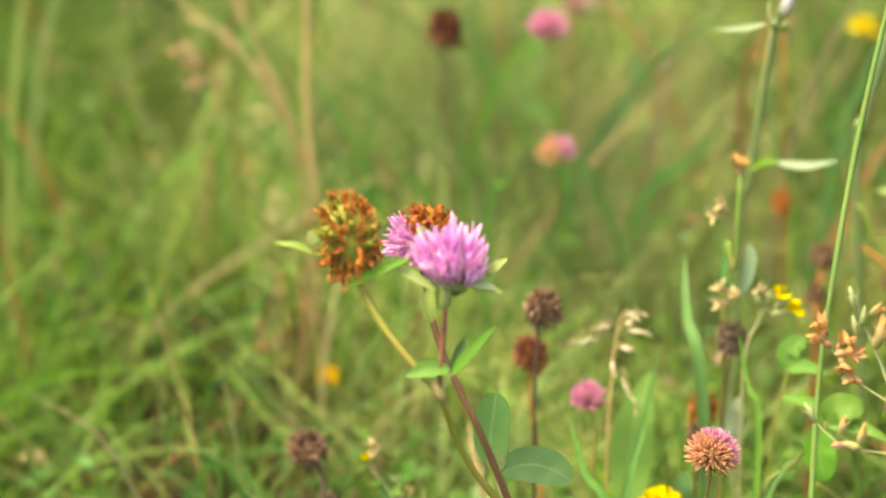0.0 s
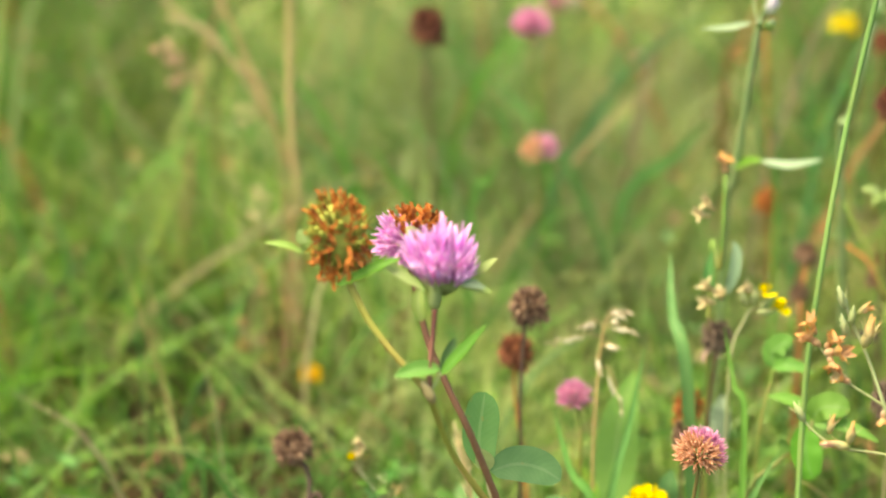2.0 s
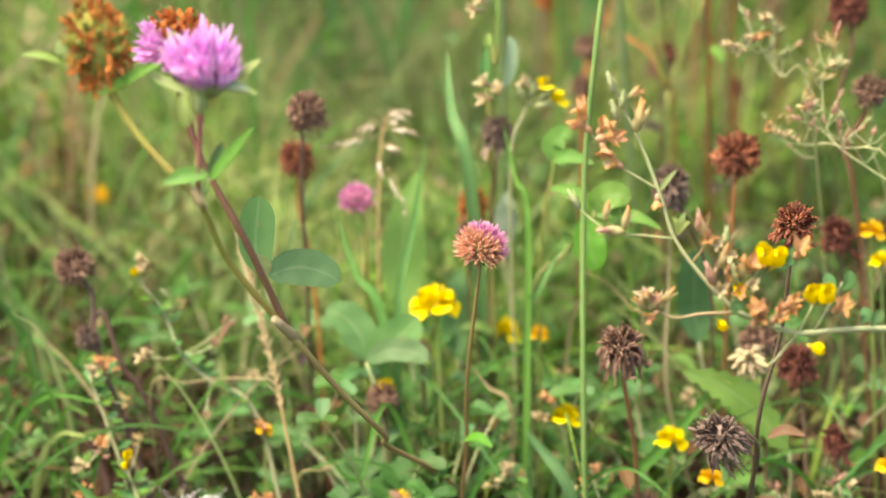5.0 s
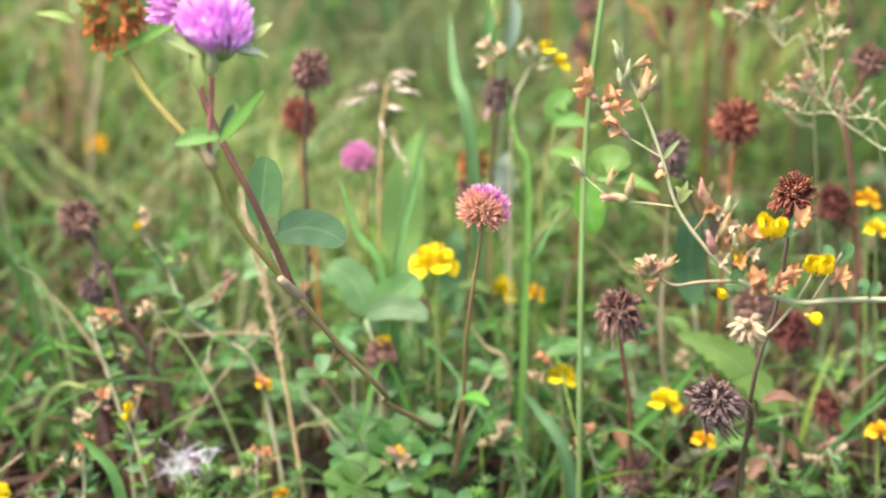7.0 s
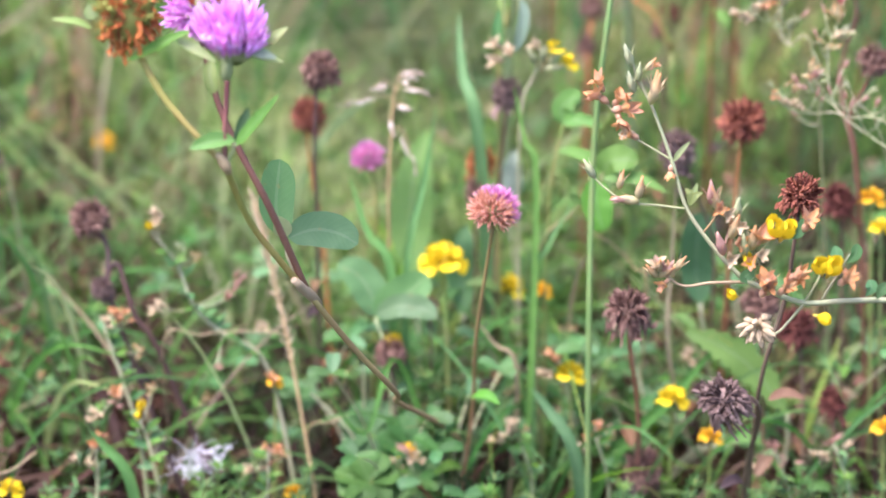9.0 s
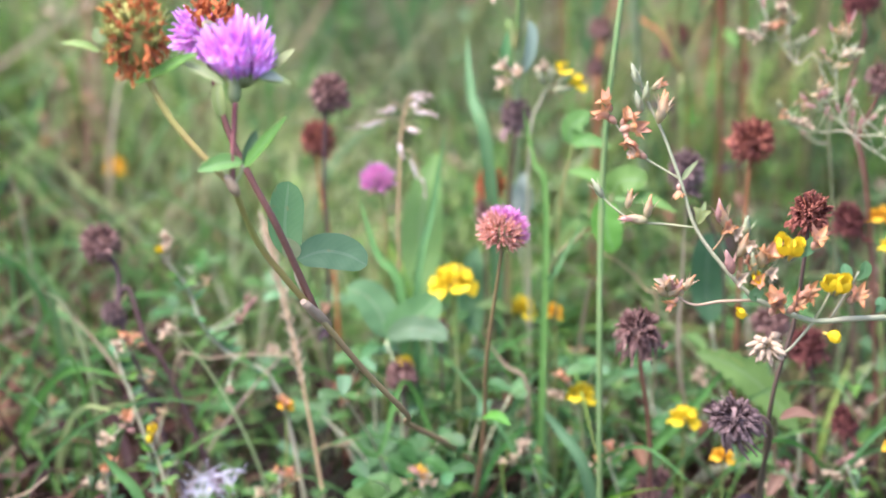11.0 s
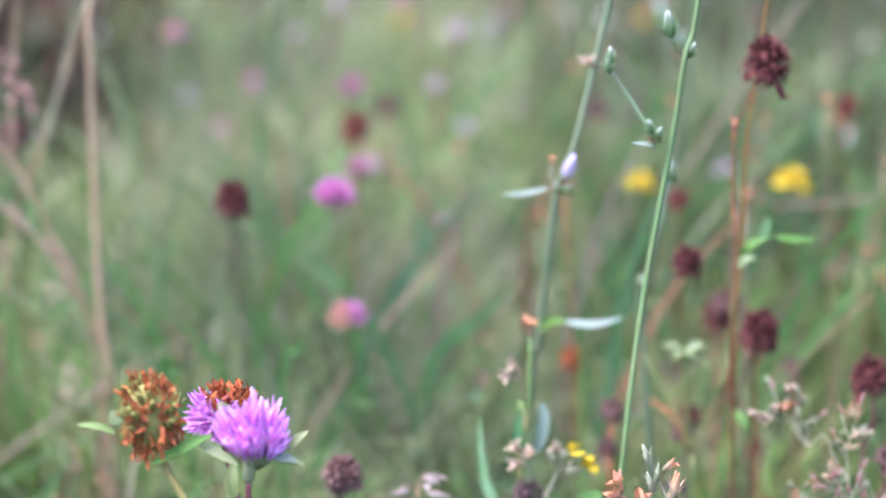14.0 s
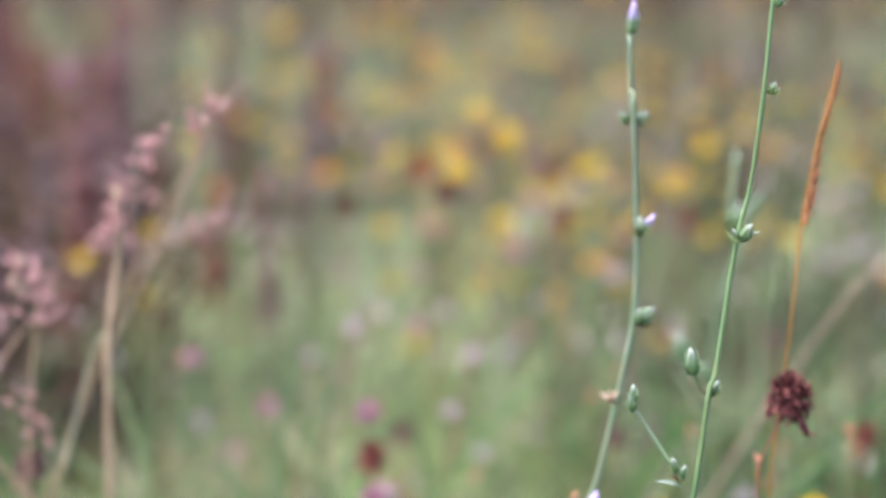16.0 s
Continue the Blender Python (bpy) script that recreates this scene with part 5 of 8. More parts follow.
stem(sprig, [(0.1719, 1.0217, 0.2025), (0.1768, 1.0238, 0.2109), (0.1798, 1.0259, 0.2178)], 0.00059, 0.00037, "stem_grey", "twig")
stem(sprig, [(0.1794, 1.0212, 0.2036), (0.1869, 1.0249, 0.2160), (0.1918, 1.0274, 0.2247)], 0.00052, 0.00030, "stem_grey", "twig")
stem(sprig, [(0.1251, 1.0386, 0.2297), (0.1301, 1.0403, 0.2374), (0.1313, 1.0437, 0.2471)], 0.00044, 0.00030, "stem_tan", "twig")
stem(sprig, [(0.1326, 1.0334, 0.2208), (0.1377, 1.0369, 0.2319), (0.1394, 1.0403, 0.2416)], 0.00044, 0.00030, "stem_tan", "twig")
bit(sprig, "pod", POD_GREY, (0.0908, 1.0699, 0.2998), (-0.35, 0, 1), 0.95)
bit(sprig, "pod", POD_GREY, (0.0938, 1.0670, 0.2932), (0.05, 0, 1), 0.8)
bit(sprig, "pod", POD, (0.0972, 1.0695, 0.2977), (0.5, 0, 0.7), 0.65)
bit(sprig, "pod", POD_GREY, (0.0920, 1.0652, 0.2884), (-0.3, 0, 1), 0.9)
bit(sprig, "pod", POD, (0.0996, 1.0619, 0.2842), (0.25, 0, 1), 1.3)
bit(sprig, "pod", POD, (0.1016, 1.0658, 0.2847), (0.05, 0, 1), 1.2)
bit(sprig, "dry_flower", DRY, (0.0989, 1.0688, 0.2985), (0.6, 0, 0.6), 0.5)
bit(sprig, "dry_flower", DRY, (0.0804, 1.0630, 0.2839), (-0.8, 0, 0.6), 1.1)
bit(sprig, "dry_flower", DRY, (0.0779, 1.0647, 0.2887), (-0.45, 0, 1), 0.95)
bit(sprig, "dry_flower", DRY, (0.0817, 1.0613, 0.2812), (0.9, -0.4, 0.35), 1.2)
bit(sprig, "dry_flower", DRY, (0.0826, 1.0640, 0.2820), (0.4, -0.3, 0.9), 1.0)
bit(sprig, "dry_flower", DRY, (0.0842, 1.0609, 0.2805), (0.2, -0.7, -0.5), 0.9)
bit(sprig, "dry_flower", DRY, (0.0944, 1.0556, 0.2696), (-0.8, -0.3, 0.5), 0.95)
bit(sprig, "dry_flower", DRY_TAN, (0.0926, 1.0567, 0.2720), (-0.5, -0.3, 0.1), 0.8)
bit(sprig, "pod", POD_GREY, (0.0742, 1.0502, 0.2517), (-0.5, 0, 0.9), 0.9)
bit(sprig, "pod", POD, (0.0854, 1.0475, 0.2472), (0.2, 0, 1), 0.85)
bit(sprig, "pod", POD, (0.0943, 1.0444, 0.2437), (0.15, 0, 1), 1.0)
bit(sprig, "pod", POD, (0.0951, 1.0439, 0.2428), (-1, 0, 0.15), 1.1)
bit(sprig, "pod", POD_PINK, (0.0891, 1.0435, 0.2442), (-1, -0.3, 0.1), 0.7)
bit(sprig, "dry_flower", DRY, (0.1093, 1.0510, 0.2586), (0.0, -0.4, -1), 0.7)
leaf(sprig, [(0.1106, 1.0523, 0.2595), (0.1136, 1.0531, 0.2641), (0.1182, 1.0547, 0.2687)], 0.0022, "leaf_pale", LENS, (0, -1, 0.5))
for tip in ((0.1216, 1.0459, 0.2518), (0.1185, 1.0445, 0.2491), (0.1241, 1.0438, 0.2477), (0.1160, 1.0449, 0.2495)):
    leaf(sprig, [(0.1181, 1.0425, 0.2416), V((0.1193, 1.0433, 0.2457)).lerp(V(tip), 0.3), tip], 0.0026, "leaf_pale", LENS, (0, -1, 0.4))
for k in range(7):
    bit(sprig, "pod", (POD, POD_PINK, POD)[k % 3], V((0.1082, 1.0286, 0.2113)) + V(((k % 3 - 1.2) * 0.0035, 0, (k % 2) * 0.003)), (-0.7 + 0.24 * k, -0.3 + 0.1 * (k % 3), 0.9 - 0.1 * (k % 4)), 0.85)
bit(sprig, "dry_flower", DRY_TAN, (0.1055, 1.0286, 0.2148), (-0.4, -0.4, 0.8), 0.9)
bit(sprig, "dry_flower", DRY, (0.1093, 1.0266, 0.2114), (-0.6, -0.5, -0.2), 0.7)
for px, k in (((0.1313, 1.0407, 0.2406), 0), ((0.1287, 1.0410, 0.2428), 1), ((0.1394, 1.0376, 0.2358), 2), ((0.1372, 1.0336, 0.2292), 3), ((0.1340, 1.0298, 0.2225), 4), ((0.1437, 1.0287, 0.2216), 5), ((0.1468, 1.0305, 0.2250), 6)):
    bit(sprig, "pod", (POD, POD_PINK, POD_GREY)[k % 3], px, (-0.3 + 0.17 * (k % 4), -0.2, 1), 1.15)
    bit(sprig, "dry_flower", (DRY_TAN, DRY)[k % 2], V(px) + V((0.002, -0.003, -0.001)), (0.3 - 0.2 * (k % 3), -0.7, 0.4), 0.75)
rq = random.Random(23)
for th, ph, t in spread(30, 5, 165, rq, 0.35):
    n = V((math.sin(th) * math.cos(ph), math.sin(th) * math.sin(ph), math.cos(th)))
    bit(sprig, "pod", ROUND_POD, V((0.1501, 1.0154, 0.1895)) + n * rq.uniform(0.0015, 0.0045) + V((0, 0, 0.003)), (n.x + rq.uniform(-0.5, 0.5), n.y + rq.uniform(-0.5, 0.5), n.z * 0.6 - 0.5), rq.uniform(0.5, 0.75))
for px, d in (((0.1511, 1.0199, 0.2059), (0.3, -0.3, 1)), ((0.1587, 1.0197, 0.2074), (0.6, -0.3, 0.8)), ((0.1548, 1.0211, 0.2110), (-0.3, -0.5, 0.8)), ((0.1625, 1.0225, 0.2140), (0.7, -0.4, 0.5)), ((0.1482, 1.0304, 0.2272), (0.3, -0.3, 0.8)), ((0.1702, 1.0314, 0.2342), (0.3, -0.3, 1)), ((0.1862, 1.0187, 0.2134), (0.4, -0.4, 0.6))):
    bit(sprig, "dry_flower", DRY, px, d, 1.1)
    bit(sprig, "pod", POD, V(px) + V((0.003, 0.002, 0)), d, 0.9)
for px, d, s in (((0.1564, 1.0313, 0.2302), (0.05, -0.4, 1), 0.75), ((0.1594, 1.0308, 0.2289), (0.35, -0.2, 1), 0.7), ((0.1788, 1.0214, 0.2164), (-0.15, -0.4, 1), 0.7), ((0.1808, 1.0208, 0.2158), (0.35, -0.4, 1), 0.7), ((0.1457, 1.0262, 0.2171), (-0.1, -0.4, 1), 0.5), ((0.1749, 1.0137, 0.2003), (0.8, -0.4, -0.1), 0.5), ((0.1410, 1.0209, 0.2055), (-0.7, -0.4, 0.4), 0.4)):
    bit(sprig, "flower", CUP, px, d, s * 1.35)
for a, b, c in (((0.1651, 1.0304, 0.2306), (0.1684, 1.0316, 0.2342), (0.1710, 1.0341, 0.2400)), ((0.1901, 1.0228, 0.2227), (0.1938, 1.0240, 0.2264), (0.1943, 1.0261, 0.2310)), ((0.1875, 1.0220, 0.2203), (0.1858, 1.0245, 0.2248), (0.1844, 1.0269, 0.2293)), ((0.1988, 1.0159, 0.2091), (0.2011, 1.0161, 0.2132), (0.1999, 1.0180, 0.2165)), ((0.2037, 1.0146, 0.2083), (0.2055, 1.0149, 0.2124), (0.2085, 1.0162, 0.2160)), ((0.1448, 1.0234, 0.2113), (0.1435, 1.0239, 0.2140), (0.1481, 1.0249, 0.2169))):
    leaf(sprig, [a, b, c], 0.0045, "leaf_blue", OBOVATE, (0.1, -1, 0.4))

# ---- clover heads between the sprig and the middle ----
clover("red", (0.1786, 1.0976, 0.2191), 21.9, [(0.1664, 1.1132, 0.0000), (0.1650, 1.0928, 0.1114), (0.1740, 1.0938, 0.1610), (0.1771, 1.0938, 0.2006)], 0.0010, "stem_dark", (0.1, -0.2), "russet withered clover head on a dark purple stalk")
clover("grey", (0.1466, 1.0778, 0.1157), 26.4, [(0.1648, 1.1016, 0.0000), (0.1606, 1.0868, 0.0650), (0.1643, 1.0796, 0.1050), (0.1587, 1.0781, 0.1170)], 0.0011, "stem_dark", (-0.9, -0.3), "drooping grey-brown withered clover head with dark dried leaves")
clover("fading", (0.0296, 1.1179, 0.1995), 24.0, [(0.0128, 1.1245, 0.0000), (0.0210, 1.1280, 0.0740), (0.0223, 1.1188, 0.1270), (0.0281, 1.1138, 0.1819)], 0.0009, "stem_low", (0.15, -0.1), "fading clover head, salmon at one side and pink at the other", 0.0, "clover in bloom")
clover("dark", (0.0988, 1.1185, 0.1429), 24.2, [(0.1089, 1.1213, 0.0000), (0.1088, 1.1290, 0.0674), (0.1011, 1.1167, 0.1224)], 0.0010, "stem_rust", (0, -0.1))

# ---- withered and fresh clover in the middle ----
clover("dark", (-0.0619, 1.2345, 0.2240), 22.8, [(-0.0630, 1.2093, 0.0000), (-0.0628, 1.2170, 0.1338), (-0.0640, 1.2218, 0.1759), (-0.0630, 1.2280, 0.2097)], 0.0009, "stem_black", (0.15, -0.25), "dark withered clover head with hanging dry leaflets")
clover("red", (-0.0695, 1.2632, 0.1836), 20.7, [(-0.0535, 1.2064, 0.0000), (-0.0607, 1.2482, 0.1070), (-0.0686, 1.2617, 0.1567)], 0.0009, "stem_rust", (-0.1, -0.2))
clover("dark", (-0.1813, 1.1905, 0.1564), 22.8, [(-0.1306, 1.1447, 0.0000), (-0.1602, 1.1646, 0.0850), (-0.1715, 1.1735, 0.1214), (-0.1729, 1.1847, 0.1426)], 0.0013, "stem_black", (-0.2, -0.3), "dark withered clover head bent aside on a dark stalk")
clover("grey", (-0.1759, 1.1737, 0.1229), 14.2, [(-0.1114, 1.1458, 0.0000), (-0.1449, 1.1639, 0.0891), (-0.1580, 1.1692, 0.1102), (-0.1672, 1.1811, 0.1344), (-0.1731, 1.1776, 0.1294)], 0.0013, "stem_black", (0.2, -0.4), "shrivelled grey clover head on a dark branching stalk", leaves=1)
clover("pink", (-0.0353, 1.2276, 0.1754), 17.8, [(-0.0330, 1.2103, 0.0000), (-0.0308, 1.2152, 0.1282), (-0.0315, 1.2216, 0.1628)], 0.0008, "stem_green", (-0.1, -0.3), "small pink clover head on a thin green stalk", None, "clover in bloom")
clover("orange", (0.0271, 1.2536, 0.1598), 17.8, [(0.0287, 1.2106, 0.0000), (0.0279, 1.2362, 0.1036), (0.0272, 1.2474, 0.1472)], 0.0009, "stem_dark", (0, -0.1), "rusty orange dried clover head")
clover("dark", (0.0233, 1.2388, 0.1521), 11.3, [(0.0240, 1.2107, 0.0000), (0.0241, 1.2362, 0.1035), (0.0234, 1.2350, 0.1446)], 0.0008, "stem_dark")
clover("red", (0.1646, 1.2157, 0.2040), 26.6, [(0.1607, 1.2003, 0.0000), (0.1603, 1.2022, 0.1232), (0.1620, 1.2072, 0.1652), (0.1625, 1.2085, 0.1881)], 0.0010, "stem_rust", (0.1, -0.3), "large russet withered clover head on a red stalk")
clover("dark", (0.2322, 1.2197, 0.2379), 19.0, [(0.2451, 1.1933, 0.0000), (0.2261, 1.2018, 0.1753), (0.2198, 1.2095, 0.2097), (0.2281, 1.2156, 0.2267)], 0.0009, "stem_red", (0.5, -0.2), "dark withered clover head on a forked russet stalk")
clover("wine", (0.2289, 1.2864, 0.2591), 22.6, [(0.2604, 1.2433, 0.0000), (0.2336, 1.2543, 0.1600), (0.2270, 1.2685, 0.1878), (0.2250, 1.2789, 0.2104), (0.2306, 1.2781, 0.2395)], 0.0009, "stem_red", (-0.05, -0.1), "tall wine-brown dried clover head with a dry leaf below")
clover("dark", (0.1754, 1.1714, 0.1194), 21.8, [(0.1801, 1.1346, 0.0000), (0.1767, 1.1641, 0.0889)], 0.0009, "stem_dark")
clover("wine", (0.1932, 1.1623, 0.1082), 20.9, [(0.2010, 1.1323, 0.0000), (0.1975, 1.1556, 0.0802)], 0.0009, "stem_dark")
clover("wine", (0.2167, 1.2025, 0.1631), 18.8, [(0.2284, 1.1794, 0.0000), (0.2200, 1.2007, 0.1385)], 0.0009, "stem_dark")
clover("grey", (0.1277, 1.2052, 0.1926), 22.0, [(0.1483, 1.1949, 0.0000), (0.1527, 1.2029, 0.1228), (0.1392, 1.2029, 0.1705)], 0.0008, "stem_dark", (0, -0.2), "pale grey-brown withered clover head")
clover("grey", (0.0395, 1.2515, 0.2036), 18.8, [(0.0350, 1.2105, 0.0000), (0.0352, 1.2388, 0.1306), (0.0388, 1.2452, 0.1896)], 0.0009, "stem_dark", (0, -0.2), "grey withered clover head beside a leafy stalk")
clover("dark", (-0.0218, 1.1669, 0.0880), 19.0, [(-0.0176, 1.1383, 0.0000), (-0.0195, 1.1571, 0.0629)], 0.0008, "stem_dark")
clover("dark", (-0.0018, 1.1877, 0.1067), 12.2, [(0.0003, 1.1669, 0.0000), (-0.0007, 1.1803, 0.0847)], 0.0008, "stem_dark")
clover("wine", (0.2137, 1.1474, 0.0713), 16.9, [(0.2173, 1.1302, 0.0000), (0.2150, 1.1384, 0.0486)], 0.0009, "stem_dark")
clover("dark", (0.1118, 1.1309, 0.0380), 22.8, [(0.1126, 1.1250, 0.0000), (0.1122, 1.1280, 0.0256)], 0.0009, "stem_dark")
clover("wine", (0.1827, 1.4008, 0.2414), 22.6, [(0.1792, 1.3670, 0.0000), (0.1823, 1.3946, 0.1222), (0.1797, 1.4034, 0.2189)], 0.0009, "stem_rust", (0.1, -0.1))
clover("wine", (0.1740, 1.5484, 0.2020), 22.8, [(0.1659, 1.4809, 0.0000), (0.1722, 1.5382, 0.1743)], 0.0009, "stem_rust")
clover("dark", (0.0940, 1.3924, 0.1967), 16.0, [(0.0927, 1.3603, 0.0000), (0.0932, 1.3799, 0.1671)], 0.0010, "stem_rust")
clover("dark", (0.0899, 1.3655, 0.1836), 12.3, [(0.0897, 1.3426, 0.0000), (0.0898, 1.3564, 0.1628)], 0.0009, "stem_rust")
clover("dark", (0.1360, 1.3846, 0.1868), 16.0, [(0.1402, 1.3388, 0.0000), (0.1376, 1.3765, 0.1682)], 0.0009, "stem_dark")
clover("wine", (-0.1429, 1.5384, 0.2850), 23.7, [(-0.1457, 1.5802, 0.0000), (-0.1376, 1.5238, 0.1796), (-0.1396, 1.5257, 0.2141), (-0.1434, 1.5266, 0.2485), (-0.1439, 1.5334, 0.2693)], 0.0010, "stem_dark", (0.05, -0.1), "dark withered clover head on a jointed dark stalk")
clover("pink", (-0.0774, 1.5239, 0.2904), 23.7, [(-0.0713, 1.6178, 0.0000), (-0.0704, 1.5318, 0.1886), (-0.0738, 1.5228, 0.2539)], 0.0009, "stem_green", (0.05, -0.1), "bright pink clover with a few orange florets", None, "clover in bloom")
clover("fading_low", (-0.0696, 1.5185, 0.2103), 22.7, [(-0.0771, 1.5990, 0.0000), (-0.0666, 1.5255, 0.1713)], 0.0009, "stem_green", (0, -0.1), "half orange, half pink clover on a green stalk", 0.3, "clover in bloom")
clover("red", (-0.0732, 1.7777, 0.2660), 22.9, [(-0.0814, 1.8529, 0.0000), (-0.0756, 1.7899, 0.1380), (-0.0744, 1.7803, 0.2391)], 0.0009, "stem_rust")
clover("dark", (-0.2940, 1.6086, 0.3085), 23.8, [(-0.3085, 1.6906, 0.0000), (-0.2969, 1.6254, 0.1944), (-0.2945, 1.6130, 0.2875)], 0.0010, "stem_dark")
clover("wine", (0.1337, 1.3652, 0.3001), 17.9, [(0.1482, 1.4135, 0.0000), (0.1338, 1.3733, 0.2625), (0.1337, 1.3610, 0.2878)], 0.0009, "stem_green", (0.3, -0.2))
clover("wine", (0.1750, 1.3480, 0.2643), 23.5, [(0.1820, 1.3828, 0.0000), (0.1715, 1.3477, 0.2339)], 0.0009, "stem_green", (0.1, -0.1), "wine-brown dried clover head above green leaves")
clover("red", (0.1506, 1.6145, 0.2604), 16.1, [(0.1633, 1.7090, 0.0000), (0.1524, 1.6253, 0.2287)], 0.0009, "stem_rust")
clover("dark", (0.1826, 1.5887, 0.1927), 24.7, [(0.1928, 1.6597, 0.0000), (0.1846, 1.5995, 0.1644)], 0.0009, "stem_rust")
clover("red", (0.2915, 1.8102, 0.2733), 21.0, [(0.3185, 1.9258, 0.0000), (0.2938, 1.8184, 0.2290)], 0.0009, "stem_rust")
clover("dark", (0.1195, 2.0207, 0.2136), 23.0, [(0.1306, 2.1302, 0.0000), (0.1195, 2.0131, 0.1862)], 0.0009, "stem_rust")
clover("orange", (0.0738, 1.4901, 0.1913), 16.1, [(0.0780, 1.5488, 0.0000), (0.0735, 1.5029, 0.1689)], 0.0009, "stem_rust")
clover("wine", (0.1677, 1.3060, 0.4322), 26.3, [(0.1764, 1.3727, 0.0000), (0.1545, 1.3198, 0.2685), (0.1557, 1.3175, 0.3229), (0.1526, 1.3161, 0.3854), (0.1594, 1.3029, 0.4162)], 0.0006, "stem_rust", (0.15, -0.1), "tall wine-brown dried clover head with a pointed dry leaf")

# ---- chicory stalks ----
def chicory(line, r0, r1, label, mat="chicory"):
    p = thing("chicory", (line[0][0], line[0][1], 0), label, "chicory", "chicory stalks")
    stem(p, line, r0, r1, mat, n=9, steps=6)
    return p


def bract(p, a, b, c, width, mat="leaf_white", label="narrow leaf"):
    return leaf(p, [a, b, c], width, mat, LENS, (0.1, -0.5, 1), 0.35, "leaf", label)


def tuft(p, at, n, rng, reach=0.007):
    """Short pointed bracts that spread from a joint of the stalk."""
    for _ in range(n):
        d = V((rng.uniform(-0.5, 1), rng.uniform(-0.9, 0.1), rng.uniform(0.1, 1))).normalized() * reach * rng.uniform(0.7, 1.3)
        bract(p, at, V(at) + d * 0.6, V(at) + d + V((0, 0, rng.uniform(-0.001, 0.002))), rng.uniform(0.0016, 0.0030), rng.choice(["leaf_pale", "leaf_pale", "chicory", "leaf_dry"]), "")


tall = chicory([(0.0835, 1.1060, 0.0000), (0.0813, 1.1249, 0.0903), (0.0820, 1.1690, 0.1997), (0.0873, 1.1839, 0.2703), (0.0972, 1.2096, 0.3381), (0.1116, 1.2292, 0.4161), (0.1173, 1.2348, 0.4565), (0.1218, 1.2438, 0.4669), (0.1316, 1.2522, 0.5296), (0.1387, 1.2566, 0.5578), (0.1443, 1.2582, 0.6008), (0.1491, 1.2636, 0.6515), (0.1515, 1.2664, 0.6879)],
               0.0016, 0.0011, "tall smooth green chicory stalk with paired buds", "chicory_green")
bit(tall, "bud", BUD, (0.1329, 1.2515, 0.5312), (-0.55, -0.3, 1), 0.70)
bit(tall, "bud", BUD, (0.1341, 1.2512, 0.5303), (0.5, -0.3, 1), 1.11)
bit(tall, "bud", SHORT_BUD, (0.1477, 1.2584, 0.6051), (0.5, -0.3, 1), 0.82)
bit(tall, "bud", SHORT_BUD, (0.1489, 1.2590, 0.6041), (0.9, -0.2, 0.8), 0.66)
bit(tall, "bud", SHORT_BUD, (0.1502, 1.2632, 0.6487), (0.6, -0.3, 0.6), 0.90)
bit(tall, "bud", BUD, (0.1186, 1.2385, 0.4535), (0.45, -0.3, 1), 0.94)
stem(tall, [(0.1180, 1.2385, 0.4534), (0.1134, 1.2385, 0.4570), (0.1097, 1.2400, 0.4649)], 0.0009, 0.0008, "stem_green", "bud_stalk")
bit(tall, "bud", BUD, (0.1097, 1.2397, 0.4638), (-0.12, -0.1, 1), 1.43)
stem(tall, [(0.1053, 1.2303, 0.4113), (0.0990, 1.2320, 0.4182), (0.0905, 1.2349, 0.4308), (0.0808, 1.2374, 0.4456)], 0.0013, 0.0011, "chicory", "side_branch")
bit(tall, "bud", BUD, (0.0791, 1.2375, 0.4456), (-0.1, -0.1, 1), 1.02)
bit(tall, "bud", BUD, (0.0793, 1.2378, 0.4502), (0.0, -0.1, 1), 0.95)
bit(tall, "bud", BUD, (0.1002, 1.2286, 0.4163), (-0.2, -0.3, 1), 0.82)
bit(tall, "bud", SHORT_BUD, (0.1030, 1.2275, 0.4136), (0.3, -0.3, 1), 0.90)
bract(tall, (0.1031, 1.2274, 0.4086), (0.0973, 1.2276, 0.4106), (0.0896, 1.2280, 0.4114), 0.003, "leaf_white")
bract(tall, (0.1306, 1.2509, 0.5292), (0.1283, 1.2514, 0.5327), (0.1261, 1.2522, 0.5360), 0.0025, "leaf_pale")
bract(tall, (0.1333, 1.2497, 0.5295), (0.1389, 1.2496, 0.5344), (0.1437, 1.2493, 0.5356), 0.0025, "leaf_white")

slim = chicory([(0.0451, 1.3836, 0.0000), (0.0445, 1.3548, 0.2270), (0.0482, 1.3465, 0.2616), (0.0542, 1.3379, 0.3292), (0.0578, 1.3358, 0.3565), (0.0662, 1.3300, 0.3810), (0.0766, 1.3314, 0.4260), (0.0858, 1.3320, 0.4738), (0.0865, 1.3335, 0.5331), (0.0842, 1.3330, 0.5948), (0.0844, 1.3452, 0.5813), (0.0831, 1.3465, 0.6255)],
               0.0020, 0.0013, "slender green chicory stalk with lilac buds and narrow leaves")
bit(slim, "bud", BUD, (0.0841, 1.3464, 0.6249), (0.05, -0.1, 1), 0.97)
bit(slim, "bud", BUD_LILAC, (0.0846, 1.3469, 0.6300), (0.05, -0.1, 1), 0.97)
bit(slim, "bud", BUD, (0.0820, 1.3447, 0.5768), (-0.5, -0.2, 1), 0.79)
bit(slim, "bud", BUD, (0.0855, 1.3422, 0.5766), (0.75, -0.2, 0.8), 1.06)
bit(slim, "bud", BUD, (0.0869, 1.3258, 0.5190), (0.1, -0.3, 1), 1.14)
bit(slim, "bud", BUD_LILAC, (0.0902, 1.3265, 0.5235), (0.6, -0.3, 0.8), 0.75)
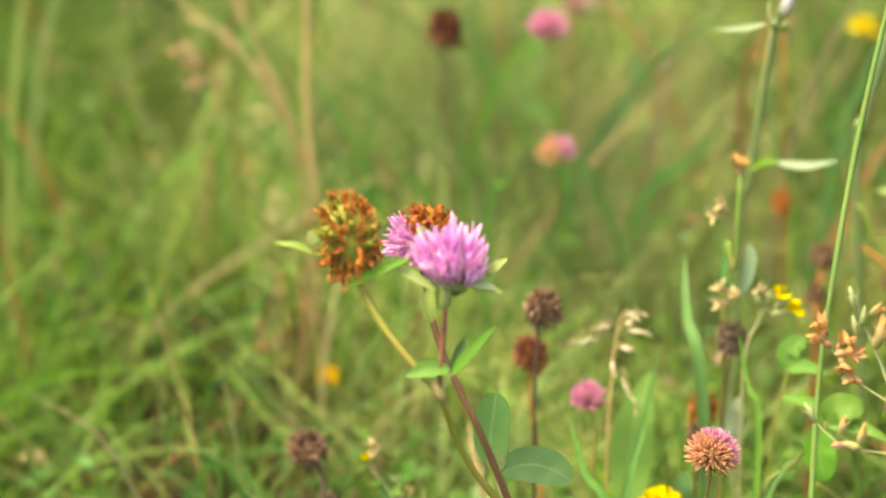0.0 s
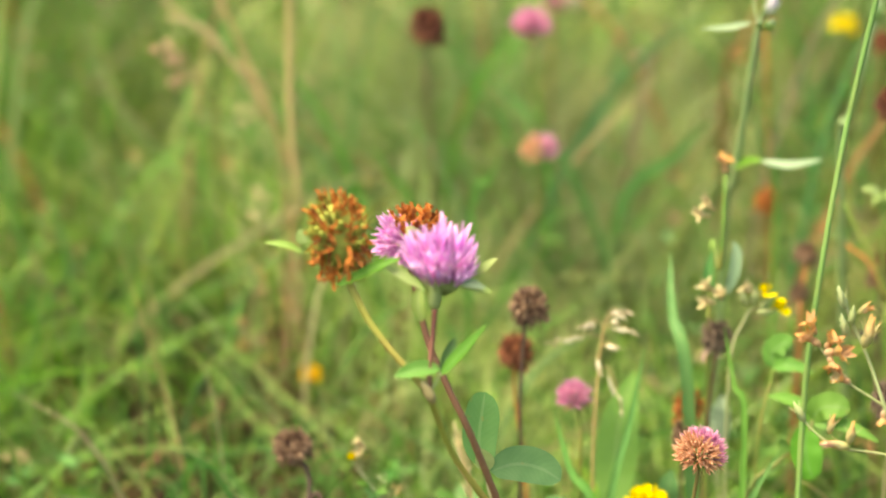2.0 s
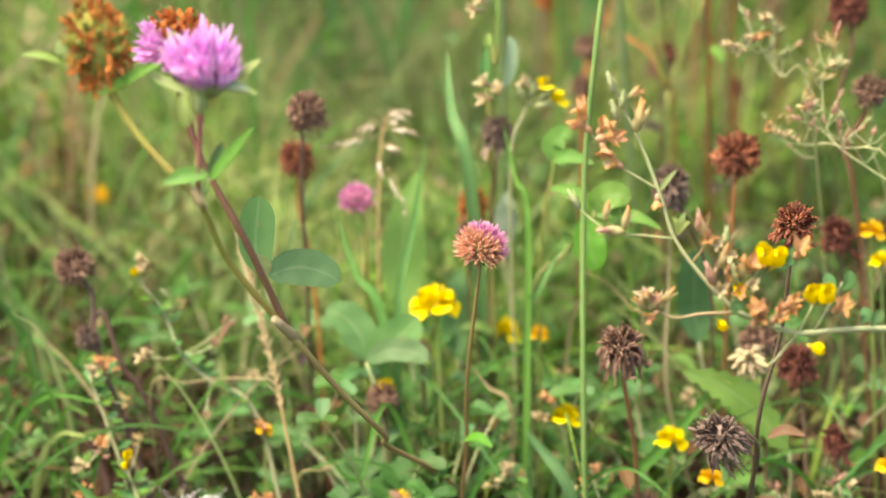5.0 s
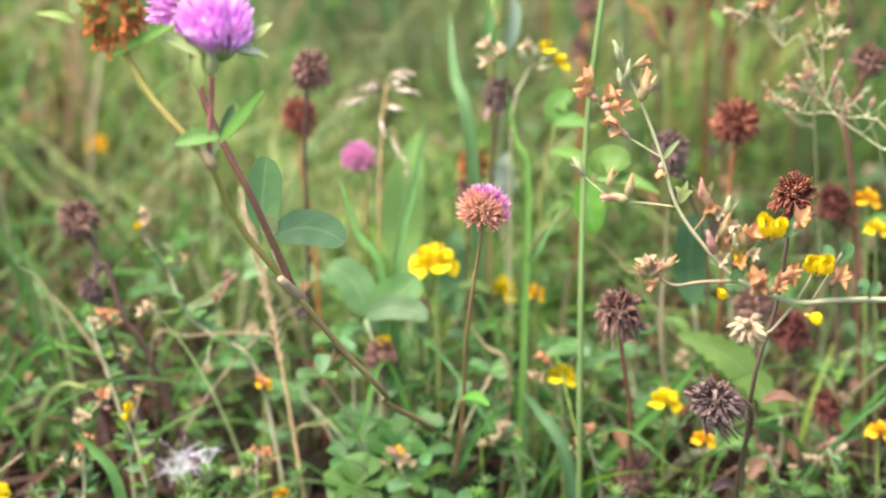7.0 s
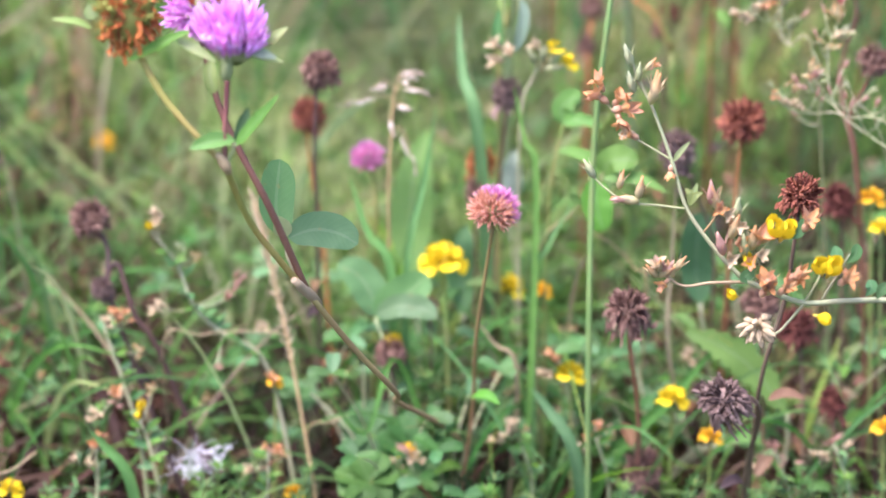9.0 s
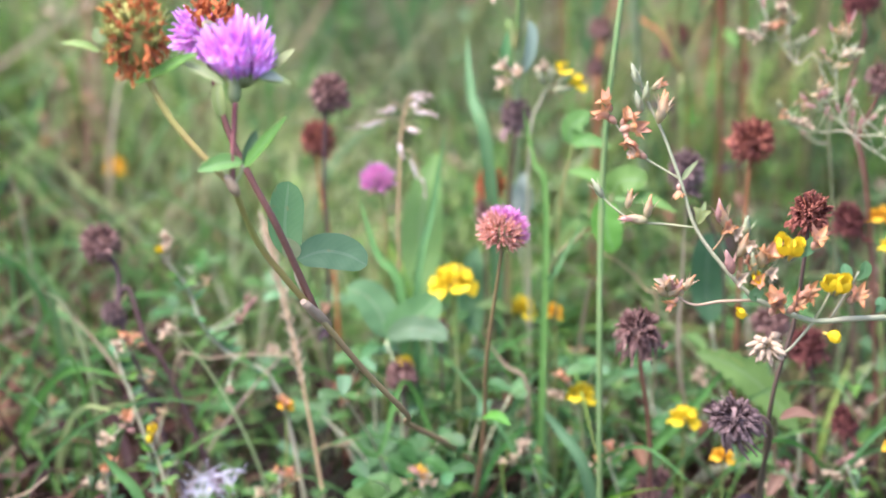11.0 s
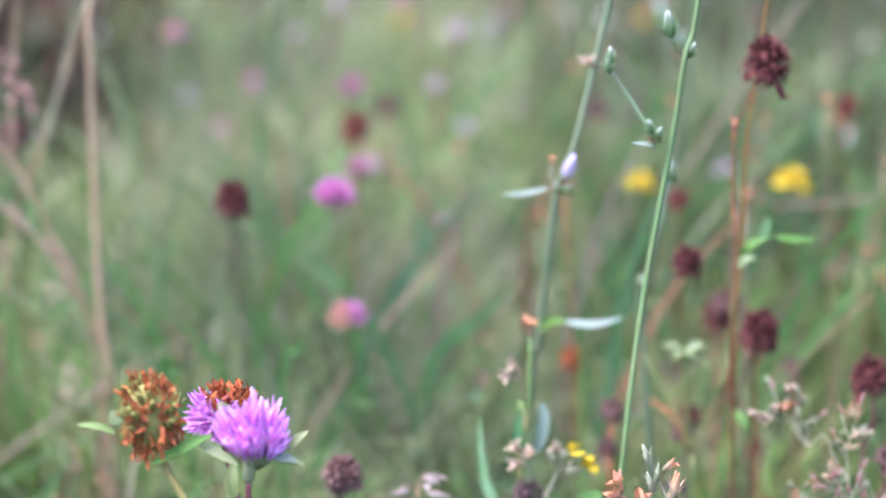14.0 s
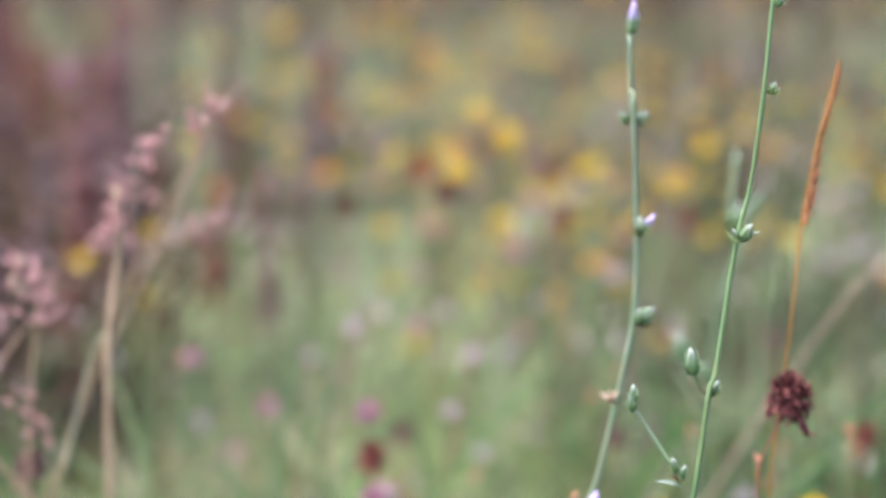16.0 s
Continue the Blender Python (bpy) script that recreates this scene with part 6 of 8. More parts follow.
bit(slim, "bud", BUD, (0.0874, 1.3260, 0.4704), (0.1, -0.3, 1), 0.97)
bit(slim, "bud", BUD, (0.0889, 1.3264, 0.4725), (0.75, -0.3, 0.8), 1.10)
bract(slim, (0.0871, 1.3258, 0.4695), (0.0910, 1.3235, 0.4694), (0.0980, 1.3232, 0.4701), 0.002, "leaf_dry")
bit(slim, "bud", DRY_TAN, (0.0764, 1.3262, 0.4257), (-0.5, -0.4, 0.7), 1.14)
bit(slim, "bud", BUD, (0.0575, 1.3227, 0.3553), (-0.4, -0.4, 1), 0.70)
bit(slim, "bud", BUD, (0.0599, 1.3207, 0.3560), (0.5, -0.4, 0.8), 0.79)
bit(slim, "bud", BUD_LILAC, (0.0604, 1.3201, 0.3643), (0.35, -0.2, 1), 1.19)
bit(slim, "bud", DRY, (0.0533, 1.3255, 0.3708), (0, -0.2, 1), 0.66)
stem(slim, [(0.0569, 1.3227, 0.3553), (0.0537, 1.3232, 0.3634), (0.0530, 1.3258, 0.3717)], 0.0006, 0.0006, "stem_grey", "bud_stalk")
bract(slim, (0.0521, 1.3219, 0.3588), (0.0395, 1.3193, 0.3560), (0.0248, 1.3185, 0.3556), 0.005, "leaf_white", "narrow silvery leaf")
bract(slim, (0.0486, 1.3431, 0.2670), (0.0549, 1.3397, 0.2727), (0.0637, 1.3348, 0.2749), 0.0075, "leaf", "narrow leaf, green at its foot")
bract(slim, (0.0618, 1.3359, 0.2748), (0.0769, 1.3288, 0.2751), (0.0954, 1.3292, 0.2794), 0.0065, "leaf_white", "narrow silvery leaf")

joints = random.Random(71)
for at in ((0.0872, 1.3250, 0.5200), (0.0880, 1.3250, 0.4700), (0.0590, 1.3212, 0.3550), (0.0850, 1.3420, 0.5766)):
    tuft(slim, at, 7, joints, 0.009)
    bit(slim, "bud", SHORT_BUD, V(at) + V((0.001, -0.002, 0.002)), (joints.uniform(0.2, 0.9), -0.3, 0.9), 0.75)
for at in ((0.1335, 1.2506, 0.5300), (0.1480, 1.2580, 0.6045), (0.1030, 1.2278, 0.4110), (0.1186, 1.2380, 0.4530)):
    tuft(tall, at, 5, joints)
young = chicory([(0.1325, 1.4178, 0.0000), (0.1114, 1.4033, 0.2516), (0.1133, 1.3921, 0.2804), (0.1183, 1.3821, 0.3151), (0.1230, 1.3807, 0.3458)], 0.0024, 0.0018, "pale green chicory side stalk with a closed bud")
bit(young, "bud", BUD, (0.1230, 1.3804, 0.3449), (0.1, -0.1, 1), 1.3)
back = chicory([(0.1528, 1.7564, 0.0000), (0.1549, 1.6700, 0.2720), (0.1616, 1.6606, 0.3554), (0.1687, 1.6539, 0.4198), (0.1934, 1.6543, 0.4812), (0.1719, 1.6424, 0.4682), (0.1750, 1.6494, 0.5124)], 0.0026, 0.0018, "tall chicory stalk further back in the meadow")
bit(back, "bud", BUD, (0.1569, 1.6508, 0.3558), (-0.5, -0.2, 1), 1.6)
bit(back, "bud", BUD, (0.1709, 1.6316, 0.4644), (0.3, -0.2, 1), 1.8)
bit(back, "bud", BUD, (0.1435, 1.6551, 0.3686), (-0.3, -0.2, 1), 2.2)
stem(back, [(0.1571, 1.6563, 0.3365), (0.1474, 1.6512, 0.3537), (0.1427, 1.6552, 0.3686)], 0.0014, 0.001, "chicory", "side_branch")

# a red-tipped leafy stalk in the middle
reed = thing("leafy_stalk", (0.0382, 1.2105, 0.0000), "green stalk with a red tip and folded bluish leaves", "wild plant")
stem(reed, [reed.location, (0.0368, 1.2388, 0.1307), (0.0354, 1.2554, 0.2119), (0.0355, 1.2720, 0.2514), (0.0396, 1.2568, 0.2415), (0.0407, 1.2758, 0.2902)], 0.0016, 0.0011, "stem_green")
bit(reed, "bud", DRY, (0.0407, 1.2751, 0.2884), (-0.1, 0, 1), 1.3)
leaf(reed, [(0.0434, 1.2468, 0.2308), (0.0464, 1.2490, 0.2414), (0.0477, 1.2536, 0.2527), (0.0456, 1.2557, 0.2578)], 0.0066, "leaf_silver", LENS, (0.2, -1, 0.1), 0.35)
leaf(reed, [(0.0355, 1.2494, 0.2314), (0.0337, 1.2527, 0.2416), (0.0349, 1.2569, 0.2521)], 0.0055, "leaf_blue", LENS, (-0.2, -1, 0.1), 0.35)
for px, d in (((0.0350, 1.2636, 0.2718), (-0.6, -0.4, 0.7)), ((0.0334, 1.2626, 0.2689), (-0.8, -0.4, 0.3)), ((0.0364, 1.2476, 0.2321), (-0.6, -0.4, 0.6)), ((0.0409, 1.2457, 0.2280), (-0.2, -0.5, 0.8)), ((0.0379, 1.2452, 0.2265), (-0.7, -0.4, 0.2)), ((0.0492, 1.2472, 0.2323), (0.7, -0.4, 0.5))):
    bit(reed, "dry_flower", DRY_TAN, px, d, 1.1)
mini = thing("medick_sprig", (0.0505, 1.2016, 0.0000), "small green medick sprig with tiny yellow flowers", "wild plant", "medick sprigs")
stem(mini, [mini.location, (0.0462, 1.2307, 0.1829), (0.0533, 1.2437, 0.2173), (0.0593, 1.2465, 0.2244)], 0.0008, 0.0006, "stem_grey")
for px, d in (((0.0637, 1.2462, 0.2295), (0.1, -0.4, 1)), ((0.0668, 1.2439, 0.2246), (0.8, -0.3, 0.5))):
    bit(mini, "flower", PEA, px, d, 0.8, 3.14)
for px, d in (((0.0577, 1.2449, 0.2260), (0.1, -0.3, 1)), ((0.0617, 1.2441, 0.2245), (0.5, -0.3, 0.8)), ((0.0593, 1.2433, 0.2225), (0.8, -0.2, 0.2)), ((0.0547, 1.2447, 0.2251), (-0.4, -0.2, 0.9))):
    bit(mini, "pod", POD_GREY, px, d, 1.1)


# ---- yellow flowers ----
def trefoil(at, line, size, label, n=6, mesh=None, group="yellow flowers"):
    """A little umbel of pea flowers on one stalk."""
    p = thing("yellow_flower", (line[0][0], line[0][1], 0), label, "flower", group)
    stem(p, [*line, at], 0.0012 * size + 0.0004, 0.0009 * size + 0.0002, "stem_green")
    for k in range(n):
        a = math.tau * k / n + 0.4
        bit(p, "flower", mesh or PEA, at, (math.cos(a), math.sin(a) * 0.8, 0.45 + 0.45 * (k % 2)), size, counter.uniform(-0.4, 0.4) + 3.14)
    return p


trefoil((0.0056, 1.1986, 0.1269), [(0.0112, 1.1604, 0.0000), (0.0086, 1.1741, 0.0742), (0.0071, 1.1874, 0.1018)], 1.02, "bright yellow trefoil flower umbel on a thick green stalk", 7)
for at, base, s, mesh in (((0.0741, 1.1601, 0.0804), (0.0764, 1.1369, 0.0000), 0.8, PEA), ((0.1273, 1.1426, 0.0760), (0.1272, 1.1270, 0.0000), 0.85, PEA), ((0.1475, 1.1306, 0.0605), (0.1475, 1.1184, 0.0000), 0.65, PEA_AMBER),
                          ((-0.0208, 1.1746, 0.0926), (-0.0178, 1.1518, 0.0000), 0.5, PEA), ((-0.0838, 1.1572, 0.0762), (-0.0839, 1.1323, 0.0000), 0.45, PEA_AMBER), ((-0.0728, 1.1229, 0.0284), (-0.0714, 1.1193, 0.0000), 0.55, PEA_AMBER),
                          ((0.2384, 1.1293, 0.0668), (0.2390, 1.1114, 0.0000), 0.7, PEA_AMBER), ((-0.2210, 1.1133, 0.0352), (-0.2196, 1.1074, 0.0000), 0.7, PEA), ((0.2337, 1.2009, 0.1664), (0.2436, 1.1773, 0.0000), 0.75, PEA_AMBER),
                          ((0.2381, 1.1892, 0.1548), (0.2496, 1.1764, 0.0000), 0.65, PEA), ((-0.2080, 1.4452, 0.0808), (-0.2107, 1.4314, 0.0000), 0.7, PEA_AMBER), ((0.0424, 1.2395, 0.0894), (0.0422, 1.2108, 0.0000), 0.95, PEA), ((0.0614, 1.2382, 0.0885), (0.0614, 1.2103, 0.0000), 0.6, PEA_AMBER),
                          ((0.1355, 1.7630, 0.2274), (0.1474, 1.8499, 0.0000), 1.0, PEA), ((0.2460, 1.7523, 0.2309), (0.2622, 1.8393, 0.0000), 1.3, PEA), ((-0.0131, 1.1363, 0.0457), (-0.0127, 1.1194, 0.0000), 0.6, PEA_AMBER)):
    trefoil(at, [base, V(base).lerp(V(at), 0.6)], s * 0.82, "small amber-yellow flower cluster" if mesh is PEA_AMBER else "small bright yellow flower cluster", 5, mesh)
far = random.Random(91)


def umbel(mat, seed):
    """Five or six pea flowers joined into one small far-off umbel."""
    rng, bm = random.Random(seed), bmesh.new()
    src = pea_flower()
    for k in range(6):
        a = math.tau * k / 6 + rng.uniform(-0.3, 0.3)
        join_into(bm, src, aim((0, 0, 0), (math.cos(a), math.sin(a), 0.4 + 0.5 * (k % 2)), rng.uniform(0, 6.28)), 0)
    src.free()
    return mesh_of("umbel", bm, M[mat])


UMBEL = {"yellow": [umbel("yellow", s) for s in (1, 2)], "amber": [umbel("amber", s) for s in (3, 4)]}


def far_flower(x, y, z, lx, size, kind, where):
    p = thing("yellow_flower", (x, y, 0), ("amber-yellow" if kind == "amber" else "yellow") + " flower " + where, "flower", "yellow flowers")
    stem(p, [(x, y, 0), (x + lx * 0.3, y, z * 0.6), (x + lx, y, z)], 0.0012, 0.0009, "stem_green", n=5, steps=3)
    piece("umbel", far.choice(UMBEL[kind]), p, aim(loc(p, (x + lx, y, z)), (far.uniform(-0.4, 0.4), far.uniform(-0.5, 0.1), 1), far.uniform(0, 6.28), size))


for _ in range(230):
    d = far.uniform(2.5, 8.5)
    a = far.gauss(0.02, 0.09) if far.random() < 0.75 else far.uniform(-0.25, 0.22)
    far_flower(math.sin(a) * d, math.cos(a) * d, far.uniform(0.14, 0.36), far.uniform(-0.03, 0.03), far.uniform(0.7, 1.2), "amber" if far.random() < 0.35 else "yellow", "out in the meadow")
for _ in range(85):
    d, a = far.uniform(2.7, 4.2), far.gauss(0.01, 0.055) if far.random() < 0.75 else far.uniform(0.1, 0.2)
    far_flower(math.sin(a) * d, math.cos(a) * d, far.uniform(0.14, 0.3), 0.01, far.uniform(0.6, 0.95), "amber" if far.random() < 0.3 else "yellow", "in the pale grass")
for _ in range(90):
    d, a, z = far.uniform(1.9, 4.2), far.gauss(-0.01, 0.085), far.uniform(0.12, 0.26)
    x, y = math.sin(a) * d, math.cos(a) * d
    clover(far.choice(["fading", "fading_low", "pale", "pale"]), (x, y, z), far.uniform(13, 19), [(x, y, 0), (x, y, z * 0.6)], 0.0008, "stem_green", label="small pale clover head in the grass", group="clover far out", leaves=1)
for _ in range(80):
    d, a = far.uniform(2.2, 7.0), far.uniform(-0.28, 0.22)
    x, y, z = math.sin(a) * d, math.cos(a) * d, far.uniform(0.15, 0.36)
    kind = far.choice(["fading", "red", "wine", "dark", "wine", "grey", "orange"])
    clover(kind, (x, y, z), far.uniform(20, 27), [(x + far.uniform(-0.05, 0.05), y, 0), (x, y, z * 0.6)], 0.001, "stem_rust", group="clover far out", leaves=1)

for kind, at, foot, size in (("wine", (0.1451, 1.4434, 0.1735), (0.1536, 1.4452, 0.0000), 15), ("dark", (0.2196, 1.5310, 0.1719), (0.2264, 1.5341, 0.0000), 13), ("wine", (0.1898, 1.4677, 0.1399), (0.2023, 1.4940, 0.0000), 12), ("dark", (0.1747, 1.5411, 0.2116), (0.1865, 1.5386, 0.0000), 18)):
    clover(kind, at, size, [foot, V(foot).lerp(V(at), 0.6) + V((0.004, 0, 0))], 0.0009, "stem_rust", label="withered wine-brown clover head on a rusty stalk", leaves=1)
rd = random.Random(29)
for _ in range(16):
    a, d, z = rd.uniform(-0.03, 0.2), rd.uniform(1.5, 2.0), rd.uniform(0.16, 0.34)
    x, y, lean = math.sin(a) * d, math.cos(a) * d, rd.uniform(-0.03, 0.03)
    p = thing("dry_stalk", (x, y, 0), "thin rusty dry stalk with a shrivelled bud", "wild plant", "dry stalks")
    stem(p, [(x, y, 0), (x + lean * 0.3, y, z * 0.5), (x + lean, y, z)], 0.0011, 0.0007, rd.choice(["stem_rust", "stem_green", "stem_green", "stem_tan"]))
    bit(p, "bud", DRY, (x + lean, y, z), (0.1, -0.2, 1), 1.0)

# ---- dry branching stalks at the edge ----
def seeds(p, me, places, scale, rng, count=9):
    """Clusters of papery seed husks along a twig."""
    for at in places:
        for _ in range(count):
            o = V((rng.uniform(-1, 1), rng.uniform(-1, 1), rng.uniform(-1.4, 1.4))) * 0.006 * scale
            bit(p, "husk", me, V(at) + o, (rng.uniform(-1, 1), rng.uniform(-1, 1), rng.uniform(-0.2, 1.2)), scale * rng.uniform(0.7, 1.2))


def husk_mesh(mat):
    bm = bmesh.new()
    lathe(bm, [(0.0003, 0), (0.0013, 0.0012), (0.0016, 0.003), (0.0008, 0.0048), (0.0002, 0.0056)], n=5)
    sepal(bm, aim((0, 0.001, 0.001), (0.2, 0.6, 1)), 0.006, 0.003)
    return mesh_of("husk", bm, M[mat])


HUSK, HUSK_PINK, HUSK_RED = husk_mesh("husk"), husk_mesh("husk_pink"), husk_mesh("dead_red")


sorrel = thing("sorrel_stalk", (-0.2249, 1.5573, 0.0000), "dry pinkish-tan branching sorrel stalk with papery seed clusters", "wild plant", "dry stalks")
rs = random.Random(12)
stem(sorrel, [sorrel.location, (-0.2184, 1.4961, 0.0379), (-0.2292, 1.5219, 0.1486), (-0.2215, 1.5004, 0.1726), (-0.2276, 1.5066, 0.2205), (-0.2297, 1.5238, 0.3063), (-0.2300, 1.5413, 0.4132), (-0.2235, 1.5580, 0.4709), (-0.2258, 1.5642, 0.5060)], 0.0034, 0.0018, "stem_tan")
stem(sorrel, [(-0.2294, 1.5398, 0.4062), (-0.2162, 1.5559, 0.4311), (-0.1925, 1.5639, 0.4806), (-0.1745, 1.5732, 0.5224), (-0.1565, 1.5798, 0.5539), (-0.1457, 1.5831, 0.5715)], 0.0014, 0.0006, "stem_tan", "branch")
stem(sorrel, [(-0.2273, 1.5039, 0.1984), (-0.2358, 1.5055, 0.2209), (-0.2531, 1.5100, 0.2575), (-0.2773, 1.5185, 0.3152), (-0.3067, 1.5113, 0.3469)], 0.0016, 0.0012, "stem_tan", "branch")
stem(sorrel, [(-0.2412, 1.5077, 0.2297), (-0.2662, 1.5246, 0.2603), (-0.2841, 1.5284, 0.2819), (-0.3088, 1.5261, 0.2902)], 0.0014, 0.0012, "stem_tan", "branch")
stem(sorrel, [(-0.3048, 1.5108, 0.3837), (-0.2937, 1.5320, 0.4041), (-0.2765, 1.5406, 0.4275), (-0.2626, 1.5474, 0.4478)], 0.001, 0.0006, "stem_tan", "branch")
stem(sorrel, [(-0.2630, 1.5443, 0.3229), (-0.2524, 1.5574, 0.3647), (-0.2418, 1.5577, 0.4021), (-0.2300, 1.5421, 0.4167)], 0.001, 0.001, "stem_grey", "branch")
seeds(sorrel, HUSK_PINK, [(-0.2170, 1.5654, 0.5058), (-0.2224, 1.5615, 0.4884), (-0.2099, 1.5686, 0.5197), (-0.2009, 1.5719, 0.5336), (-0.2312, 1.5584, 0.4781), (-0.1708, 1.5779, 0.5506), (-0.1619, 1.5793, 0.5540), (-0.1744, 1.5760, 0.5401), (-0.2834, 1.5440, 0.4486), (-0.2730, 1.5442, 0.4412), (-0.2679, 1.5435, 0.4341), (-0.2782, 1.5411, 0.4310), (-0.2347, 1.5565, 0.4712)], 1.15, rs, 7)
seeds(sorrel, HUSK, [(-0.2855, 1.5406, 0.4533), (-0.2543, 1.5070, 0.2337), (-0.2485, 1.4872, 0.1777)], 1.0, rs)
side_stalk = thing("sorrel_stalk", (-0.3320, 1.6020, 0.0000), "dry tan sorrel stalk leaning over, with pinkish husks", "wild plant", "dry stalks")
stem(side_stalk, [side_stalk.location, (-0.3052, 1.6175, 0.2207), (-0.2861, 1.6327, 0.2808), (-0.2460, 1.6608, 0.3916), (-0.2250, 1.6727, 0.4386), (-0.2019, 1.6834, 0.4799), (-0.1720, 1.6949, 0.5390)], 0.0019, 0.0008, "stem_tan")
stem(side_stalk, [(-0.2250, 1.6727, 0.4386), (-0.2330, 1.6790, 0.4650), (-0.2272, 1.6917, 0.5156)], 0.0012, 0.0008, "stem_tan", "branch")
stem(side_stalk, [(-0.2250, 1.6727, 0.4386), (-0.1990, 1.6770, 0.4530), (-0.1748, 1.6792, 0.4611)], 0.0010, 0.0007, "stem_tan", "branch")
seeds(side_stalk, HUSK_PINK, [(-0.2465, 1.6844, 0.4874), (-0.2444, 1.6789, 0.4649), (-0.2559, 1.6750, 0.4498), (-0.2214, 1.6895, 0.5062), (-0.2135, 1.6822, 0.4761), (-0.1748, 1.6792, 0.4611), (-0.1941, 1.6775, 0.4555), (-0.2366, 1.6739, 0.4442)], 1.1, rs, 6)
low_stalk = thing("sorrel_stalk", (-0.2320, 1.5380, 0.0000), "dry tan branching sorrel stalk bent to the ground", "wild plant", "dry stalks")
stem(low_stalk, [low_stalk.location, (-0.2400, 1.5431, 0.1950), (-0.2648, 1.5552, 0.2574), (-0.2892, 1.5654, 0.3006), (-0.3227, 1.5737, 0.3367), (-0.3520, 1.5760, 0.3600)], 0.0020, 0.0011, "stem_tan")
stem(low_stalk, [(-0.2560, 1.5517, 0.2400), (-0.2853, 1.5566, 0.2646), (-0.3225, 1.5631, 0.2934), (-0.3450, 1.5640, 0.3060)], 0.0014, 0.0009, "stem_tan", "branch")
stem(low_stalk, [(-0.2892, 1.5654, 0.3006), (-0.2880, 1.5850, 0.3700), (-0.2805, 1.6003, 0.4411)], 0.0012, 0.0008, "stem_tan", "branch")
seeds(low_stalk, HUSK_PINK, [(-0.2805, 1.6003, 0.4411), (-0.2935, 1.6009, 0.4447), (-0.2823, 1.5949, 0.4195), (-0.3082, 1.5927, 0.4123), (-0.2931, 1.5805, 0.3619), (-0.2819, 1.5762, 0.3439), (-0.3074, 1.5509, 0.2430), (-0.3112, 1.5544, 0.2574)], 1.2, rs, 6)
thin = thing("sorrel_stalk", (-0.2290, 1.4380, 0.0000), "thin dry stalk with small rusty seeds on fine twigs", "wild plant", "dry stalks")
stem(thin, [thin.location, (-0.2314, 1.4428, 0.0289), (-0.2365, 1.4653, 0.0747), (-0.2435, 1.4878, 0.1205), (-0.2525, 1.4959, 0.1369)], 0.0009, 0.0006, "stem_tan")
stem(thin, [(-0.2330, 1.4541, 0.0518), (-0.2438, 1.4654, 0.0747), (-0.2582, 1.4799, 0.1042)], 0.0006, 0.0005, "stem_tan", "twig")
stem(thin, [(-0.2348, 1.4589, 0.0616), (-0.2254, 1.4781, 0.1008), (-0.2390, 1.4982, 0.1418)], 0.0006, 0.0005, "stem_tan", "twig")
for q in [(-0.2526, 1.4927, 0.1304), (-0.2435, 1.4878, 0.1205), (-0.2582, 1.4799, 0.1042), (-0.2455, 1.4734, 0.0911), (-0.2329, 1.4669, 0.0780), (-0.2254, 1.4781, 0.1008), (-0.2397, 1.4974, 0.1401), (-0.2500, 1.4720, 0.0880), (-0.2290, 1.4850, 0.1150)]:
    for _ in range(2):
        bit(thin, "seed", HUSK_PINK if rs.random() < 0.6 else DRY, V(q) + V((rs.uniform(-1, 1), rs.uniform(-1, 1), rs.uniform(-1, 1))) * 0.004, (rs.uniform(-1, 1), -0.3, rs.uniform(0, 1)), 0.75)
dock = random.Random(44)


def seed_spike(mat, rng):
    """A dense lumpy knot of dry seeds, 25 mm across and 50 mm long."""
    bm = bmesh.new()
    lathe(bm, [(0.002 + 0.011 * math.sin(math.pi * k / 12) ** 0.7, -0.024 + 0.004 * k) for k in range(13)], n=11)
    for v in bm.verts:
        s = rng.uniform(0.45, 1.5)
        v.co.x, v.co.y, v.co.z = v.co.x * s, v.co.y * s, v.co.z + rng.uniform(-0.003, 0.003)
    return mesh_of("seed_spike", bm, M[mat])


CLUSTERS = [seed_spike(m, dock) for m in ("dead_wine", "dead_dark", "dead_grey", "dead_red")]
for k in range(90):
    a, d, hgt = min(-0.05, dock.gauss(-0.185, 0.055)), dock.uniform(2.7, 5.2), dock.uniform(0.22, 0.44)
    x, y = math.sin(a) * d, math.cos(a) * d
    p = thing("dock_stalk", (x, y, 0), "brownish-red dried dock stalk full of seeds", "wild plant", "dry stalks")
    tip = V((x + dock.uniform(-0.04, 0.04), y, hgt))
    stem(p, [(x, y, 0), (x, y, hgt * 0.5), tip], 0.002, 0.001, "stem_rust")
    me = dock.choice(CLUSTERS)
    for t in (0.1, 0.25, 0.4, 0.55, 0.7, 0.85, 0.97):
        bit(p, "seed_spike", me, V((x, y, hgt * 0.2)).lerp(tip, t), (dock.uniform(-0.2, 0.2), 0, 1), dock.uniform(0.7, 1.1) * (1.2 - 0.5 * t))

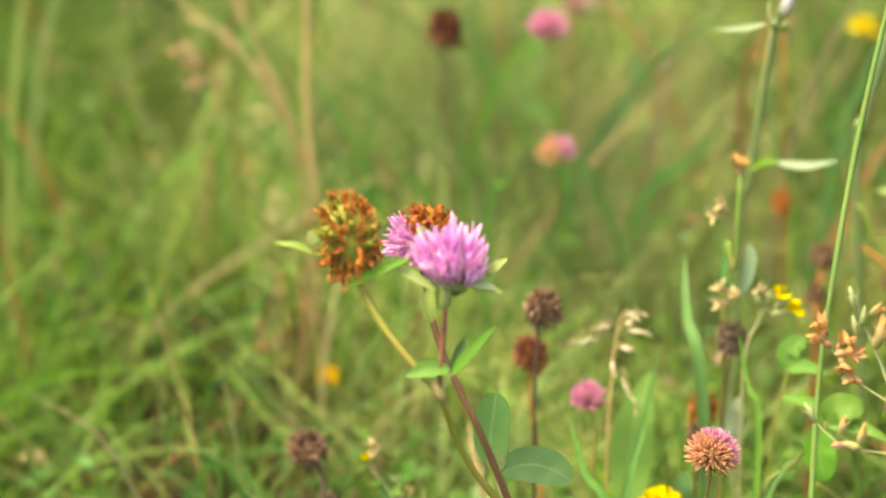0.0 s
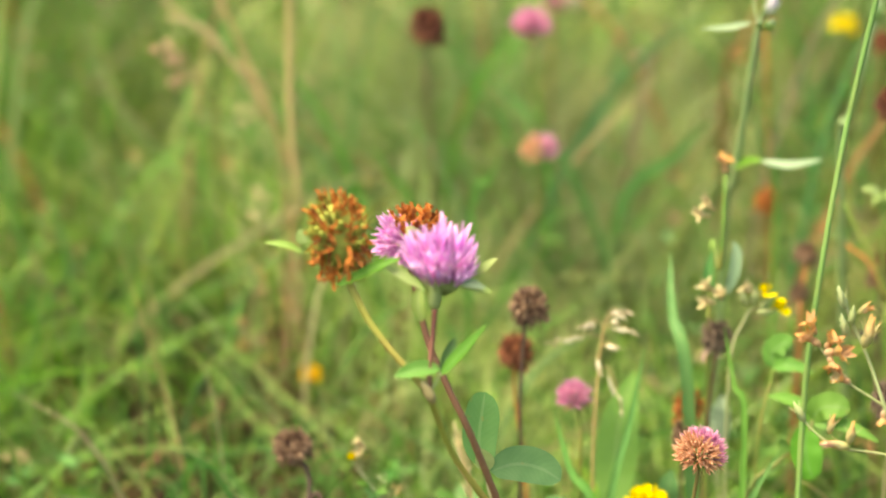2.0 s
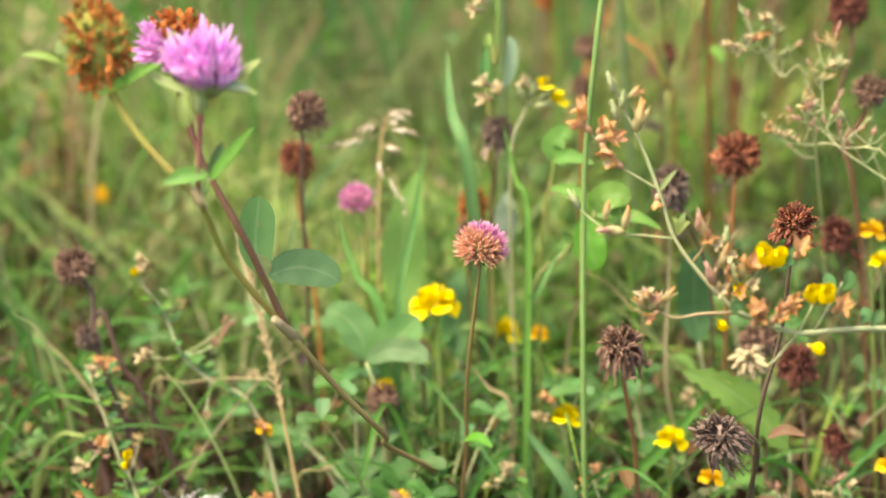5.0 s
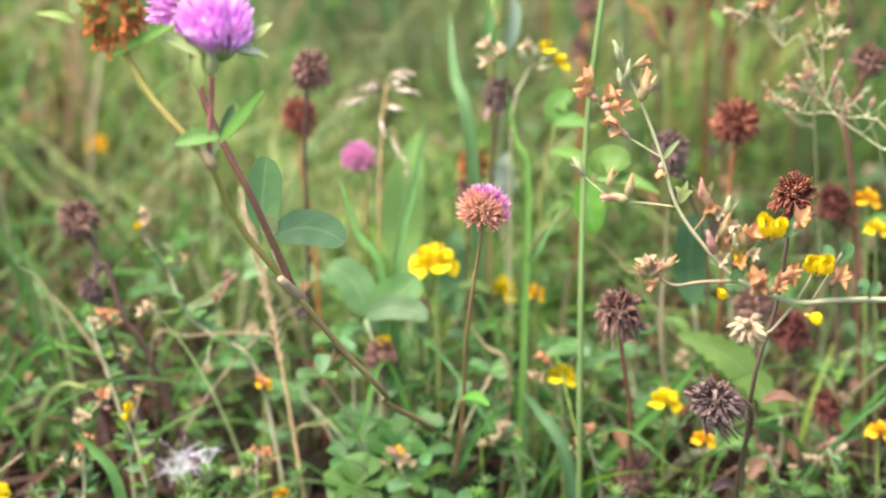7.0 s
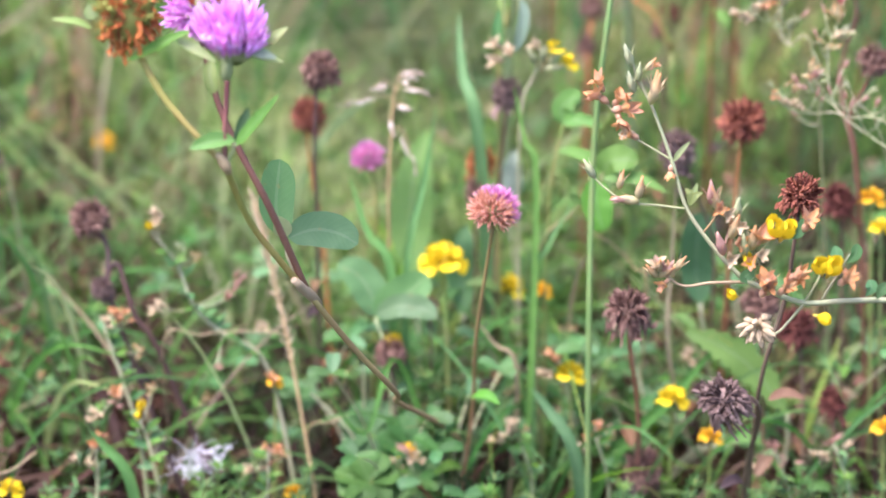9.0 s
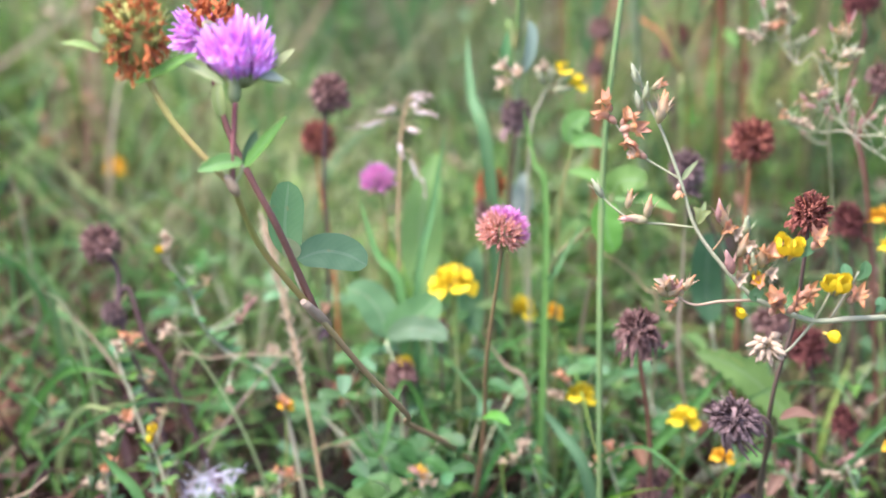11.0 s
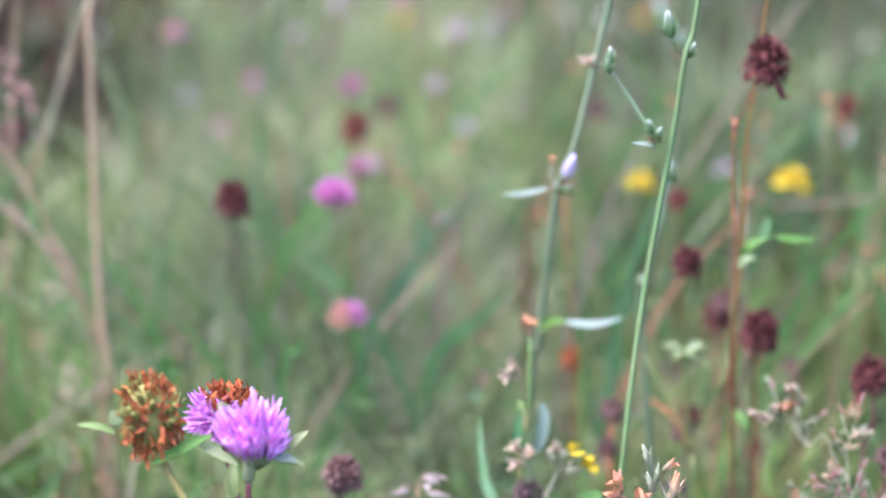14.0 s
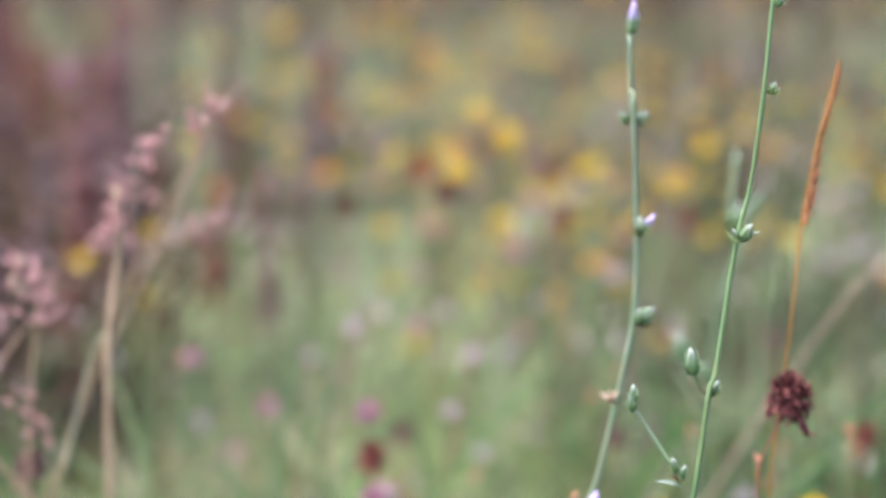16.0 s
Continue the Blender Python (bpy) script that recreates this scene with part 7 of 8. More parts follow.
# rusty grass spike beside the tall clover
spike = thing("grass_spike", (0.1696, 1.3734, 0.0000), "thin rusty-orange grass stalk with a narrow seed spike", "grass")
stem(spike, [spike.location, (0.1581, 1.3314, 0.2436), (0.1599, 1.3246, 0.3139), (0.1607, 1.3249, 0.3829), (0.1647, 1.3245, 0.4217), (0.1697, 1.3170, 0.4803), (0.1745, 1.3264, 0.5241), (0.1819, 1.3283, 0.5667), (0.1892, 1.3312, 0.5936), (0.1932, 1.3328, 0.6109)], 0.0008, 0.0006, "stem_gold")
bm = bmesh.new()
rk = random.Random(2)
for i in range(60):
    t = i / 59
    c = V((0.1757, 1.3263, 0.5241)).lerp(V((0.1932, 1.3326, 0.6091)), t) + V((0.0008 * math.sin(t * 9), 0, 0)) - spike.location
    a = i * 2.4
    lathe(bm, [(0.0003, 0), (0.0012, 0.0015), (0.0011, 0.004), (0.0003, 0.0075)], aim(c, (0.25 + 0.35 * math.cos(a), 0.35 * math.sin(a), 1), 0, rk.uniform(0.7, 1.1) * (1.15 - 0.6 * t)), 5)
part("seed_spike", bm, M["rust_pale"], spike, "narrow rusty seed spike")
rust = thing("dry_stalk", (0.1647, 1.3557, 0.0000), "thin red-brown dry stalk", "wild plant", "dry stalks")
stem(rust, [rust.location, (0.1559, 1.3124, 0.3080), (0.1531, 1.3159, 0.3497), (0.1526, 1.3182, 0.3929)], 0.0008, 0.0006, "stem_rust")
bit(rust, "bud", DRY, (0.1526, 1.3180, 0.3920), (0.05, -0.2, 1), 0.9)
fork_y = thing("forked_stalk", (0.1432, 1.3261, 0.0000), "yellow-green forked stalk with young leaves", "wild plant")
stem(fork_y, [fork_y.location, (0.1408, 1.3327, 0.1218), (0.1377, 1.3423, 0.1903)], 0.0014, 0.0013, "stem_green")
stem(fork_y, [(0.1377, 1.3423, 0.1903), (0.1486, 1.3514, 0.2148), (0.1589, 1.3541, 0.2522), (0.1517, 1.3297, 0.2373), (0.1588, 1.3312, 0.3016)], 0.0012, 0.001, "stem_green", "branch")
stem(fork_y, [(0.1377, 1.3423, 0.1903), (0.1290, 1.3520, 0.2112), (0.1209, 1.3582, 0.2247), (0.1112, 1.3656, 0.2413)], 0.0011, 0.0008, "stem_green", "branch")
stem(fork_y, [(0.1377, 1.3423, 0.1903), (0.1283, 1.3607, 0.2058), (0.1160, 1.3748, 0.2110)], 0.0011, 0.0008, "stem_rust", "branch")
stem(fork_y, [(0.1377, 1.3423, 0.1903), (0.1330, 1.3472, 0.2272), (0.1324, 1.3556, 0.2484)], 0.0011, 0.0008, "stem_green", "branch")
for px, w in (((0.1197, 1.3534, 0.2535), 0.006), ((0.1439, 1.3512, 0.2542), 0.006), ((0.1369, 1.3446, 0.2491), 0.005), ((0.1257, 1.3454, 0.2482), 0.005), ((0.1476, 1.3509, 0.2404), 0.005)):
    leaf(fork_y, [(0.1324, 1.3554, 0.2478), V((0.1324, 1.3556, 0.2484)).lerp(V(px), 0.5) + V((0, 0, 0.002)), px], w, "leaf_pale", LENS, (0, -0.7, 1), 0.35)
for a, b, c, m in (((0.1603, 1.3150, 0.3171), (0.1623, 1.3082, 0.3293), (0.1761, 1.3086, 0.3358), "leaf"), ((0.1761, 1.3081, 0.3343), (0.1868, 1.3063, 0.3333), (0.1984, 1.3048, 0.3338), "leaf"), ((0.1691, 1.3084, 0.3325), (0.1709, 1.3102, 0.3385), (0.1731, 1.3120, 0.3451), "leaf_blue"), ((0.1561, 1.3049, 0.3172), (0.1596, 1.3041, 0.3224), (0.1657, 1.3040, 0.3241), "leaf_pale")):
    leaf(fork_y, [a, b, c], 0.006, m, LENS, (0, -0.7, 1), 0.3)


# ---- leaves standing by themselves in the middle ----
def leafy(name, base, label, stalks, leaves, group="leafy herbs"):
    p = thing(name, base, label, "wild plant", group)
    for pts, r, m in stalks:
        stem(p, pts, r, r * 0.8, m)
    for pts, w, m, prof in leaves:
        leaf(p, pts, w, m, prof, (0.15, -0.8, 0.8), 0.22, ripple=0.05)
    return p


BC = (-0.0208, 1.1480, 0.0000)
leafy("clover_leaves", BC, "broad bluish-green clover leaves low in the grass",
      [([BC, (-0.0227, 1.1663, 0.0785), (-0.0305, 1.1767, 0.1056)], 0.0009, "stem_grey")],
      [([(-0.0305, 1.1772, 0.1064), (-0.0215, 1.1787, 0.1133), (-0.0110, 1.1805, 0.1210), (-0.0029, 1.1845, 0.1282)], 0.020, "leaf_blue", OVAL), ([(-0.0305, 1.1772, 0.1064), (-0.0321, 1.1818, 0.1149), (-0.0398, 1.1874, 0.1255), (-0.0514, 1.1899, 0.1310)], 0.019, "leaf_blue", OVAL),
       ([(-0.0299, 1.1756, 0.1080), (-0.0184, 1.1742, 0.1141), (-0.0063, 1.1720, 0.1144), (0.0022, 1.1676, 0.1111)], 0.013, "leaf_blue", OVAL)])
BR = (0.0614, 1.1510, 0.0000)
leafy("clover_leaves", BR, "young green clover leaves on thin stalks",
      [([BR, (0.0613, 1.1997, 0.1509), (0.0681, 1.2167, 0.1965), (0.0687, 1.2190, 0.2014)], 0.0008, "stem_green"), ([BR, (0.0555, 1.1887, 0.1293), (0.0746, 1.1980, 0.1587), (0.0877, 1.2001, 0.1746), (0.0897, 1.2027, 0.1801)], 0.0011, "stem_green")],
      [([(0.0687, 1.2190, 0.2014), (0.0680, 1.2224, 0.2088), (0.0739, 1.2242, 0.2136), (0.0775, 1.2236, 0.2126)], 0.012, "leaf", OVAL), ([(0.0687, 1.2190, 0.2014), (0.0769, 1.2175, 0.2045), (0.0894, 1.2132, 0.2023)], 0.008, "leaf", LENS),
       ([(0.0897, 1.2024, 0.1796), (0.0830, 1.2063, 0.1866), (0.0740, 1.2084, 0.1898), (0.0656, 1.2090, 0.1901)], 0.007, "leaf", LENS), ([(0.0891, 1.2027, 0.1801), (0.0933, 1.2031, 0.1866), (0.1006, 1.2013, 0.1892), (0.1081, 1.2002, 0.1882)], 0.015, "leaf", OVAL),
       ([(0.0897, 1.2016, 0.1779), (0.1009, 1.1994, 0.1802), (0.1126, 1.1953, 0.1790), (0.1240, 1.1918, 0.1741)], 0.007, "leaf", LENS), ([(0.0885, 1.2014, 0.1773), (0.0861, 1.1956, 0.1702), (0.0876, 1.1889, 0.1618), (0.0906, 1.1850, 0.1547)], 0.016, "leaf", OVAL),
       ([(0.0788, 1.1959, 0.1649), (0.0747, 1.1955, 0.1684), (0.0725, 1.1950, 0.1720)], 0.006, "leaf", LENS)])
def big_leaf(name, base, foot, pts, width, mat, prof, label, teeth=0.0):
    """One large leaf on its own stalk."""
    p = thing(name, base, label, "leaf", "large leaves")
    stem(p, [base, V(base).lerp(V(foot), 0.6) + V((0.004, 0, 0)), foot], 0.0014, 0.001, "stem_grey", "petiole")
    return leaf(p, [foot, *pts], width, mat, prof, (0.2, -0.9, 0.5), 0.2, "blade", teeth=teeth, steps=6)


big_leaf("dandelion_leaf", (0.1832, 1.1507, 0.0000), (0.1896, 1.1480, 0.0653), [(0.1717, 1.1578, 0.0856), (0.1533, 1.1627, 0.0982), (0.1339, 1.1681, 0.1036)], 0.020, "leaf", LENS, "long toothed green leaf lying over the grass", 0.28)
big_leaf("dock_leaf", (-0.0094, 1.2279, 0.0000), (-0.0125, 1.2435, 0.0956), [(-0.0127, 1.2568, 0.1209), (-0.0104, 1.2606, 0.1508), (-0.0037, 1.2712, 0.1730)], 0.024, "leaf_dock", LENS, "broad pale green dock leaf standing upright")
big_leaf("dock_leaf", (0.0473, 1.2545, 0.0000), (0.0426, 1.2787, 0.1211), [(0.0428, 1.2830, 0.1298), (0.0443, 1.2796, 0.1457), (0.0461, 1.2839, 0.1550)], 0.014, "leaf_white", LENS, "pale greyish-green dock leaf standing upright")
big_leaf("dock_leaf", (0.1514, 1.1946, 0.0000), (0.1463, 1.2035, 0.1013), [(0.1440, 1.2126, 0.1175), (0.1440, 1.2123, 0.1385), (0.1478, 1.2175, 0.1497)], 0.020, "leaf_blue", OVAL, "large pale green leaf behind the sprig")
big_leaf("dock_leaf", (0.0131, 1.2550, 0.0000), (0.0172, 1.2329, 0.0765), [(0.0161, 1.2421, 0.0931), (0.0167, 1.2422, 0.1146), (0.0188, 1.2480, 0.1258)], 0.016, "leaf_blue", LENS, "broad green leaf behind the yellow flower")


def lobed_leaf(centre, size, tilt, label, seed):
    """A round leaf of seven overlapping lobes on a short stalk."""
    rng = random.Random(seed)
    c = V(centre)
    p = thing("cranesbill_leaf", (c.x, c.y + 0.03, 0), label, "leaf", "large leaves")
    stem(p, [p.location, c + V((0, 0.012, -0.012)), c], 0.0011, 0.0008, "stem_grey", "petiole")
    bm = bmesh.new()
    for k in range(7):
        a = math.tau * k / 7.6 + 0.3
        d = V((math.cos(a), math.sin(a) * 0.9, tilt * math.sin(a) + rng.uniform(-0.05, 0.12)))
        r = size * rng.uniform(0.88, 1.08)
        strip(bm, [loc(p, c), loc(p, c + d * r * 0.5 + V((0, 0, 0.0012 * (k % 3)))), loc(p, c + d * r)], size * 0.92, OBOVATE, (0, -0.2, 1), 0.22, 5, 0, 0.05, 0.08)
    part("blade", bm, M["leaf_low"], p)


for at, size, seed in (((-0.0318, 1.1599, 0.045), 0.019, 1), ((-0.0102, 1.1403, 0.045), 0.021, 2), ((-0.0337, 1.1173, 0.040), 0.018, 3), ((-0.0069, 1.1190, 0.035), 0.016, 4)):
    lobed_leaf(at, size, 0.55, "round lobed green leaf low in the grass", seed)
rl = random.Random(19)
for spot, n in (((-0.0177, 1.1432, 0.0000), 4), ((0.0675, 1.1938, 0.0000), 5), ((0.1355, 1.2278, 0.0000), 5), ((-0.2223, 1.3380, 0.0000), 3), ((0.1780, 1.3448, 0.0000), 5), ((-0.1483, 1.5297, 0.0000), 4), ((-0.1333, 1.6793, 0.0000), 4), ((0.0888, 1.6952, 0.0000), 6), ((0.0308, 1.9001, 0.0000), 6), ((0.0318, 1.4715, 0.0000), 5), ((0.0066, 1.1328, 0.0000), 5), ((-0.0361, 1.1541, 0.0000), 4), ((0.0308, 1.2288, 0.0000), 5), ((0.1219, 1.1637, 0.0000), 4), ((0.2101, 1.1932, 0.0000), 5), ((-0.1455, 1.2380, 0.0000), 4), ((-0.1096, 1.2676, 0.0000), 4), ((0.1791, 1.2237, 0.0000), 4), ((-0.0626, 1.2140, 0.0000), 4)):
    p = thing("clover_leaves", spot, "cluster of three-part green clover leaves", "wild plant", "leafy herbs")
    for _ in range(n):
        a, q = rl.uniform(0, 6.28), rl.uniform(0.02, 0.055)
        top = V(spot) + V((math.cos(a) * q, math.sin(a) * q, rl.uniform(0.03, 0.10)))
        stem(p, [spot, V(spot).lerp(top, 0.5) + V((0, 0, 0.012)), top], 0.0007, 0.0005, "stem_grey", "petiole")
        for k in range(3):
            b = a + (k - 1) * 1.9
            d = V((math.cos(b), math.sin(b), rl.uniform(-0.1, 0.5)))
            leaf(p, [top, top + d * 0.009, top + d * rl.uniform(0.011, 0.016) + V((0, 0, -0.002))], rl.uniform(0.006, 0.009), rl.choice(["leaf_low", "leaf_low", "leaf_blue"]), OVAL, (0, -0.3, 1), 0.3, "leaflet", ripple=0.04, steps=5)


def bedstraw(base, top, rng):
    """A thin square stalk with stars of narrow leaves, one above the other."""
    p = thing("bedstraw", base, "bright green bedstraw shoot with whorled narrow leaves", "wild plant", "bedstraw shoots")
    line = [base, V(base).lerp(V(top), 0.5) + V((rng.uniform(-0.006, 0.006), 0, 0)), top]
    stem(p, line, 0.0007, 0.0004, "stem_green")
    pts = spline(line, 6)
    for k in range(3, len(pts), 2):
        q, size = pts[k], 0.0085 * (1.15 - 0.5 * k / len(pts))
        bm = bmesh.new()
        for j in range(7):
            a = math.tau * j / 7 + k
            d = V((math.cos(a), math.sin(a), rng.uniform(0.2, 0.7)))
            strip(bm, [loc(p, q), loc(p, q + d * size * 0.5), loc(p, q + d * size)], 0.0015, LENS, (0, 0, 1), 0.2, 2)
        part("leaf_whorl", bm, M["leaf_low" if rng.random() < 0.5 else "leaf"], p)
    return p


rb = random.Random(77)
for b in ((0.1466, 1.1103, 0.0000), (0.1618, 1.1167, 0.0000), (0.1730, 1.1070, 0.0000), (0.2151, 1.1159, 0.0000), (0.2259, 1.1059, 0.0000), (0.1969, 1.1112, 0.0000), (0.2362, 1.1199, 0.0000), (0.0186, 1.1189, 0.0000), (0.0336, 1.1162, 0.0000), (-0.2077, 1.1135, 0.0000), (-0.1011, 1.1189, 0.0000), (0.1263, 1.1165, 0.0000),
          (0.1889, 1.1207, 0.0000), (0.1059, 1.1248, 0.0000), (-0.0776, 1.1257, 0.0000), (-0.1215, 1.1122, 0.0000)):
    for _ in range(2):
        q = V(b) + V((rb.uniform(-0.012, 0.012), rb.uniform(-0.02, 0.03), 0))
        bedstraw(q, q + V((rb.uniform(-0.012, 0.012), rb.uniform(-0.02, 0), rb.uniform(0.035, 0.06))), rb)
for _ in range(60):
    a, d = rb.uniform(-0.2, 0.2), rb.uniform(1.13, 1.42)
    q = V((math.sin(a) * d, math.cos(a) * d, 0))
    if bare(q.x, q.y) and rb.random() < 0.6:
        continue
    bedstraw(q, q + V((rb.uniform(-0.02, 0.02), rb.uniform(-0.02, 0.01), rb.uniform(0.04, 0.10))), rb)

# ---- medick sprigs in the middle ----
def medick(line, label, tips, leaflets, rng, r=0.0011, mat="stem_grey", whole=False):
    p = thing("medick_sprig", (line[0][0], line[0][1], 0), label, "wild plant", "medick sprigs")
    stem(p, line, r * 1.2, r * 0.6, mat)
    for at, kind, s in tips:
        near = min((V(q) for q in line), key=lambda q: (q - V(at)).length)
        if (near - V(at)).length > 0.004:
            stem(p, [near, near.lerp(V(at), 0.5) + V((0, 0, -0.002)), at], 0.0005, 0.0004, mat, "twig")
        me = {"y": CUP, "o": DRY, "t": DRY_TAN, "p": SLIM, "g": SLIM_GREY, "k": SLIM_PINK}[kind]
        for k in range(1 if kind == "y" else 3):
            bit(p, "flower" if kind == "y" else "pod", me, V(at) + V((rng.uniform(-1, 1), rng.uniform(-1, 1), rng.uniform(-1, 1))) * 0.0025, (rng.uniform(-0.8, 0.8), rng.uniform(-0.7, 0.2), rng.uniform(0.2, 1)), s * 0.74, 3.14)
    pts = spline(line, 6)
    for k in range(leaflets):
        q = pts[int(len(pts) * (0.25 + 0.7 * k / leaflets))]
        a = rng.uniform(0, 6.28)
        bm = bmesh.new()
        for j in (-0.6, 0, 0.6):
            d = V((math.cos(a + j), math.sin(a + j), rng.uniform(0.1, 0.8)))
            if whole:
                s = rng.uniform(0.009, 0.014)
                strip(bm, [loc(p, q), loc(p, q + d * s * 0.5), loc(p, q + d * s)], s * rng.uniform(0.20, 0.32), OBOVATE, (0, -0.4, 1), 0.3, 3)
                continue
            leaf(p, [q, q + d * 0.004, q + d * rng.uniform(0.007, 0.010)], 0.0030, rng.choice(["leaf_blue", "leaf"]), OBOVATE, (0, -0.4, 1), 0.3, "leaflet", steps=3)
        if whole:
            part("leaf", bm, M[rng.choice(["leaf_blue", "leaf", "leaf_low"])], p)
        else:
            bm.free()
    return p


rm = random.Random(61)
medick([(-0.0687, 1.1326, 0.0000), (-0.0875, 1.1608, 0.0828), (-0.1117, 1.1687, 0.0999), (-0.1269, 1.1744, 0.1128), (-0.1361, 1.1843, 0.1330), (-0.1466, 1.1896, 0.1454)], "grey-green medick sprig with a yellow bud and papery husks",
       [((-0.1491, 1.1873, 0.1510), "y", 0.75), ((-0.1473, 1.1904, 0.1518), "p", 1.0), ((-0.1450, 1.1933, 0.1570), "t", 1.0), ((-0.1324, 1.1870, 0.1419), "g", 0.7), ((-0.1293, 1.1844, 0.1364), "p", 0.7), ((-0.1428, 1.1686, 0.1148), "t", 1.1), ((-0.1071, 1.1750, 0.1195), "k", 1.2), ((-0.1057, 1.1787, 0.1261), "k", 1.0), ((-0.1147, 1.1559, 0.0871), "k", 0.8), ((-0.0842, 1.1542, 0.0797), "o", 0.8)], 12, rm)
medick([(-0.1485, 1.1151, 0.0000), (-0.1535, 1.1307, 0.0530), (-0.1629, 1.1468, 0.0815), (-0.1706, 1.1565, 0.1000), (-0.1737, 1.1606, 0.1079)], "grey-green medick sprig with orange withered flowers",
       [((-0.1676, 1.1631, 0.1152), "o", 1.0), ((-0.1728, 1.1595, 0.1103), "t", 0.9), ((-0.1646, 1.1612, 0.1111), "o", 0.7), ((-0.1546, 1.1537, 0.0956), "p", 0.9), ((-0.1682, 1.1394, 0.0789), "o", 1.0), ((-0.1651, 1.1374, 0.0750), "k", 0.9), ((-0.1782, 1.1313, 0.0681), "t", 0.9)], 12, rm)
medick([(-0.1392, 1.1123, 0.0000), (-0.1470, 1.1244, 0.0500), (-0.1532, 1.1333, 0.0654)], "low medick sprig with a yellow star flower",
       [((-0.1552, 1.1356, 0.0738), "y", 0.9), ((-0.1581, 1.1340, 0.0719), "y", 0.7), ((-0.1476, 1.1424, 0.0791), "p", 0.9), ((-0.1442, 1.1295, 0.0574), "g", 0.8)], 8, rm)
medick([(0.2800, 1.1807, 0.0000), (0.2524, 1.1816, 0.1954), (0.2366, 1.1843, 0.2044), (0.2162, 1.1893, 0.2173), (0.2075, 1.1943, 0.2247), (0.1987, 1.1985, 0.2307)], "pale dry medick branch with papery husks",
       [((0.1954, 1.1981, 0.2341), "k", 1.2), ((0.1930, 1.2008, 0.2393), "p", 1.1), ((0.2012, 1.1979, 0.2358), "g", 1.0)], 0, rm, 0.0006)
pale = medick([(0.2771, 1.1813, 0.0000), (0.2466, 1.1838, 0.1975), (0.2133, 1.1910, 0.2198), (0.1989, 1.1936, 0.2200), (0.1873, 1.1957, 0.2206), (0.1791, 1.1992, 0.2254)], "pale grey-green medick branch with open husks",
              [((0.1759, 1.1980, 0.2271), "o", 0.6), ((0.1834, 1.1979, 0.2292), "p", 0.9), ((0.1870, 1.1944, 0.2228), "t", 0.9)], 0, rm, 0.0005)
medick([(0.2800, 1.1965, 0.0000), (0.2359, 1.1934, 0.2026), (0.2096, 1.1980, 0.2230), (0.2054, 1.2081, 0.2442), (0.2087, 1.2145, 0.2607)], "pale dry medick twig with long husks",
       [((0.2083, 1.2130, 0.2629), "p", 1.3), ((0.2099, 1.2100, 0.2562), "g", 1.2), ((0.2043, 1.2085, 0.2504), "p", 1.0), ((0.2143, 1.2088, 0.2552), "t", 1.0)], 0, rm, 0.0005)
medick([(0.2310, 1.2379, 0.0000), (0.2018, 1.2224, 0.2315), (0.1863, 1.2257, 0.2445), (0.1772, 1.2320, 0.2563), (0.1726, 1.2359, 0.2643)], "grey-green medick twig with faded blossoms",
       [((0.1738, 1.2332, 0.2638), "o", 0.9), ((0.1680, 1.2321, 0.2593), "t", 0.9), ((0.1840, 1.2325, 0.2658), "g", 1.2), ((0.1872, 1.2276, 0.2550), "g", 1.0), ((0.1795, 1.2358, 0.2724), "t", 1.0), ((0.1622, 1.2317, 0.2563), "t", 1.0)], 0, rm, 0.0005)
# fine side twigs with slender pods on the four dry branches
fine = random.Random(83)
for branch in [o for o in scene.objects if o.get("label", "") in ("pale dry medick branch with papery husks", "pale grey-green medick branch with open husks", "pale dry medick twig with long husks", "grey-green medick twig with faded blossoms")]:
    stalk_part = next(c for c in branch.children if c.name.startswith("stem"))
    tops = [branch.location + v.co for v in stalk_part.data.vertices if v.co.z > 0.19]
    for _ in range(9):
        q = fine.choice(tops)
        tip = q + V((fine.uniform(-0.014, 0.014), fine.uniform(-0.006, 0.006), fine.uniform(0.004, 0.015)))
        stem(branch, [q, q.lerp(tip, 0.5) + V((0, 0, -0.002)), tip], 0.0004, 0.0003, "stem_grey", "twig", n=5, steps=3)
        bit(branch, "pod", fine.choice([SLIM_GREY, SLIM_PINK, SLIM_PINK]), tip, (tip.x - q.x, tip.y - q.y, 0.012), fine.uniform(0.5, 0.75))
low = random.Random(8)
for b, t in (((0.0519, 1.1239, 0.0000), (0.0438, 1.1402, 0.0615)), ((0.0909, 1.1224, 0.0000), (0.0866, 1.1362, 0.0592)), ((-0.0097, 1.1175, 0.0000), (-0.0139, 1.1297, 0.0516)), ((0.1888, 1.1142, 0.0000), (0.1804, 1.1239, 0.0574)), ((0.2216, 1.1171, 0.0000), (0.2116, 1.1254, 0.0603)), ((-0.1010, 1.1140, 0.0000), (-0.0861, 1.1271, 0.0525)), ((-0.1894, 1.1089, 0.0000), (-0.1759, 1.1208, 0.0590)), ((0.0763, 1.1531, 0.0000), (0.0680, 1.1647, 0.0874))):
    medick([b, V(b).lerp(V(t), 0.5) + V((0.006, 0, 0)), t], "low medick sprig with pale withered blossoms", [(t, low.choice("tok"), 1.0), (V(t) + V((0.008, 0, -0.006)), low.choice("tpk"), 0.9), (V(t) + V((-0.007, 0, -0.012)), "t", 0.9)], 7, low)

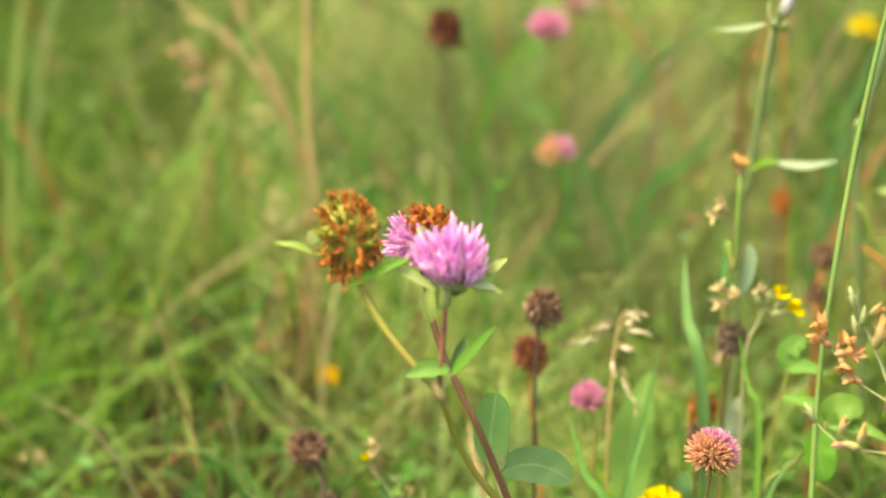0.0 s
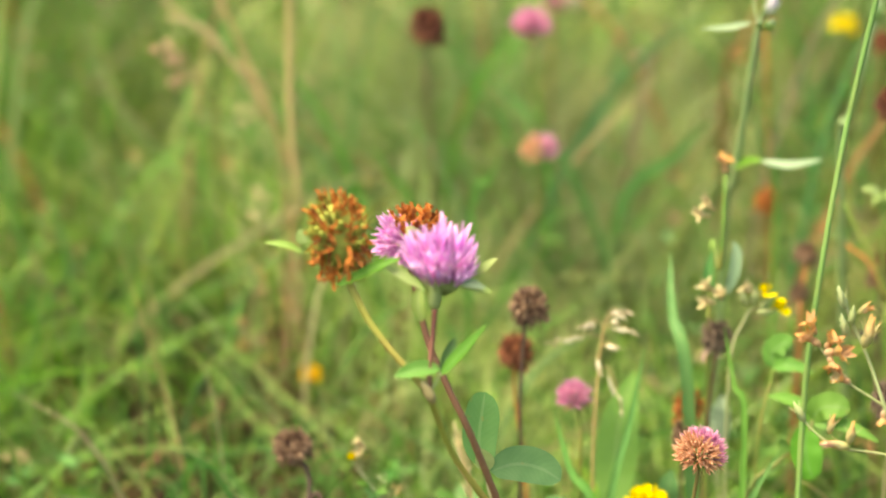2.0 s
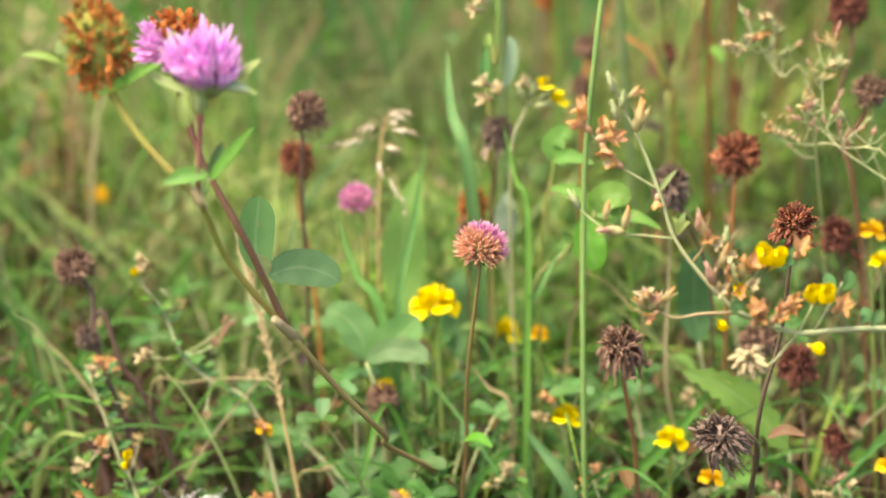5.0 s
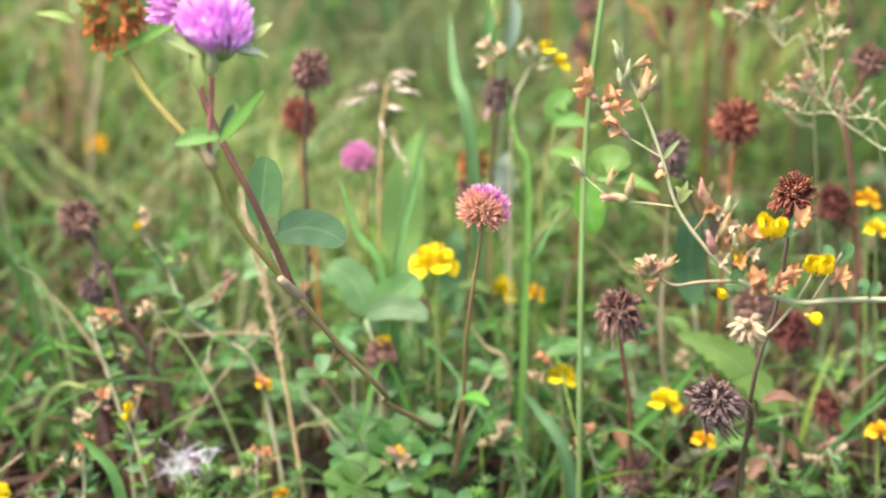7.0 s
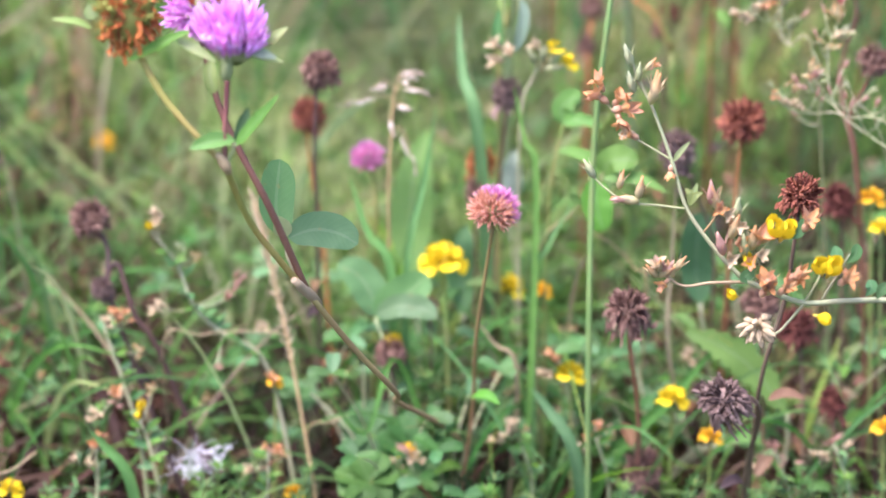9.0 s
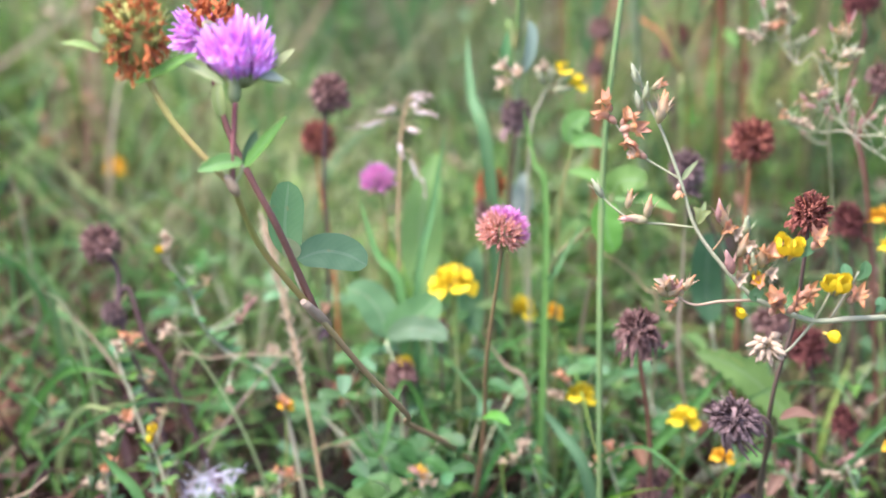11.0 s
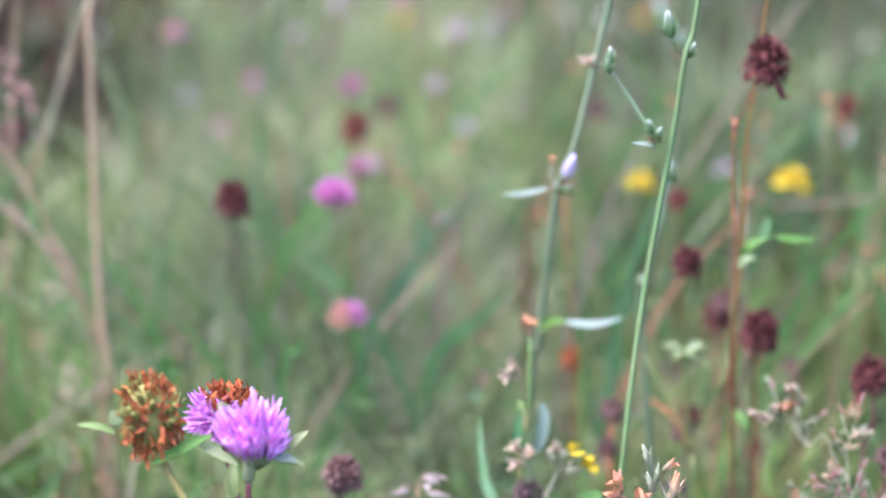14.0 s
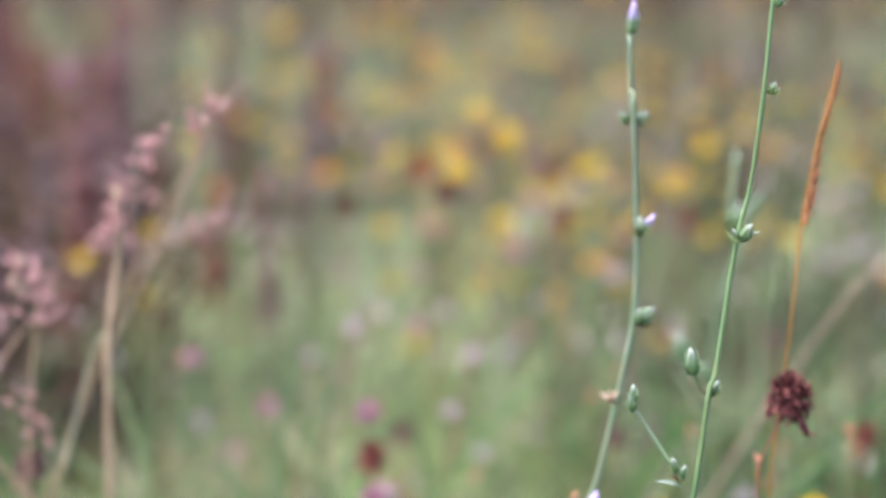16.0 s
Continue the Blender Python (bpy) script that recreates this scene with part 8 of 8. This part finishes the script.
# ---- grass panicle, seed spike and straws ----
pan = thing("grass_panicle", (-0.0215, 1.1848, 0.0000), "straw-coloured grass panicle with nodding spikelets", "grass")
stem(pan, [pan.location, (-0.0240, 1.2121, 0.1437), (-0.0231, 1.2284, 0.1867), (-0.0215, 1.2386, 0.2088), (-0.0185, 1.2423, 0.2171)], 0.0009, 0.0005, "stem_tan")
rp = random.Random(4)
for a, b, c in (((-0.0212, 1.2392, 0.2102), (-0.0182, 1.2411, 0.2176), (-0.0091, 1.2414, 0.2202)), ((-0.0218, 1.2386, 0.2088), (-0.0160, 1.2399, 0.2149), (-0.0060, 1.2374, 0.2111)), ((-0.0215, 1.2398, 0.2115), (-0.0258, 1.2404, 0.2162), (-0.0318, 1.2382, 0.2138)), ((-0.0227, 1.2379, 0.2074), (-0.0318, 1.2369, 0.2087), (-0.0484, 1.2336, 0.2047)),
                ((-0.0226, 1.2348, 0.2005), (-0.0196, 1.2355, 0.2052), (-0.0150, 1.2342, 0.2042)), ((-0.0232, 1.2329, 0.1963), (-0.0241, 1.2329, 0.1996), (-0.0219, 1.2288, 0.1925)), ((-0.0231, 1.2310, 0.1922), (-0.0164, 1.2292, 0.1914), (-0.0101, 1.2201, 0.1739)), ((-0.0212, 1.2410, 0.2143), (-0.0173, 1.2426, 0.2210), (-0.0130, 1.2419, 0.2213))):
    stem(pan, [a, b, c], 0.0004, 0.0003, "stem_tan", "twig", n=5)
    bm = bmesh.new()
    for k in range(7):
        t = 0.40 + 0.60 * k / 6
        q = V(a) * (1 - t) ** 2 + V(b) * 2 * t * (1 - t) + V(c) * t * t - pan.location
        d = (V(c) - V(b)).normalized() + V((rp.uniform(-0.5, 0.5), rp.uniform(-0.5, 0.5), rp.uniform(-0.5, 0.5)))
        lathe(bm, [(0.0002, 0), (0.0006, 0.0013), (0.0007, 0.0026), (0.0001, 0.0054)], aim(q, d + V((0, 0, -0.35))), 5)
    part("spikelet", bm, M["cream"], pan)
LONG_HUSK = mesh_of("husk", lathe(bmesh.new(), [(0.0002, 0), (0.0007, 0.002), (0.0007, 0.005), (0.0001, 0.0095)], n=5), M["husk"])
stalk = thing("grass_spike", (-0.0595, 1.1232, 0.0000), "dry tan grass stalk with feathery husks", "grass")
line = [stalk.location, (-0.0624, 1.1260, 0.0322), (-0.0745, 1.1563, 0.0908), (-0.0820, 1.1721, 0.1197), (-0.0876, 1.1832, 0.1409), (-0.0947, 1.1948, 0.1646)]
stem(stalk, line, 0.0011, 0.0006, "stem_tan")
for q in spline(line[2:], 9):
    for s in (-1, 1):
        bit(stalk, "husk", LONG_HUSK, q, (s * rp.uniform(0.2, 0.7) - 0.15, rp.uniform(-0.5, 0.5), 1), rp.uniform(0.5, 1.0))
for pts in ([(-0.1426, 1.1600, 0.0994), (-0.1233, 1.1635, 0.1017), (-0.1054, 1.1659, 0.1029), (-0.0797, 1.1632, 0.1034)], [(-0.0656, 1.1374, 0.0586), (-0.0537, 1.1403, 0.0622), (-0.0448, 1.1425, 0.0652)], [(0.0855, 1.1965, 0.1477), (0.0976, 1.1924, 0.1415), (0.1082, 1.1860, 0.1313), (0.1143, 1.1799, 0.1210)], [(0.2937, 1.7413, 0.4264), (0.2676, 1.7398, 0.3982), (0.2209, 1.7317, 0.3340), (0.1693, 1.7170, 0.2583), (0.1469, 1.7237, 0.2051)],
            [(0.2013, 1.7027, 0.2226), (0.2291, 1.7014, 0.2295), (0.2607, 1.6980, 0.2328), (0.2952, 1.6937, 0.2371)], [(0.2463, 1.3929, 0.2700), (0.2174, 1.3880, 0.2433), (0.2001, 1.4007, 0.2133), (0.2098, 1.4240, 0.1995)], [(-0.2069, 1.1190, 0.0563), (-0.2182, 1.1127, 0.0497), (-0.2352, 1.1054, 0.0438)]):
    low_end = V(pts[-1]) if pts[-1][2] < pts[0][2] else V(pts[0])
    foot = V((low_end.x, low_end.y + 0.02, 0))
    p = thing("straw", foot, "long dry straw caught slanting between the stalks", "grass", "straws")
    order = pts if low_end == V(pts[0]) else pts[::-1]
    thick = 2.0 if pts[0][1] > 1.5 else 1.0
    stem(p, [foot, *order], 0.0006 * thick, 0.0004 * thick, "stem_tan")

# ---- silky seed fluff near the ground ----
fluff = thing("seed_fluff", (-0.1308, 1.1918, 0.0000), "tuft of silvery white silky seed hairs", "seeds")
bm = bmesh.new()
rf = random.Random(13)
for at in ((-0.1258, 1.1211, 0.0530), (-0.1177, 1.1212, 0.0559), (-0.1205, 1.1169, 0.0495), (-0.1110, 1.1207, 0.0499), (-0.1295, 1.1170, 0.0472)):
    o = V(at) - fluff.location
    for _ in range(13):
        d = V((rf.uniform(-1, 1.2), rf.uniform(-1, 0.6), rf.uniform(-0.2, 0.7))).normalized() * rf.uniform(0.7, 1.2)
        tube(bm, [o, o + d * 0.006 + V((0, 0, 0.001)), o + d * 0.014 + V((0, 0, -0.001))], 0.00011, 0.00006, 4, 2)
tube(bm, [V((0, 0, 0)), V((0, 0, 0.006)), V((-0.1228, 1.1203, 0.0512)) - fluff.location], 0.0009, 0.0005, 5, 2)
part("hairs", bm, M["fluff"], fluff)

# ---- scattered young clover and herbs that fill the meadow ----
fill = random.Random(55)
for k in range(150):
    near = k < 85
    d, a = fill.uniform(1.17, 1.5) if near else fill.uniform(1.5, 2.6), fill.uniform(-0.27, 0.2)
    x, y, z = math.sin(a) * d, math.cos(a) * d, fill.uniform(0.035, 0.085) * (1 + 1.5 * max(0, d - 1.25)) if near else fill.uniform(0.08, 0.2)
    if bare(x, y) and k % 4:
        continue
    b = (x, y, 0)
    t = (x + fill.uniform(-0.04, 0.04), y + fill.uniform(-0.03, 0.03), z)
    medick([b, V(b).lerp(V(t), 0.5), t], "leafy bluish-green medick sprig close to the ground" if near else "leafy green medick sprig among the grass", [(t, fill.choice("ttgpk"), 1.0)], 9 if near else 7, fill, 0.0008, "stem_green", True)
